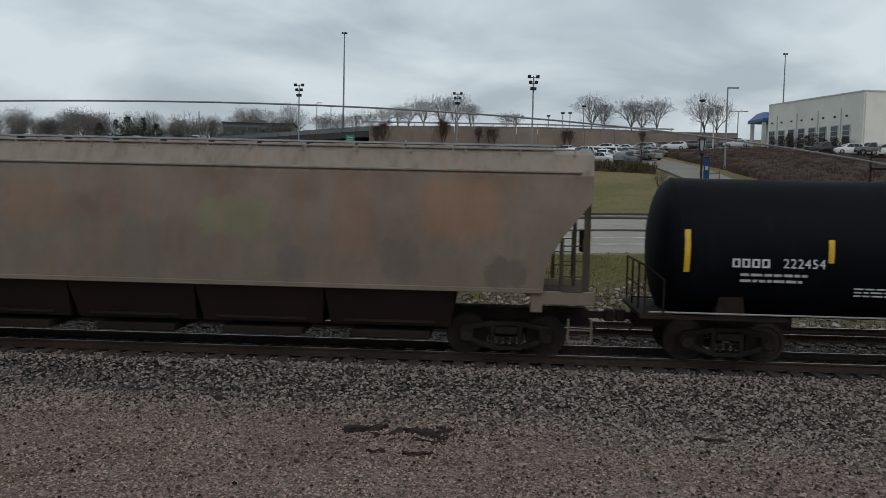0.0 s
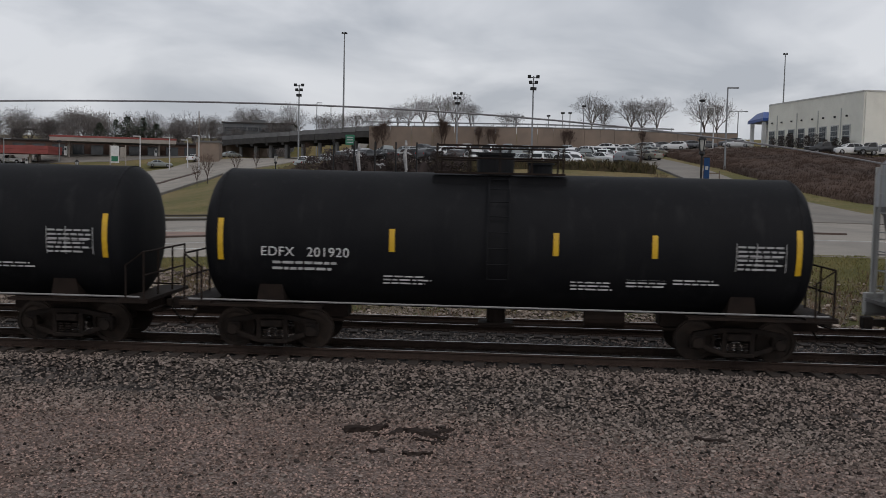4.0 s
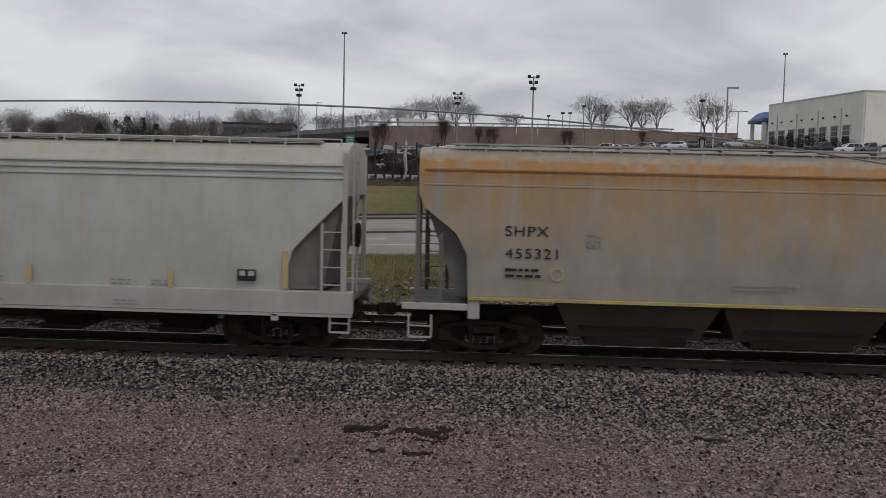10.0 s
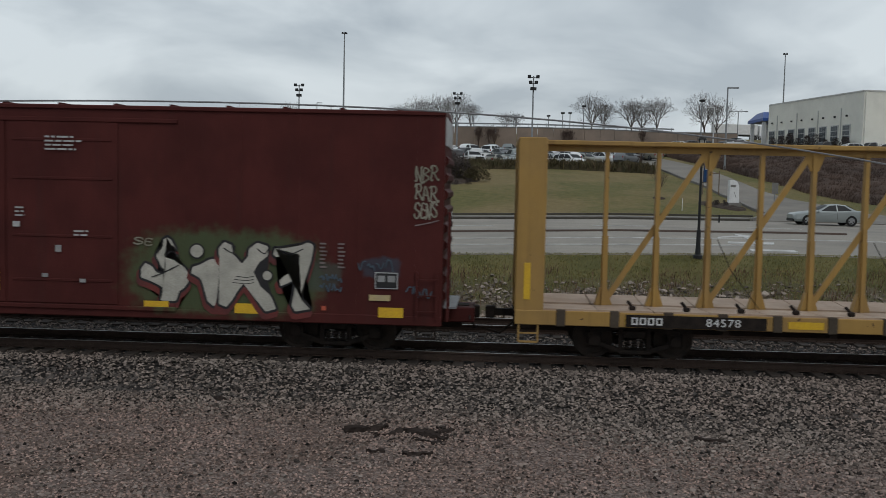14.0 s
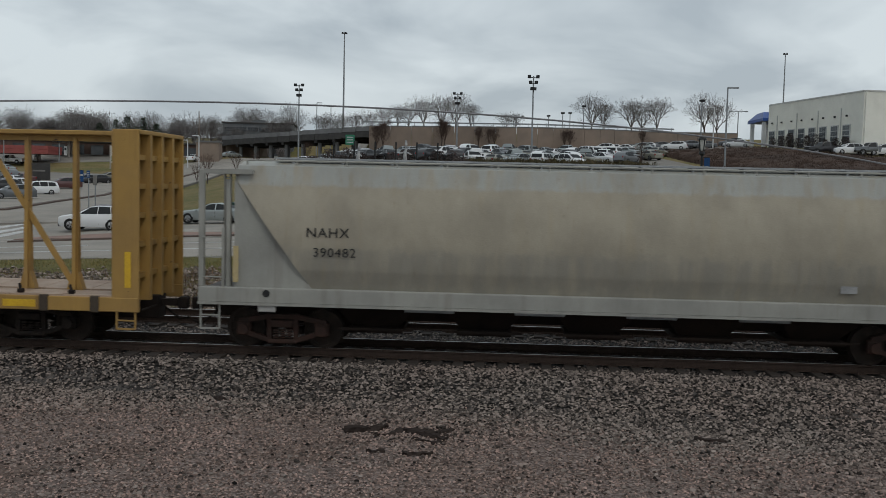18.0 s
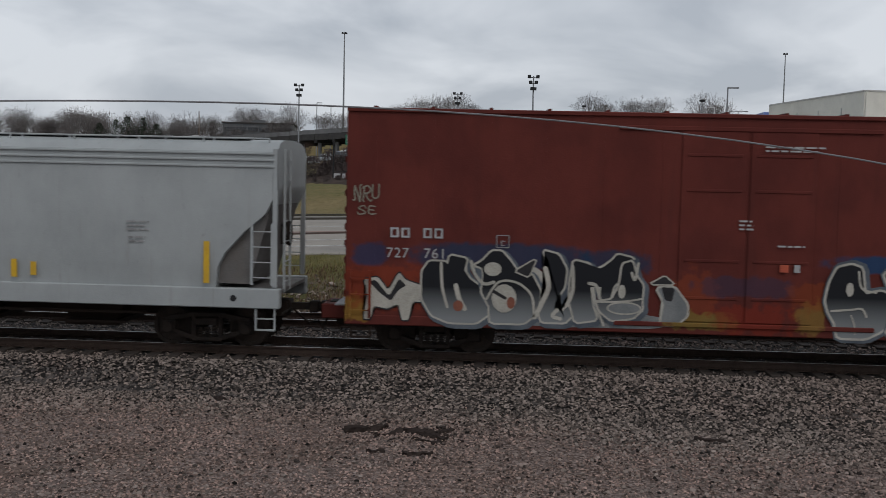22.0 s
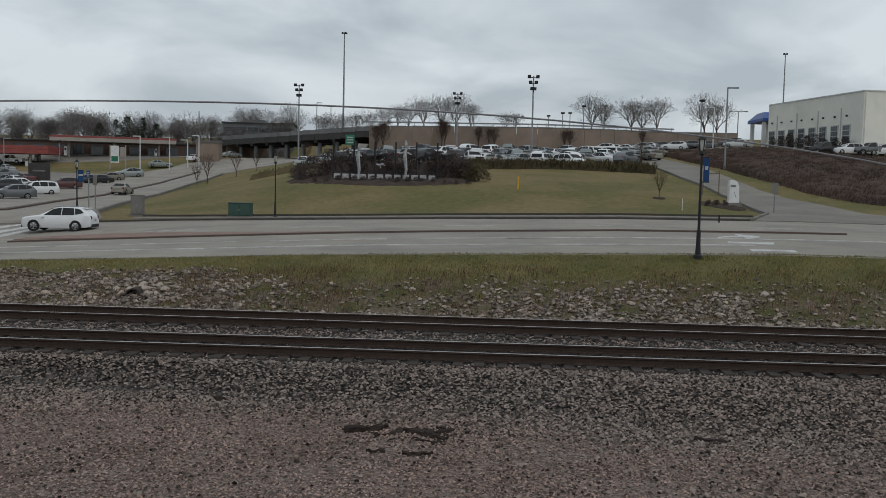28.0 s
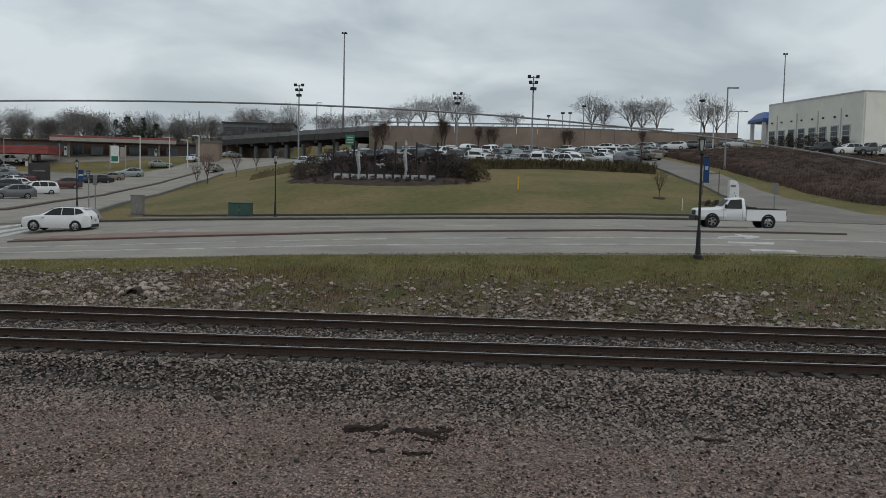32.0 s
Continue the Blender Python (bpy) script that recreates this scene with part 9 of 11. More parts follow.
# ---- far things ----
M_BARK = surf("grey_brown_bark", (0.075, 0.062, 0.055), (0.05, 0.042, 0.038), 4, 0.9)
# Twigs paled and greyed in colour for the haze over the far trees.
M_TWIG = surf("haze_paled_bare_twigs", (0.150, 0.135, 0.130), (0.112, 0.102, 0.098), 2, 0.9, bump=0.0, island=True)
M_TWIG_RED = surf("reddish_brown_brush", (0.082, 0.054, 0.042), (0.058, 0.041, 0.034), 0.12, 0.92, bump=0.0, island=(0.75, 1.25))
M_NEEDLE = surf("dark_green_needles", (0.018, 0.032, 0.018), (0.03, 0.045, 0.022), 2, 0.85, bump=0.0, island=True)
M_BUSH = surf("olive_brown_hedge_leaves", (0.055, 0.05, 0.022), (0.085, 0.062, 0.035), 1.5, 0.88, bump=0.0, island=True)
M_BUSHDARK = surf("dark_purple_brown_bushes", (0.060, 0.047, 0.045), (0.078, 0.061, 0.056), 0.5, 0.9, bump=0.0, island=(0.6, 1.3))
M_MULCH = surf("dark_brown_mulch", (0.040, 0.029, 0.024), (0.06, 0.045, 0.036), 0.8, 0.95)
M_POLE = surf("galvanised_pole", (0.27, 0.28, 0.29), (0.21, 0.22, 0.23), 3, 0.5, 0.5)
M_POLEDARK = surf("dark_lamp_post_paint", (0.016, 0.017, 0.018), (0.025, 0.025, 0.026), 3, 0.5)
M_LENS = surf("frosted_lantern_glass", (0.45, 0.45, 0.42), (0.38, 0.38, 0.36), 3, 0.3, bump=0.0)
M_BANNER = surf("blue_banner_cloth", (0.012, 0.055, 0.15), (0.016, 0.045, 0.12), 3, 0.7)
M_TANWALL = surf("tan_retaining_wall", (0.245, 0.19, 0.152), (0.20, 0.157, 0.128), 0.4, 0.88, dirt=(0.17, 0.14, 0.12), dirt_scale=0.2)
M_STUCCO = surf("white_painted_wall", (0.74, 0.73, 0.66), (0.69, 0.68, 0.615), 0.5, 0.8, dirt=(0.55, 0.54, 0.49), dirt_scale=0.3)
M_ROOFW = surf("pale_roof_edge", (0.50, 0.50, 0.48), (0.44, 0.44, 0.43), 1, 0.7)
# Hall glass: the sky's reflection is put into a paler colour.
M_PANE_PALE = surf("sky_reflection_grey_glass", (0.10, 0.115, 0.125), (0.05, 0.056, 0.062), 0.5, 0.1, bump=0.0)
M_PANE = surf("dark_window_glass", (0.03, 0.036, 0.042), (0.05, 0.056, 0.062), 0.6, 0.1, bump=0.0)
M_BLUE = surf("bright_blue_canopy_panel", (0.016, 0.065, 0.26), (0.020, 0.06, 0.22), 1, 0.45)
M_REDROOF = surf("red_canopy_fascia", (0.27, 0.075, 0.068), (0.22, 0.062, 0.056), 1, 0.5)
M_FASCIA = surf("beige_canopy_fascia", (0.33, 0.30, 0.27), (0.28, 0.255, 0.23), 1, 0.6)
M_BRICK = surf("brown_brick_wall", (0.095, 0.062, 0.050), (0.075, 0.05, 0.042), 1.4, 0.9)
M_BRIDGE = surf("grey_bridge_concrete", (0.19, 0.19, 0.19), (0.15, 0.15, 0.15), 0.5, 0.88, dirt=(0.09, 0.09, 0.09), dirt_scale=0.3)
# Dark grey for girders, pier caps, dark roofs and the sign board.
M_GIRDER = surf("dark_grey_girder", (0.045, 0.043, 0.042), (0.06, 0.056, 0.053), 1, 0.7)
M_GREYBLD = surf("grey_panel_wall", (0.135, 0.142, 0.147), (0.11, 0.118, 0.122), 0.4, 0.7)
M_SIGNGREEN = surf("green_sign_sheet", (0.012, 0.15, 0.085), (0.01, 0.13, 0.07), 2, 0.4)
M_SIGNWHITE = surf("white_sign_sheet", (0.66, 0.66, 0.66), (0.58, 0.58, 0.58), 2, 0.5)
M_UTILGREEN = surf("green_cabinet_steel", (0.045, 0.085, 0.07), (0.038, 0.07, 0.06), 2, 0.6)
M_UTILGREY = surf("grey_cabinet_steel", (0.19, 0.18, 0.17), (0.15, 0.145, 0.135), 2, 0.7)
M_SCULPT = surf("white_sculpture_stone", (0.42, 0.42, 0.42), (0.30, 0.30, 0.31), 3, 0.6, dirt=(0.12, 0.12, 0.12), dirt_scale=2.5, dirt_amount=0.8)
M_POLEWHITE = surf("white_painted_pole", (0.52, 0.52, 0.52), (0.44, 0.44, 0.45), 3, 0.5)
M_WOODPOST = surf("weathered_wood_post", (0.17, 0.13, 0.10), (0.13, 0.10, 0.08), 3, 0.85)
# Sheath colour lightened for the sky reflected on the cable.
M_CABLE = surf("sky_paled_cable_sheath", (0.16, 0.16, 0.165), (0.21, 0.21, 0.215), 4, 0.5, bump=0.0)


def twig_mesh(h, seed, spread, levels=6, dense=1.0, stout=0.022):
    """Trunk and bare crown: forking tapered limbs that end in fine twigs."""
    rng = random.Random(seed)
    trunk, crown = bmesh.new(), bmesh.new()

    def limb(p, d, l, r, lev):
        bm = trunk if lev == 0 else crown
        mid = p + d * l * 0.5 + Vector((rng.uniform(-1, 1), rng.uniform(-1, 1), 0)) * l * 0.06
        q = p + d * l
        add_tube(bm, [p, mid, q], [r, r * 0.82, r * 0.66], 7 if lev == 0 else (5 if lev < 3 else 3), False)
        if lev >= levels:
            return
        thin = max(r * 0.66, h * 0.0014)
        # each limb forks near its end and throws finer shoots along its length
        forks = 5 if lev == 0 else (3 if lev < 3 else 2)
        turn = rng.uniform(0, math.tau)
        for k in range(forks):
            side = d.orthogonal().normalized()
            side.rotate(Matrix.Rotation(turn + (k + rng.uniform(-0.3, 0.3)) * math.tau / forks, 3, d))
            nd = (d + side * rng.uniform(0.35, 0.75) * spread + Vector((0, 0, 0.12))).normalized()
            limb(p.lerp(q, rng.uniform(0.72, 1.0)), nd, l * rng.uniform(0.66, 0.86), thin * rng.uniform(0.7, 1.0), lev + 1)
        if 0 < lev < levels - 1 and rng.random() < 0.7 * dense:
            side = d.orthogonal().normalized()
            side.rotate(Matrix.Rotation(rng.uniform(0, math.tau), 3, d))
            limb(p.lerp(q, rng.uniform(0.3, 0.6)), (d * 0.6 + side).normalized(), l * rng.uniform(0.45, 0.65), thin * 0.6, lev + 2)

    limb(Vector((0, 0, -0.2)), Vector((rng.uniform(-0.04, 0.04), 0, 1)).normalized(), h * 0.24, h * stout, 0)
    return trunk, crown


def bare_tree(h, seed, spread=1.0, levels=7, stout=0.020, mat=None, label="bare leafless deciduous tree on the skyline"):
    trunk, crown = twig_mesh(h, seed, spread, levels, 1.0, stout)
    top = max(v.co.z for v in crown.verts)
    t = thing("bare_tree", Matrix(), label, "tree", "bare trees")
    k = Matrix.Scale(h / top, 4)
    for nm, bm, mt in (("trunk", trunk, M_BARK), ("crown", crown, mat or M_TWIG)):
        bm.transform(k)
        part(nm, bm, mt, t)
    return t


def conifer(h, seed):
    rng = random.Random(seed)
    t = thing("evergreen_tree", Matrix(), "dark green conifer among bare trees", "tree", "evergreens")
    bm = bmesh.new()
    add_tube(bm, [(0, 0, -0.2), (0, 0, h * 0.95)], [h * 0.02, 0.02], 6)
    part("trunk", bm, M_BARK, t)
    bm = bmesh.new()
    for k in range(2200):
        z = h * (0.08 + 0.92 * rng.random() ** 1.1)
        rr = min(1.0, 1.25 * (1 - z / h) ** 0.6) * h * (0.40 + 0.08 * math.sin(seed + z * 2.1)) * math.sqrt(rng.random()) * rng.uniform(0.8, 1.15) + 0.05
        a = rng.uniform(0, math.tau)
        p = Vector((math.cos(a) * rr, math.sin(a) * rr, z))
        l = h * rng.uniform(0.03, 0.065)
        d = Vector((math.cos(a), math.sin(a), rng.uniform(-0.6, 0.1))).normalized() * l
        s = Vector((-math.sin(a), math.cos(a), 0)) * l * 0.35
        bm.faces.new([bm.verts.new(q) for q in (p - s, p + s, p + d)])
    part("crown", bm, M_NEEDLE, t)
    return t


def put(proto, x, y, turn=0.0, size=1.0, label=""):
    o = copy_thing(proto, Matrix.Translation(at_land(x, y)) @ pose(0, 0, 0, 0, 0, turn) @ Matrix.Scale(1, 4))
    if size != 1.0:
        o.scale = (size, size, size)
    if label:
        o["label"] = label
    return o


def place_last(proto, x, y, turn=0.0, size=1.0):
    proto.matrix_basis = Matrix.Translation(at_land(x, y)) @ pose(0, 0, 0, 0, 0, turn)
    proto.scale = (size, size, size)


protos = [bare_tree(8.0, s, sp, 7) for s, sp in ((1, 0.95), (2, 1.05), (3, 0.9), (4, 1.0))]
skyline = ((21.8, 222, 0, 1.28), (25.2, 230, 2, 1.05), (30.6, 222, 1, 1.2), (33.6, 226, 3, 1.1), (36.5, 222, 2, 1.22), (45.0, 212, 3, 1.3), (48.0, 214, 1, 1.15), (-17.5, 232, 1, 1.2), (-13.4, 235, 0, 1.25), (-9.6, 232, 3, 1.25), (-6.2, 236, 2, 1.0), (-21.5, 238, 3, 0.95), (-24.5, 240, 2, 0.92), (-28.0, 244, 0, 0.95), (-32.5, 248, 1, 0.95), (-36.5, 250, 1, 1.0), (-40.5, 250, 0, 1.0), (-43.5, 252, 3, 1.05), (2.3, 230, 1, 0.72), (4.6, 236, 0, 0.72), (-46.5, 256, 2, 1.0))
for x, y, k, s in skyline:
    put(protos[k], x, y, x * 37 % 360, s)
rng = random.Random(77)
for k in range(84):
    x = -156 + k * 1.3 + rng.uniform(-1, 1)
    y = rng.uniform(238, 290)
    if x > -50 * y / 240:
        continue
    put(protos[k % 4], x, y, rng.uniform(0, 360), rng.choice((0.75, 0.95, 1.05, 1.2, 1.5)) * rng.uniform(0.92, 1.08), "bare leafless tree in a dense roadside belt")
for p, (x, y) in zip(protos, ((-128, 250), (-118, 262), (-108, 258), (-96, 250))):
    place_last(p, x, y, 0, 1.2)
fir = conifer(8.0, 9)
for x, y, s in ((-92.5, 231, 1.05), (-97.5, 233, 0.95), (-86.0, 232, 1.12), (-82.5, 231, 0.95)):
    put(fir, x, y, x * 11, s)
place_last(fir, -89.3, 230, 0, 1.15)
blades("tree_belt_brush", 30000, (-165, -46, 234, 262), (0.8, 3.6), M_TWIG, 33, "tangled bare undergrowth below the roadside trees", lambda x, y, q: x < -0.215 * y, width=0.03)
sapling = bare_tree(3.6, 21, 0.55, 5, 0.012, M_TWIG_RED, "slim bare sapling on the lawn")
for x, y, s in ((-42.3, 135, 0.95), (-42.6, 141, 1.3), (-41.8, 154, 1.05), (-40.8, 163, 1.05), (17.6, 118, 0.95), (-33.0, 168, 1.1)):
    put(sapling, x, y, x * 17, s)
place_last(sapling, 14.7, 86.8, 30, 0.72)
cone = bare_tree(6.0, 23, 0.40, 7, 0.016, M_TWIG_RED, "upright reddish bare tree in front of the wall")
for x, y, s in ((-21.5, 184, 1.1), (-22.6, 183, 1.0), (-10.2, 184, 1.1), (-9.6, 183, 1.0), (-1.3, 183, 0.8), (-3.3, 184, 0.85), (13.0, 184, 0.75), (14.0, 184, 0.8), (27.5, 183, 0.75)):
    put(cone, x, y, x * 23, s)
place_last(cone, -0.3, 184.5, 0, 0.85)

# brush, hedge and planting: masses nobody could count
def mounds(name, xs, ys, inside, height, material, label, waves=0.6):
    """A lumpy low mass over the land where inside(x, y) is above 0."""
    X, Y = np.meshgrid(xs, ys)
    w = np.clip(inside(X, Y), 0, 1)
    lump = 0.65 + 0.2 * noise_field(X * waves * 0.7, Y * waves * 0.5) + np.random.default_rng(len(xs)).uniform(-0.4, 0.4, X.shape)
    Z = land(X, Y) - 0.3 + w * (0.3 + height * np.clip(lump, 0.2, 1.3))
    nx = len(xs)
    vi = np.arange(X.size).reshape(X.shape)
    quad = np.stack([vi[:-1, :-1], vi[:-1, 1:], vi[1:, 1:], vi[1:, :-1]], -1).reshape(-1, 4)
    ok = (w.ravel()[quad] > 0.02).any(1)
    me = bpy.data.meshes.new(name)
    me.from_pydata(np.stack([X.ravel(), Y.ravel(), Z.ravel()], 1).tolist(), [], quad[ok].tolist())
    return tagged(part_mesh(name, me, material), label, "", "", "stuff")


def brush_zone(x, y):
    edge = np.interp(y, [72, 88, 97, 111, 120, 132, 150, 170], [39, 35.2, 30.4, 27.4, 26.4, 25.6, 25.4, 27.0])
    far = np.interp(x, [26, 32, 40, 47, 56, 90], [166, 162, 154, 136, 126, 116])
    return np.minimum(np.minimum((x - edge) / 1.6, (far - y) / 3.0), np.minimum((96 - x) / 4.0, (y - 74) / 3.0))


mounds("brush", np.arange(24, 98, 0.8), np.arange(72, 172, 0.9), brush_zone, 0.6, M_TWIG_RED, "dense reddish brown leafless brush on the slope", 0.6)
blades("brush_twigs", 200000, (24, 66, 74, 168), (0.3, 0.8), M_TWIG_RED, 31, "upright bare brown twigs of the brush on the slope", lambda x, y, q: (brush_zone(x, y) > 0.2) & (q < 0.9), width=0.016)
HEDGE = ((-4.5, 116.5), (2, 117.5), (6, 119.5), (9.5, 119), (14, 116.5), (18.3, 113.5))


def hedge_zone(x, y):
    yy = np.interp(x, [p[0] for p in HEDGE], [p[1] for p in HEDGE])
    return np.minimum((1.6 - np.abs(y - yy)) / 0.7, np.minimum((x + 5) / 0.6, (18.8 - x) / 0.6))


mounds("hedge", np.arange(-6, 20, 0.35), np.arange(108, 126, 0.4), hedge_zone, 1.15, M_BUSH, "low olive and brown clipped hedge along the car park", 1.2)
blades("hedge_leaves", 15000, (-6, 20, 108, 126), (0.9, 1.5), M_BUSH, 32, "leaves and twigs of the low hedge", lambda x, y, q: hedge_zone(x, y) > 0.3, width=0.05)


def hedge2_zone(x, y):
    return np.minimum((1.5 - np.abs(y - (120.5 - 0.1 * (x + 28)))) / 0.7, np.minimum((x + 31) / 0.6, (-20 - x) / 0.6))


mounds("hedge", np.arange(-32, -19, 0.35), np.arange(116, 125, 0.4), hedge2_zone, 1.0, M_BUSH, "low olive hedge beside the side street", 1.2)


def bed_zone(x, y):
    d = np.hypot((x + 11.5) / 11.0, (y - 98.5) / 9.0)
    return (1.0 - d) * 5


mounds("mulch_bed", np.arange(-23.5, 0.5, 0.6), np.arange(88, 109, 0.6), bed_zone, 0.35, M_MULCH, "dark mulched planting bed on the lawn")


def kerb_bed_zone(x, y):
    return np.minimum((1.15 - np.abs((y - 83.2) * 0.35 + (x - 19.6) * 0.55)) / 0.5, (2.4 - np.hypot(x - 19.4, (y - 83.2) * 0.6)) / 0.6)


mounds("mulch_bed", np.arange(16.0, 23.0, 0.35), np.arange(77, 90, 0.4), kerb_bed_zone, 0.22, M_MULCH, "dark mulched corner bed by the driveway")
mounds("mulch_ring", np.arange(13.4, 16.1, 0.2), np.arange(85.4, 88.3, 0.2), lambda x, y: (0.75 - np.hypot(x - 14.7, y - 86.8)) / 0.2, 0.12, M_MULCH, "round mulched patch at the foot of a sapling")


def shrub_zone(x, y):
    return np.minimum((1.6 - np.abs(y - 98.6)) / 1.2, np.minimum((x + 19.2) / 1.5, (-3.6 - x) / 1.5))


mounds("shrub_mass", np.arange(-20, -3, 0.35), np.arange(96, 101.5, 0.3), shrub_zone, 1.9, M_BUSHDARK, "close dark leafless shrubs filling the bed", 1.4)


def bush(x, y, r, h, seed, mat, label):
    rng = random.Random(seed)
    t = thing("bush", Matrix.Translation(at_land(x, y)), label, "bush", "bushes in the planting bed")
    bm = bmesh.new()
    for k in range(7):
        a = k * math.tau / 7
        add_tube(bm, [(0, 0, 0), (math.cos(a) * r * 0.3, math.sin(a) * r * 0.3, h * 0.5), (math.cos(a) * r * 0.7, math.sin(a) * r * 0.7, h * 0.85)], [0.03, 0.02, 0.008], 4, False)
    part("stem", bm, M_BARK, t)
    bm = bmesh.new()
    for k in range(950):
        a, q = rng.uniform(0, math.tau), rng.random() ** 0.5
        z = h * rng.uniform(0.08, 1.0)
        rr = r * q * (1.05 - 0.55 * (z / h) ** 2) * rng.uniform(0.85, 1.15)
        p = Vector((math.cos(a) * rr, math.sin(a) * rr, z))
        d = Vector((rng.uniform(-1, 1), rng.uniform(-1, 1), rng.uniform(-0.2, 1))).normalized() * rng.uniform(0.12, 0.3)
        s = d.orthogonal().normalized() * 0.05
        bm.faces.new([bm.verts.new(c) for c in (p - s, p + s, p + d)])
    part("foliage", bm, mat, t)
    return t


brng = random.Random(5)
b1 = bush(-18.6, 97.5, 1.3, 2.3, 1, M_BUSHDARK, "dark leafless bush in the mulched bed")
b2 = bush(-17.0, 98.5, 1.1, 2.9, 2, M_BUSHDARK, "tall dark bush in the mulched bed")
b3 = bush(-1.6, 98.0, 1.2, 1.8, 3, M_BUSH, "olive brown bush in the mulched bed")
for k in range(17):
    x = -16.0 + k * 0.78
    put((b1, b2)[k % 2], x, 98.2 + brng.uniform(-0.7, 1.2), k * 50, brng.uniform(0.75, 1.05))
for x, y, s in ((-3.3, 98.4, 0.95), (-4.6, 98.8, 1.0), (-5.6, 99.2, 1.1), (-2.4, 96.8, 0.7)):
    put(b3, x, y, x * 40, s)
for x, y, s in ((-20.0, 98.5, 0.7), (-19.3, 95.5, 0.55), (-21.0, 100, 0.5)):
    put(b1, x, y, x * 30, s)
for x, y, q in ((18.5, 84.2, 0.19), (18.9, 83.4, 0.22), (19.3, 84.4, 0.18), (19.7, 82.9, 0.20), (18.1, 83.0, 0.17), (20.0, 84.9, 0.16)):
    put(b1, x, y, x * 90, q, "low dark leafless shrub in the corner bed")
for k in range(14):
    put(b1, -17.5 + k * 1.15, 93.0 + brng.uniform(-0.4, 0.4), k * 70, brng.uniform(0.2, 0.28), "low dark shrub at the edge of the bed")

# memorial screen with white sculptures in the bed
screen = thing("memorial_screen", Matrix.Translation(at_land(-10.9, 95.4)), "black steel screen with a low white stone wall in the bed", "screen")
for k in range(6):
    part("post", box(-5.2 + k * 2.08 - 0.07, -5.2 + k * 2.08 + 0.07, -0.07, 0.07, 0, 3.9), M_POLEDARK, screen)
part("lower_rail", box(-5.2, 5.2, -0.04, 0.04, 0.85, 0.93), M_POLEDARK, screen)
for k in range(12):
    part("wall_block", box(-5.1 + k * 0.86, -5.1 + k * 0.86 + 0.62, -0.35, 0.05, 0.0, 0.66, 0.03), M_SCULPT, screen)
for x, h, arm in ((-13.5, 3.7, 0.35), (-8.85, 4.1, 0.6)):
    bm = bmesh.new()
    add_tube(bm, [(0, 0, 0), (0.1, 0, h * 0.3), (-0.05, 0, h * 0.62), (0.05, 0, h * 0.8)], [0.09, 0.15, 0.20, 0.12], 10)
    add_tube(bm, [(-arm, 0, h * 0.68), (0, 0, h * 0.73), (arm, 0, h * 0.66)], [0.06, 0.11, 0.06], 8)
    add_tube(bm, [(0.05, 0, h * 0.82), (0.05, 0, h * 0.9), (0.05, 0, h)], [0.06, 0.15, 0.08], 8)
    o = part("sculpture", bm, M_SCULPT)
    o.matrix_basis = Matrix.Translation(at_land(x, 94.7))
    tagged(o, "plain white standing sculpture before the screen", "sculpture", "white sculptures")
bm = bmesh.new()
add_tube(bm, [(-0.42, 0, 0.1), (-0.1, 0, 0.0), (0.2, 0, 0.12), (0.45, 0, -0.05)], [0.06, 0.13, 0.1, 0.04], 8)
add_tube(bm, [(-0.1, 0, 0.0), (0.02, 0, -0.3)], [0.1, 0.05], 8)
o = part("sculpture", bm, M_SCULPT)
o.matrix_basis = Matrix.Translation(at_land(-11.3, 94.9, 1.6))
tagged(o, "small plain white sculpture hung on the screen", "sculpture", "white sculptures")
# leafless bushes grow close in front of the low wall
for k in range(13):
    put(b1, -16.3 + k * 0.86, 93.9 + brng.uniform(-0.2, 0.2), k * 61, brng.uniform(0.17, 0.27), "low dark leafless bush before the white wall")


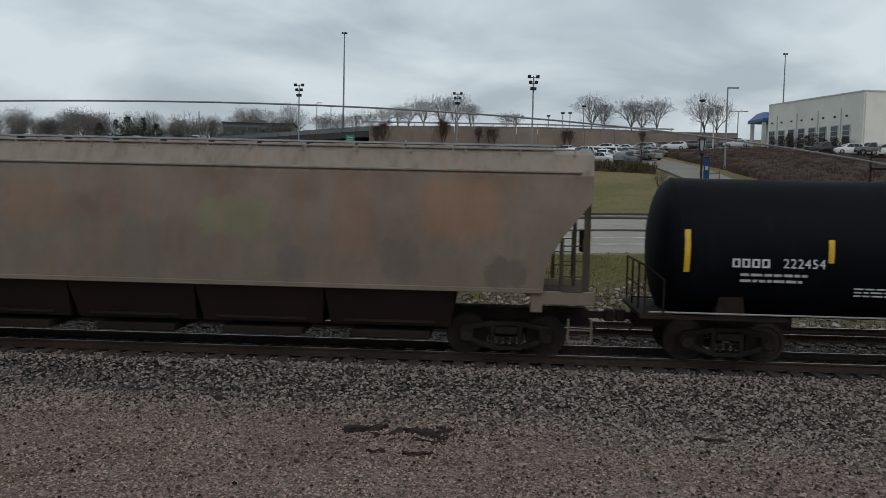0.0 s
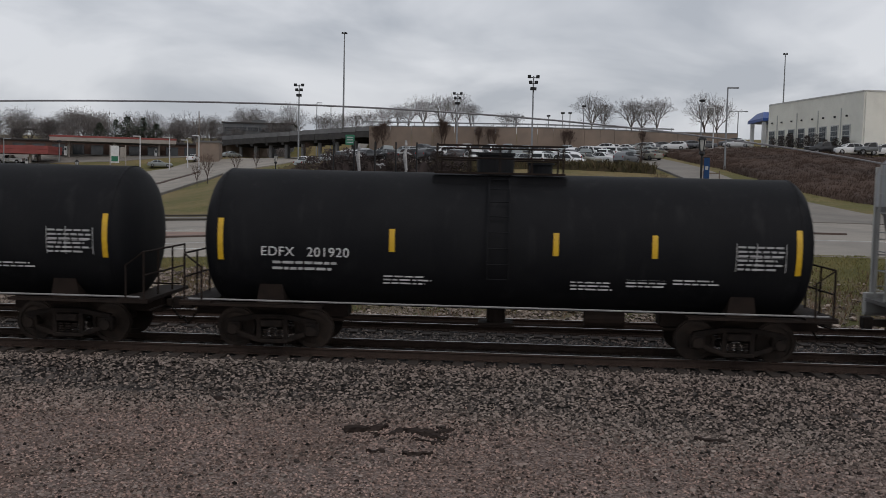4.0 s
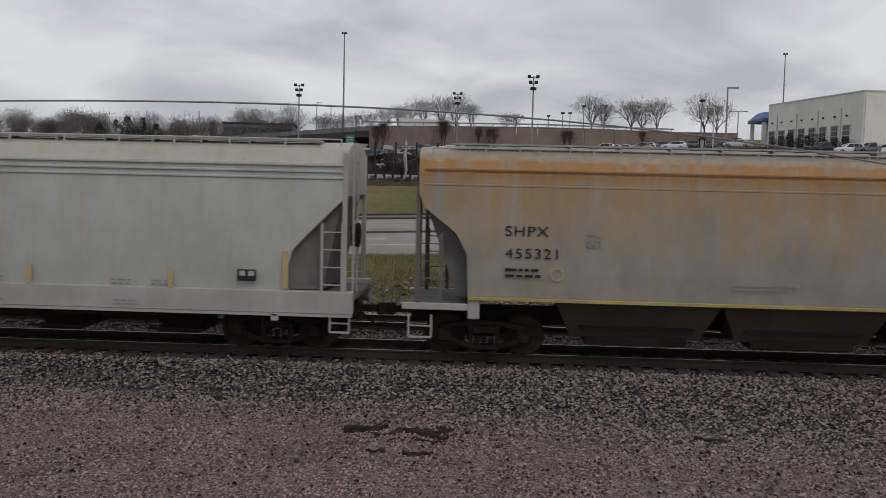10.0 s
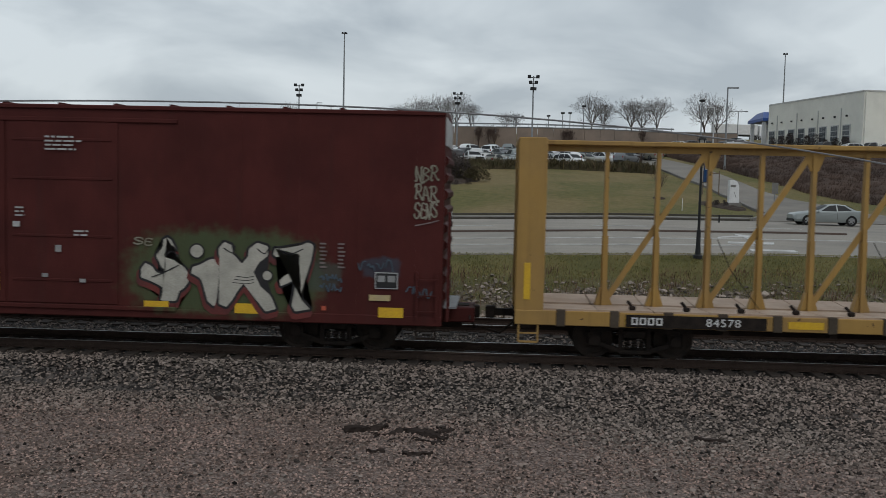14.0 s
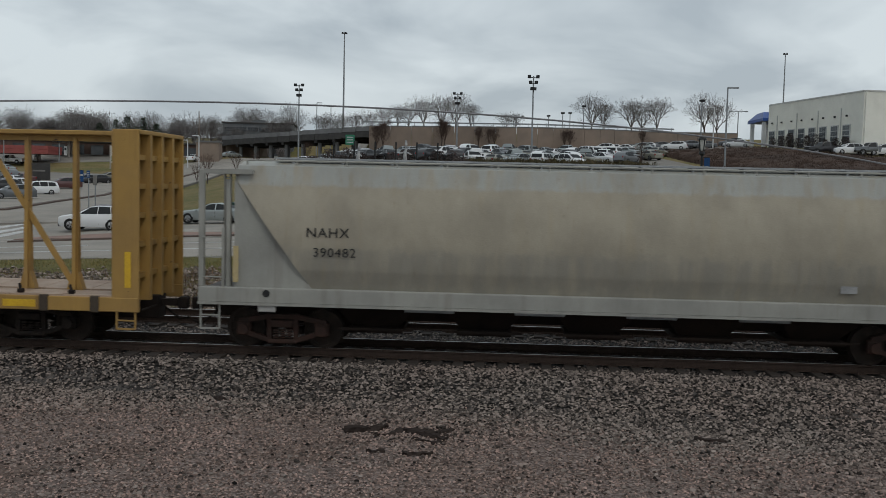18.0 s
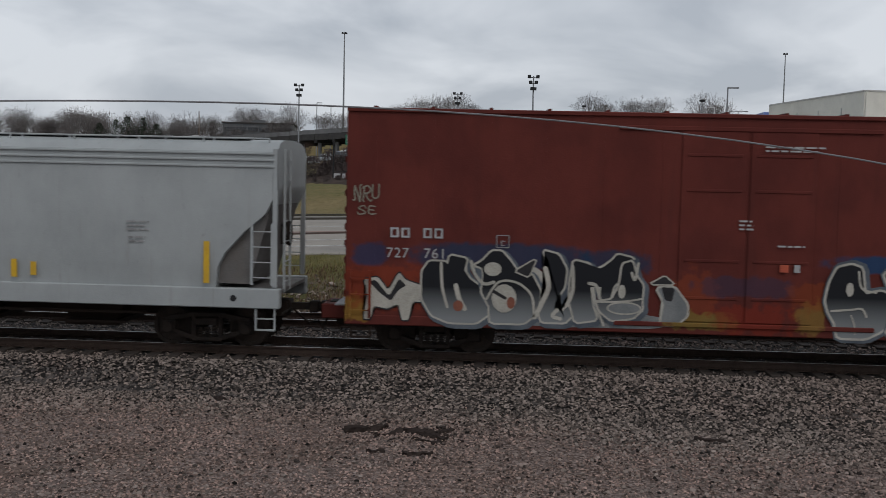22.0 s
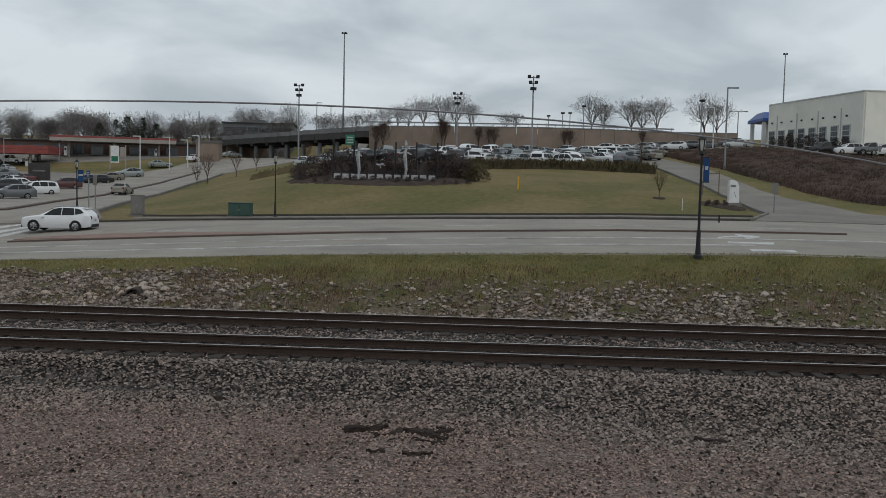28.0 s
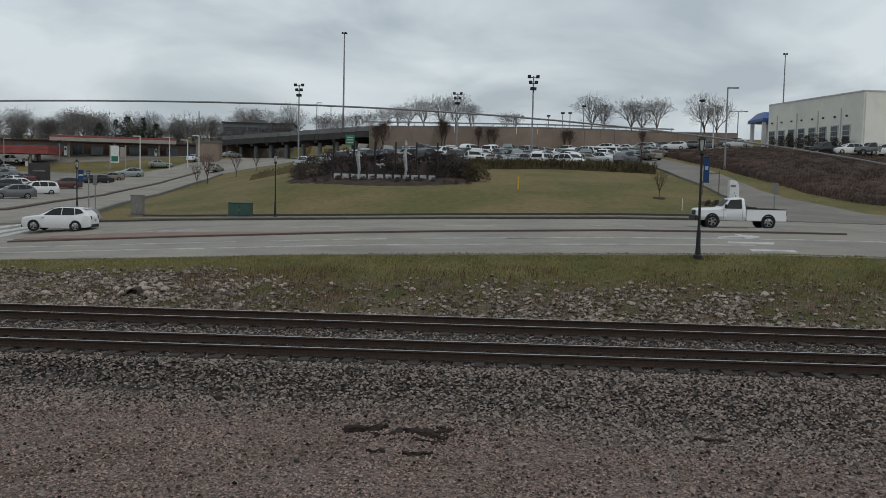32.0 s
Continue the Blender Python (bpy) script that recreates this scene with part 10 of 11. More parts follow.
# ---- posts and lamps ----
def street_lantern(x, y, h, banner):
    t = thing("street_lamp", Matrix.Translation(at_land(x, y)), "black cast lamp post with a lantern" + (" and a blue banner" if banner else ""), "street lamp", "lantern posts")
    bm = bmesh.new()
    add_tube(bm, [(0, 0, 0), (0, 0, 0.12), (0, 0, 0.16), (0, 0, 0.5), (0, 0, 1.05), (0, 0, 1.1)], [0.17, 0.17, 0.11, 0.085, 0.075, 0.06], 14)
    part("base", bm, M_POLEDARK, t)
    bm = bmesh.new()
    add_tube(bm, [(0, 0, 1.05), (0, 0, h - 0.75)], [0.055, 0.04], 12)
    part("shaft", bm, M_POLEDARK, t)
    bm = bmesh.new()
    add_tube(bm, [(0, 0, h - 0.78), (0, 0, h - 0.7), (0, 0, h - 0.62)], [0.05, 0.12, 0.1], 10)
    part("collar", bm, M_POLEDARK, t)
    bm = bmesh.new()
    add_tube(bm, [(0, 0, h - 0.58), (0, 0, h - 0.2)], [0.085, 0.14], 8)
    lan = part("lantern", bm, M_LENS, t, "frosted lantern glass")
    bm = bmesh.new()
    add_tube(bm, [(0, 0, h - 0.18), (0, 0, h - 0.1), (0, 0, h)], [0.18, 0.12, 0.03], 10)
    for k in range(4):
        a = k * math.tau / 4 + 0.4
        add_bar(bm, (math.cos(a) * 0.09, math.sin(a) * 0.09, h - 0.6), (math.cos(a) * 0.145, math.sin(a) * 0.145, h - 0.18), 0.03)
    part("lantern_cap", bm, M_POLEDARK, lan)
    if banner:
        s = 0.21 if banner > 0 else 0.45
        b = part("banner", box(0.09, 0.09 + s, -0.008, 0.008, h - 1.75, h - 0.85), M_BANNER, t, "blue cloth banner")
        for z in (h - 0.84, h - 1.76):
            part("banner_arm", box(0.0, 0.1 + s, -0.015, 0.015, z - 0.015, z + 0.015), M_POLEDARK, t)
        part("banner_print", box(0.14, 0.04 + s, -0.012, 0.012, h - 1.30, h - 1.16), M_OFFWHITE, b)
    return t


street_lantern(7.68, 36.4, 4.62, 1)
street_lantern(-16.75, 72.9, 4.85, 0)
street_lantern(-33.3, 75.2, 4.35, -1)


def flood_mast(x, y, h):
    t = thing("floodlight_mast", Matrix.Translation(at_land(x, y)), "grey floodlight mast with clustered lamps in the car park", "light mast", "floodlight masts")
    bm = bmesh.new()
    add_tube(bm, [(0, 0, -0.2), (0, 0, h)], [0.16, 0.09], 10)
    part("mast", bm, M_POLE, t)
    for k, z in enumerate((h - 0.2, h - 1.0, h - 1.9)):
        part("crossarm", box(-0.75 + 0.2 * k, 0.75 - 0.2 * k, -0.05, 0.05, z - 0.05, z + 0.05), M_POLEDARK, t)
        for s in (-1, 1):
            part("floodlight", box(s * (0.6 - 0.2 * k) - 0.24, s * (0.6 - 0.2 * k) + 0.24, -0.3, 0.1, z - 0.1, z + 0.35, 0.05), M_POLEDARK, t)
    return t


for x, y, h in FLOODS:
    flood_mast(x, y, h)
for x, y, h in MASTS:
    t = thing("high_mast_light", Matrix.Translation(at_land(x, y)), "very tall slim highway light mast", "light mast", "high masts")
    bm = bmesh.new()
    add_tube(bm, [(0, 0, -0.3), (0, 0, h)], [0.30, 0.14], 8)
    part("mast", bm, M_POLE, t)
    bm = bmesh.new()
    add_disc(bm, (0, 0, h - 0.1), "z", 0.5, 0.15, 12, 0.4)
    part("lamp_ring", bm, M_POLE, t)
    for k in range(4):
        a = k * math.tau / 4 + 0.5
        part("luminaire", box(math.cos(a) * 0.6 - 0.2, math.cos(a) * 0.6 + 0.2, math.sin(a) * 0.6 - 0.2, math.sin(a) * 0.6 + 0.2, h - 0.35, h + 0.1, 0.05), M_POLEDARK, t)
for x, y, h, form in STREET:
    t = thing("light_pole", Matrix.Translation(at_land(x, y)), "slim grey pole with a street luminaire", "light pole", "light poles")
    bm = bmesh.new()
    add_tube(bm, [(0, 0, -0.2), (0, 0, h)], [0.13, 0.09], 8)
    part("pole", bm, {4: M_WOODPOST, -1: M_POLEWHITE}.get(form, M_POLE), t)
    if form in (1, -1):
        part("luminaire", box(min(0, form * 1.3), max(0, form * 1.3), -0.15, 0.15, h - 0.12, h + 0.06, 0.04), M_POLEWHITE if form < 0 else M_POLE, t)
    elif form in (2, 3):
        w = 1.6 if form == 2 else 1.3
        part("arm", box(-w, w, -0.06, 0.06, h - 0.1, h + 0.02), M_POLE, t)
        for s in (-1, 1):
            part("luminaire", box(s * w - 0.35, s * w + 0.35, -0.2, 0.2, h - 0.18, h + 0.06 + (0.9 if form == 3 else 0), 0.04), M_POLE, t)
    elif form == 0:
        part("luminaire", box(-0.45, 0.45, -0.2, 0.2, h - 0.25, h + 0.15, 0.05), M_POLEDARK, t)

# service cable overhead, before the tracks
bm = bmesh.new()
cable = []
for k in range(41):
    x = -14 + k * 0.7
    q = min(x, 6.0)
    cable.append((x, 11.5, 4.651 - 0.0563 * q - 0.00933 * q * q - 0.00029 * q ** 3 - 0.18 * (x - q)))
add_tube(bm, cable, 0.011, 6)
tagged(part("overhead_cable", bm, M_CABLE), "grey overhead service cable in front of the tracks", "cable")


# ---- street furniture ----
def cabinet(x, y, w, d, h, mt, label):
    t = thing("utility_cabinet", Matrix.Translation(at_land(x, y)), label, "utility cabinet", "cabinets on the lawn")
    part("pad", box(-w / 2 - 0.12, w / 2 + 0.12, -d / 2 - 0.12, d / 2 + 0.12, -0.15, 0.1), M_KERB, t)
    part("case", box(-w / 2, w / 2, -d / 2, d / 2, 0.1, h, 0.03), mt, t)
    part("lid", box(-w / 2 - 0.03, w / 2 + 0.03, -d / 2 - 0.03, d / 2 + 0.03, h - 0.02, h + 0.06, 0.02), mt, t)
    for s in (-1, 1):
        dd = part("cabinet_door", box(s * w / 4 - w / 4 + 0.03, s * w / 4 + w / 4 - 0.03, -d / 2 - 0.02, -d / 2 + 0.005, 0.18, h - 0.08, 0.01), mt, t)
        part("handle", box(s * 0.06 - 0.015, s * 0.06 + 0.015, -d / 2 - 0.05, -d / 2 - 0.02, h * 0.45, h * 0.62), M_POLE, dd)


cabinet(-19.45, 73.0, 1.7, 0.9, 1.08, M_UTILGREEN, "low dark green utility cabinet on the lawn")
cabinet(-28.05, 74.4, 0.88, 0.7, 1.6, M_UTILGREY, "grey weathered utility cabinet by the side street")
sign = thing("monument_sign", Matrix.Translation(at_land(20.5, 83.8)) @ pose(0, 0, 0, 0, 0, 20), "white curved monument sign by the driveway", "sign")
part("plinth", box(-0.62, 0.62, -0.28, 0.28, -0.1, 0.32, 0.02), M_KERB, sign)
poly = [(-0.5, 0.3), (0.5, 0.3), (0.45, 1.0), (0.42, 1.75), (0.25, 2.1), (-0.1, 2.25), (-0.5, 2.25)]
part("panel", prism(poly, -0.16, 0.16), M_SIGNWHITE, sign)
bm = bmesh.new()
add_bar(bm, (-0.05, -0.17, 1.2), (0.15, -0.17, 0.75), 0.05, 0.02)
part("emblem", bm, M_UTILGREY, sign)
part("plaque", box(-0.42, 0.1, -0.175, -0.16, 1.65, 1.85), M_UTILGREY, sign)
frame_sign = thing("wooden_sign_frame", Matrix.Translation(at_land(20.5, 92.6)), "plain timber frame of a sign on the lawn", "sign frame")
for x in (-0.75, 0.75):
    part("post", box(x - 0.045, x + 0.045, -0.045, 0.045, -0.1, 2.25), M_WOODPOST, frame_sign)
part("rail", box(-0.75, 0.75, -0.03, 0.03, 2.0, 2.1), M_WOODPOST, frame_sign)
post = thing("marker_post", Matrix.Translation(at_land(2.2, 89.8)), "yellow marker post standing on the lawn", "marker post")
part("sleeve", box(-0.07, 0.07, -0.05, 0.05, 0.0, 1.2, 0.02), M_YREF, post)
part("cap", box(-0.08, 0.08, -0.06, 0.06, 1.2, 1.24, 0.01), M_YREF, post)
stake = thing("survey_stake", Matrix.Translation(at_land(15.3, 79.2)), "thin white survey stake on the lawn", "stake")
part("stick", box(-0.025, 0.025, -0.025, 0.025, -0.1, 1.0, 0.005), M_SIGNWHITE, stake)
for x, y, h in ((15.4, 66.6, 0.5), (18.9, 126, 3.2)):
    p = thing("steel_post", Matrix.Translation(at_land(x, y)), "plain slim steel post by the driveway", "post", "steel posts")
    bm = bmesh.new()
    add_tube(bm, [(0, 0, -0.1), (0, 0, h)], 0.06, 8)
    part("shaft", bm, M_POLE if h > 5 else M_POLEDARK, p)
    bm = bmesh.new()
    add_disc(bm, (0, 0, h), "z", 0.075, 0.06, 8)
    part("cap", bm, M_POLEDARK, p)
for x, y, w, h, z, mt, lab in ((-27.3, 180, 1.7, 1.9, 2.0, M_SIGNGREEN, "green highway sign on a post"), (-34.0, 79.0, 0.3, 0.6, 2.9, M_BANNER, "small blue sign on a post"), (-33.6, 79.4, 0.35, 0.8, 2.3, M_UTILGREY, "back of a grey traffic sign on a post"), (22.5, 78.6, 0.5, 0.9, 1.6, M_UTILGREY, "back of a grey traffic sign on a post")):
    s = thing("road_sign", Matrix.Translation(at_land(x, y)), lab, "road sign", "road signs")
    bm = bmesh.new()
    add_tube(bm, [(0, 0.06, -0.1), (0, 0.06, z + h)], 0.05, 6)
    part("post", bm, M_POLE, s)
    part("face", box(-w / 2, w / 2, -0.02, 0.02, z, z + h, 0.01), mt, s)
    for k in range(0 if mt is M_UTILGREY else 3):
        part("print", box(-w * 0.35, w * 0.35, -0.03, -0.02, z + h * (0.2 + 0.25 * k), z + h * (0.3 + 0.25 * k)), M_OFFWHITE, s)

# ---- buildings ----
def wall_run(name, a, b, z0, z1, t, material, parent=None):
    """An upright wall between two plan points."""
    a, b = Vector((*a, 0)), Vector((*b, 0))
    d = (b - a).normalized()
    n = Vector((-d.y, d.x, 0)) * t / 2
    bm = bmesh.new()
    vs = [bm.verts.new(p + s * n + Vector((0, 0, z))) for z in (z0, z1) for p, s in ((a, -1), (b, -1), (b, 1), (a, 1))]
    for f in ((3, 2, 1, 0), (4, 5, 6, 7), (0, 1, 5, 4), (1, 2, 6, 5), (2, 3, 7, 6), (3, 0, 4, 7)):
        bm.faces.new([vs[i] for i in f])
    return part(name, bm, material, parent)


wall = thing("retaining_wall", pose(0, 0, 0), "long tan concrete retaining wall behind the car park", "retaining wall", "", "structure")
pts = [(-24.5, 186.2), (-8, 186.4), (8, 186.6), (20, 186.8), (31, 187), (46, 187)]
tops = [14.3, 14.55, 14.7, 14.6, 14.3, 14.3]
for k in range(5):
    a, b = Vector(pts[k]), Vector(pts[k + 1])
    n = 4
    for j in range(n):
        p, q = a.lerp(b, j / n), a.lerp(b, (j + 1) / n - 0.004)
        z = tops[k] + (tops[k + 1] - tops[k]) * (j + 0.5) / n
        wall_run("wall_panel", p, q, 9.0, z, 0.5, M_TANWALL, wall)
        wall_run("coping", p, q, z, z + 0.18, 0.62, M_BRIDGE, wall)
rail_fence = thing("guard_rail", pose(0, 0, 0), "thin grey guard rail along the highway edge", "guard rail")
for k in range(36):
    x = -26 + k * 1.7
    z = float(np.interp(x, [p[0] for p in pts], tops)) + 0.18
    part("post", box(x - 0.05, x + 0.05, 186.9, 187.0, z - 0.4, z + 0.75), M_POLE, rail_fence)
bm = bmesh.new()
add_bar(bm, (-26, 186.9, 15.25), (8, 186.9, 15.4), 0.08, 0.28)
add_bar(bm, (8, 186.9, 15.4), (34, 186.9, 14.95), 0.08, 0.28)
part("beam", bm, M_POLE, rail_fence)

hall = thing("white_hall", pose(0, 0, 0), "white flat-roofed industrial hall with tall dark windows", "building")
A, B, C, D = (45.8, 165.0), (51.5, 138.5), (96.0, 148.0), (90.0, 175.0)
ROOF = 17.86
for a, b in ((A, B), (B, C), (C, D), (D, A)):
    wall_run("wall", a, b, 8.5, ROOF, 0.4, M_STUCCO, hall)
    wall_run("parapet", a, b, ROOF, ROOF + 0.22, 0.55, M_ROOFW, hall)
bm = bmesh.new()
bm.faces.new([bm.verts.new((p[0], p[1], ROOF - 0.1)) for p in (A, B, C, D)])
part("roof", bm, M_ROOFW, hall)
dA, dB = Vector(A), Vector(B)
along = (dB - dA).normalized()
ang = math.degrees(math.atan2(along.y, along.x))
for k in range(8):
    p = dA + along * (1.5 + k * 3.1)
    z0 = 10.45 - k * 0.02
    w = part("window", box(-0.98, 0.98, -0.30, -0.18, 0, 3.2), M_ROOFW, hall, "tall dark window with white glazing bars")
    w.matrix_basis = Matrix.Translation((p.x, p.y, z0)) @ pose(0, 0, 0, 0, 0, ang)
    for i in range(3):
        for j in range(4):
            part("pane", box(-0.84 + i * 0.58, -0.84 + i * 0.58 + 0.5, -0.33, -0.29, 0.14 + j * 0.75, 0.14 + j * 0.75 + 0.66), M_PANE_PALE, w)
    if k % 2 == 0:
        part("downpipe", box(1.5, 1.62, -0.32, -0.2, -1.0, 5.6), M_ROOFW, w)
    part("wall_lamp", box(-0.12, 0.12, -0.45, -0.2, 4.3, 4.55, 0.03), M_POLEDARK, w)
base = wall_run("plinth", A, B, 8.3, 9.9, 0.5, M_UTILGREY, hall)

for k in range(9):
    p = dA + along * (4.0 + k * 2.6) + Vector((-along.y, along.x)) * -1.3
    put(b2, p.x, p.y, k * 77, 0.55 + 0.12 * (k % 3), "dark leafless shrub at the foot of the hall")

kiosk = thing("blue_canopy", pose(0, 0, 0), "bright blue hipped canopy on white columns", "canopy")
bm = bmesh.new()
lo = [bm.verts.new(c) for c in ((45.5, 168, 15.6), (49.5, 168, 15.6), (49.5, 178, 15.6), (45.5, 178, 15.6))]
mid_ring = [bm.verts.new(c) for c in ((45.5, 168, 16.1), (49.5, 168, 16.1), (49.5, 178, 16.1), (45.5, 178, 16.1))]
hi = [bm.verts.new(c) for c in ((46.4, 171, 17.3), (49.0, 171, 17.3), (49.0, 175, 17.3), (46.4, 175, 17.3))]
for a, c in ((lo, mid_ring), (mid_ring, hi)):
    for k in range(4):
        bm.faces.new((a[k], a[(k + 1) % 4], c[(k + 1) % 4], c[k]))
bm.faces.new(lo[::-1])
bm.faces.new(hi)
part("canopy_roof", bm, M_BLUE, kiosk)
for x, y in ((46.0, 169), (47.2, 169), (48.8, 169), (46.0, 176.5), (48.8, 176.5)):
    part("column", box(x - 0.3, x + 0.3, y - 0.3, y + 0.3, float(land(x, y)) - 0.2, 15.5), M_SIGNWHITE, kiosk)


def filling_station(cx, cy, w, d, z, fascia, turn, label, red_full):
    t = thing("station_canopy", Matrix.Translation((cx, cy, 0)) @ pose(0, 0, 0, 0, 0, turn), label, "canopy", "filling station canopies")
    part("canopy_deck", box(-w / 2, w / 2, -d / 2, d / 2, z, z + fascia * (0.55 if red_full else 0.68), 0.03), M_FASCIA if not red_full else M_REDROOF, t)
    part("fascia_stripe", box(-w / 2 - 0.06, w / 2 + 0.06, -d / 2 - 0.06, d / 2 + 0.06, z + fascia * (0.55 if red_full else 0.68), z + fascia, 0.03), M_REDROOF, t)
    for i in (-0.36, 0.0, 0.36):
        for j in (-0.3, 0.3):
            x, y = i * w, j * d
            part("column", box(x - 0.2, x + 0.2, y - 0.2, y + 0.2, float(land(cx + x, cy + y)) - 0.3, z), M_FASCIA, t)
            g0 = float(land(cx + x, cy + y))
            p = part("fuel_pump", box(x - 0.9, x - 0.35, y - 0.25, y + 0.25, g0, g0 + 1.9, 0.04), M_SIGNWHITE, t)
            part("pump_screen", box(x - 0.82, x - 0.43, y - 0.27, y - 0.24, g0 + 1.1, g0 + 1.6), M_PANE, p)
    return t


filling_station(-81.5, 203, 25, 13, 10.6, 1.15, 20, "flat filling station canopy with a red edge", False)
filling_station(-101.5, 186, 28, 9, 7.6, 1.6, 8, "red-roofed filling station canopy", True)
shop = thing("station_shop", Matrix.Translation((-76, 218, 0)) @ pose(0, 0, 0, 0, 0, 18), "brown brick filling station shop behind the canopy", "building")
part("wall", box(-34, 13, -4, 4, 4.5, 11.0), M_BRICK, shop)
part("roof", box(-34.4, 13.4, -4.4, 4.4, 11.0, 11.35, 0.05), M_GIRDER, shop)
for k in range(11):
    w = part("shop_window", box(-31.5 + k * 4, -28.9 + k * 4, -4.1, -3.98, 8.0, 10.2), M_PANE, shop)
    part("window_frame", box(-31.6 + k * 4, -28.8 + k * 4, -4.14, -4.02, 10.2, 10.4), M_GIRDER, w)
price = thing("price_sign", Matrix.Translation(at_land(-72.5, 182)), "white price board with a green panel on the grass", "sign")
for x in (-1.5, 1.5):
    part("post", box(x - 0.1, x + 0.1, -0.1, 0.1, -0.2, 4.6), M_FASCIA, price)
part("board", box(-1.4, 0.2, -0.12, 0.12, 1.2, 4.5, 0.03), M_SIGNWHITE, price)
part("green_panel", box(-1.25, 0.05, -0.15, -0.11, 1.5, 2.5), M_SIGNGREEN, price)
part("round_panel", box(0.35, 1.4, -0.12, 0.12, 2.2, 4.3, 0.2), M_FASCIA, price)
board = thing("dark_sign_board", Matrix.Translation(at_land(-70.6, 146)), "dark sign board standing by the parked cars", "sign")
part("panel", box(-1.7, 1.7, -0.15, 0.15, 0.4, 3.0, 0.03), M_GIRDER, board)
part("post", box(-0.2, 0.2, -0.1, 0.1, -0.2, 0.5), M_GIRDER, board)
part("print", box(-1.0, 1.0, -0.17, -0.15, 1.7, 1.95), M_UTILGREY, board)

# overpass on the left
bridge = thing("highway_overpass", pose(0, 0, 0), "grey concrete highway overpass on columns", "bridge")
DECK_A, DECK_B, BACK = Vector((-63.5, 222)), Vector((-24.6, 189)), Vector((7.5, 8.8))
for k in range(12):
    p, q = DECK_A.lerp(DECK_B, k / 12), DECK_A.lerp(DECK_B, (k + 1) / 12 - 0.002)
    z = 12.55 + 1.15 * (k + 0.5) / 12
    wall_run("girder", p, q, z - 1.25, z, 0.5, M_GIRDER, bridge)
    wall_run("parapet", p, q, z, z + 0.9, 0.4, M_BRIDGE, bridge)
    bm = bmesh.new()
    bm.faces.new([bm.verts.new((c.x, c.y, z - 0.1)) for c in (p, q, q + BACK, p + BACK)])
    ext = bmesh.ops.extrude_face_region(bm, geom=bm.faces[:])
    for v in ext["geom"]:
        if isinstance(v, bmesh.types.BMVert):
            v.co.z -= 0.7
    bmesh.ops.recalc_face_normals(bm, faces=bm.faces)
    part("deck", bm, M_BRIDGE, bridge)
    wall_run("parapet", p + BACK, q + BACK, z, z + 0.9, 0.4, M_BRIDGE, bridge)
for k in range(1, 9):
    for j in range(3):
        c = DECK_A.lerp(DECK_B, k / 9) + BACK * (0.1 + 0.4 * j)
        bm = bmesh.new()
        add_tube(bm, [(c.x, c.y, float(land(c.x, c.y)) - 0.5), (c.x, c.y, 11.6 + 1.15 * k / 9)], 0.42, 10)
        part("column", bm, M_BRIDGE, bridge)
    c = DECK_A.lerp(DECK_B, k / 9)
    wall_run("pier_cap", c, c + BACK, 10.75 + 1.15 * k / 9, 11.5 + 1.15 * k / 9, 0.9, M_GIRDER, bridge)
wall_run("abutment", DECK_A, DECK_A + BACK, 6.0, 12.4, 3.0, M_TANWALL, bridge)


def semi_truck():
    """White tractor and box trailer, nose to +x, wheels on z = 0."""
    t = thing("semi_trailer_truck", pose(0, 0, 0), "white semi-trailer truck driving on the highway overpass", "truck")
    trailer = part("trailer", box(-8.2, 3.6, -1.28, 1.28, 1.15, 3.85, 0.04), M_SIGNWHITE, t)
    for s in (-1, 1):
        part("side_rail", box(-8.2, 3.6, s * 1.29 - 0.02, s * 1.29 + 0.02, 1.15, 1.3), M_POLE, trailer)
        part("fuel_tank", box(4.1, 5.3, s * 1.0 - 0.3, s * 1.0 + 0.3, 0.5, 1.05, 0.1), M_RIM, t)
    part("rear_door", box(-8.25, -8.2, -1.2, 1.2, 1.2, 3.8, 0.01), M_SIGNWHITE, trailer)
    part("underframe", box(-8.0, 3.4, -0.5, 0.5, 0.85, 1.15), M_TRUCK, trailer)
    cab = [(7.9, 0.6, 1.5, 1.75, 0.95, 0.8), (7.6, 0.5, 1.75, 1.95, 1.1, 0.95), (6.5, 0.5, 1.9, 2.1, 1.15, 1.05), (6.1, 0.5, 2.0, 3.3, 1.2, 1.05), (5.6, 0.5, 2.0, 3.6, 1.2, 1.05), (4.2, 0.5, 2.0, 3.8, 1.2, 1.1)]
    body = part("cab", loft(cab), C_WHITE, t, "", True)
    for s in (-1, 1):
        part("side_window", window_patch(cab, ((6.05, 2.1), (5.85, 2.9), (5.2, 2.95), (5.2, 2.1)), s, 0.03), M_GLASS, body)
    bm = bmesh.new()
    bm.faces.new([bm.verts.new(c) for c in ((6.18, -1.0, 3.15), (6.18, 1.0, 3.15), (6.52, 1.0, 2.2), (6.52, -1.0, 2.2))])
    part("windscreen", bm, M_GLASS, body)
    part("front_bumper", box(7.7, 8.0, -1.15, 1.15, 0.4, 0.8, 0.05), M_RIM, t)
    for x in (-7.2, -5.9, 3.0, 4.3, 7.0):
        for s in (-1, 1):
            wheel_parts(t, x, s * 1.1, 0.5)
    return t


semi = semi_truck()
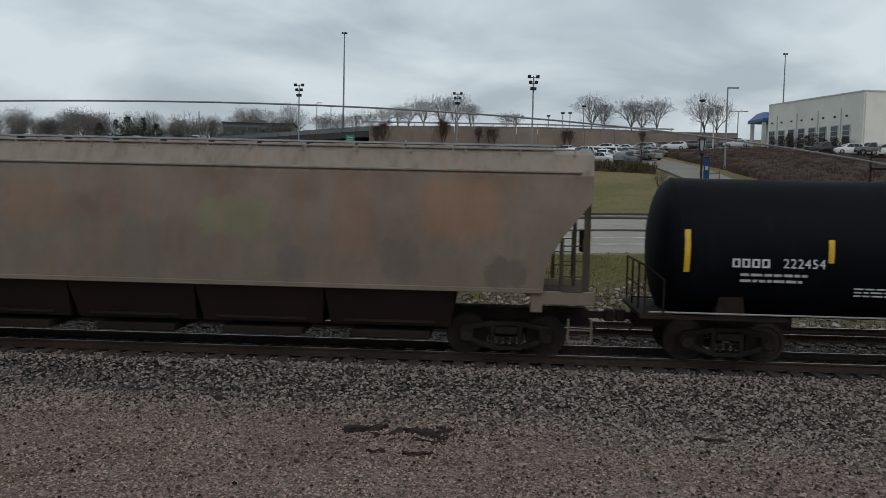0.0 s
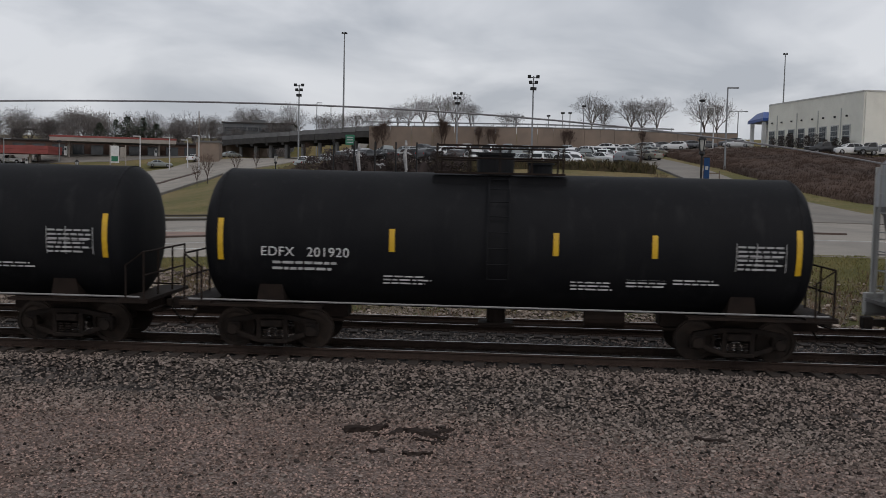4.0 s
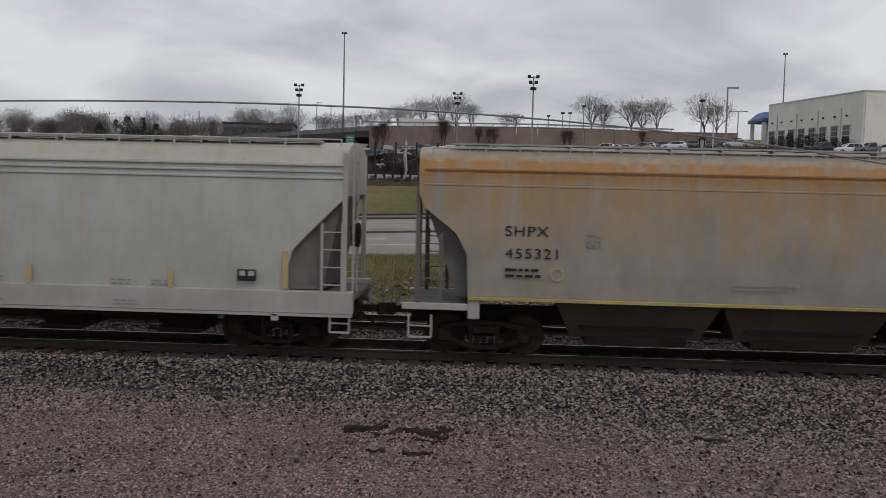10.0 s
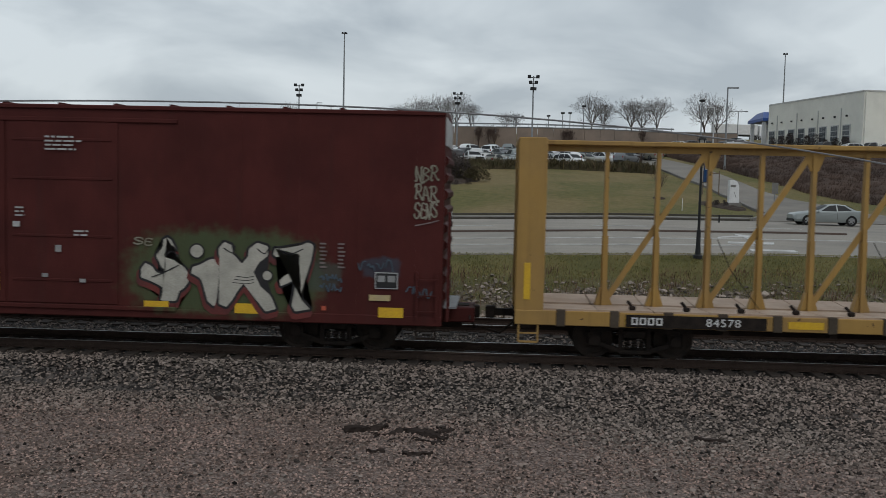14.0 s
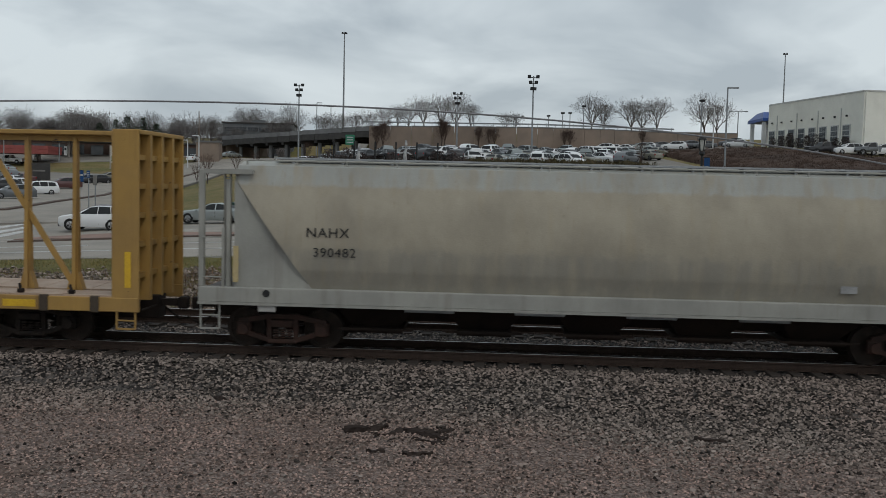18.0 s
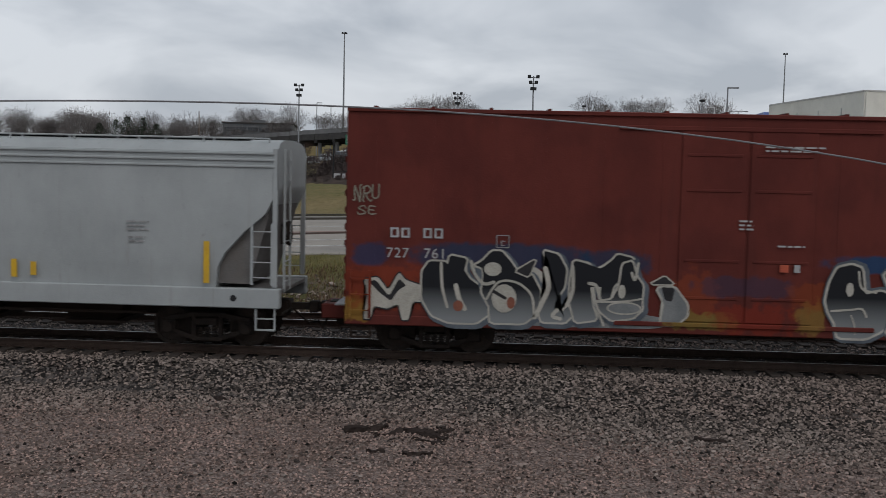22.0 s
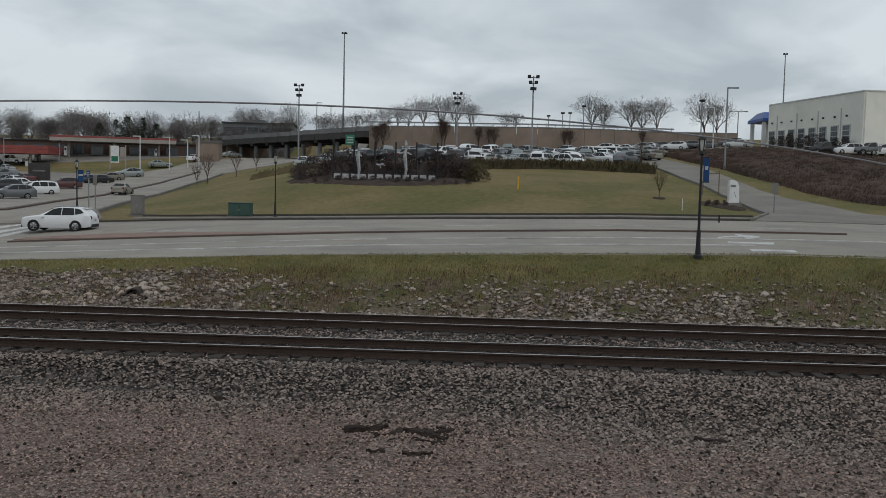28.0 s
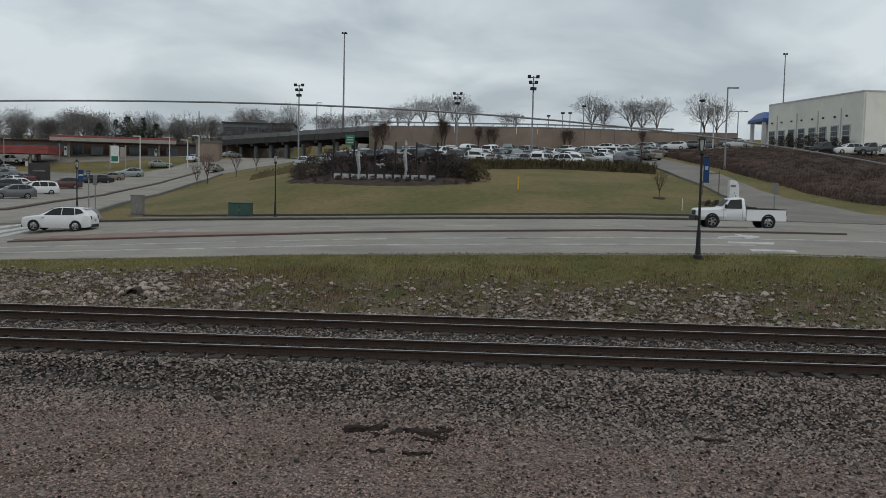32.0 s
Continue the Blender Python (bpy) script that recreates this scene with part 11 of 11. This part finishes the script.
HAUL = ((0.0, -250, 315, 19.0, -15), (5.0, -112, 262, 14.2, -30), (6.6, -77.3, 238, 12.6, -38), (7.0, -67.0, 231, 12.6, -38), (7.5, -58.9, 224, 12.8, -34), (8.0, -50.7, 219, 13.1, -24), (8.4, -43.2, 217.5, 13.3, 0), (9.0, -34.0, 226, 14.2, 30), (9.5, -25.0, 230, 14.7, 22), (10.0, -15.2, 233, 15.0, 15), (10.5, -5.5, 236, 15.2, 14), (12.0, 24.5, 245, 15.9, 14), (16.0, 104.0, 268, 17.5, 14), (CLIP, 430.0, 350.0, 22.0, 14))
haul_rows = [(q, Matrix.Translation((x, y, z)) @ pose(0, 0, 0, 0, 0, a)) for q, x, y, z, a in HAUL]
DRIVES.append((semi, haul_rows))
office = thing("office_block", pose(-62, 252, -0.1, 0, 0, 8), "low grey office block with banded windows on the hill", "building")
part("wall", box(-9, 9, -5, 5, 9, 17.9), M_GREYBLD, office)
part("roof", box(-9.3, 9.3, -5.3, 5.3, 17.9, 18.3, 0.05), M_GIRDER, office)
part("plant_room", box(-2, 1.5, -2, 2, 18.3, 19.1), M_GREYBLD, office)
for k in range(2):
    for j in range(6):
        part("window", box(-8.6 + j * 2.9, -6.0 + j * 2.9, -5.08, -4.98, 14.1 + k * 1.9, 15.1 + k * 1.9), M_PANE, office)
annex = thing("tan_building", pose(-59.2, 197, 0, 0, 0, 10), "plain tan building beside the overpass", "building")
part("wall", box(-2.3, 2.3, -3, 3, 4.5, 10.9), M_TANWALL, annex)
part("roof", box(-2.5, 2.5, -3.2, 3.2, 10.9, 11.2), M_BRIDGE, annex)

# ---- parked cars ----
PROTO = {}


def parked(shape, mat, x, y, turn, group):
    names = {"C_WHITE": ("white", C_WHITE), "C_SILVER": ("silver", C_SILVER), "C_GREY": ("grey", C_GREY), "C_BLACK": ("black", C_BLACK), "C_RED": ("maroon", C_RED), "C_BLUE": ("dark blue", C_BLUE), "C_TAN": ("tan", C_TAN)}
    word, paint_mat = names[mat]
    m = Matrix.Translation(at_land(x, y, 0.06)) @ pose(0, 0, 0, 0, 0, turn)
    key = (shape, mat, group)
    if key in PROTO:
        return copy_thing(PROTO[key], m)
    kind = {"suv": "sport utility car", "sedan": "sedan car", "van": "minivan", "pickup": "pickup truck"}[shape]
    label = f"{word} {kind} parked {'on the hillside car park' if group == 'cars in the car park' else 'beside the street'}"
    if shape == "pickup":
        PROTO[key] = pickup(paint_mat, label, m, group)[0]
    else:
        PROTO[key] = vehicle(shape, paint_mat, label, m, group, None, False)[0]
    return PROTO[key]


prng = random.Random(12)
KINDS = (("suv", "C_WHITE"), ("sedan", "C_WHITE"), ("suv", "C_SILVER"), ("sedan", "C_SILVER"), ("suv", "C_GREY"), ("sedan", "C_BLACK"), ("van", "C_WHITE"), ("sedan", "C_TAN"), ("suv", "C_BLACK"), ("sedan", "C_GREY"), ("pickup", "C_WHITE"), ("pickup", "C_SILVER"))
for y, xa, xb, gap in ((122.5, -3, 14, 3.0), (130.5, -24, 19, 2.9), (139, -27, 22, 2.9), (148, -29, 25, 3.0), (157, -31, 26, 3.1)):
    x = xa
    while x < xb:
        if prng.random() < 0.88:
            s, c = prng.choice(KINDS)
            parked(s, c, x + prng.uniform(-0.2, 0.2), y + prng.uniform(-0.5, 0.5), prng.choice((60, 240, 120, 300)) + prng.uniform(-8, 8), "cars in the car park")
        x += gap * prng.uniform(0.9, 1.15)
for s, c, x, y, a in PARKED:
    parked(s, c, x, y, a, "cars by the street")


# ---- what moves ----
SPEED = 13.91


def motions():
    """The train rolls past to the left at one speed; its wheels turn while they are in sight of the camera."""
    for car, u in TRAIN:
        walk(car, [(0.0, pose(u, SIDE, 0)), (CLIP, pose(u - SPEED * CLIP, SIDE, 0))])
    for w, x, place in WHEELS:
        t0, t1 = max(0.0, (place - 13.0) / SPEED), min(CLIP, (place + 15.0) / SPEED)
        first, last = math.ceil(t0 * FPS), math.floor(t1 * FPS)
        rows = []
        for k in range(first, last + 1):
            rows.append((k / FPS, pose(x, 0, 0.44, 0, -math.degrees(SPEED * k / FPS / 0.44) % 360, 0)))
        if rows[0][0] > 0:
            rows.insert(0, (0.0, rows[0][1]))
        if rows[-1][0] < CLIP:
            rows.append((CLIP, rows[-1][1]))
        walk(w, rows)
    for car, rows in DRIVES:
        walk(car, rows)


motions()
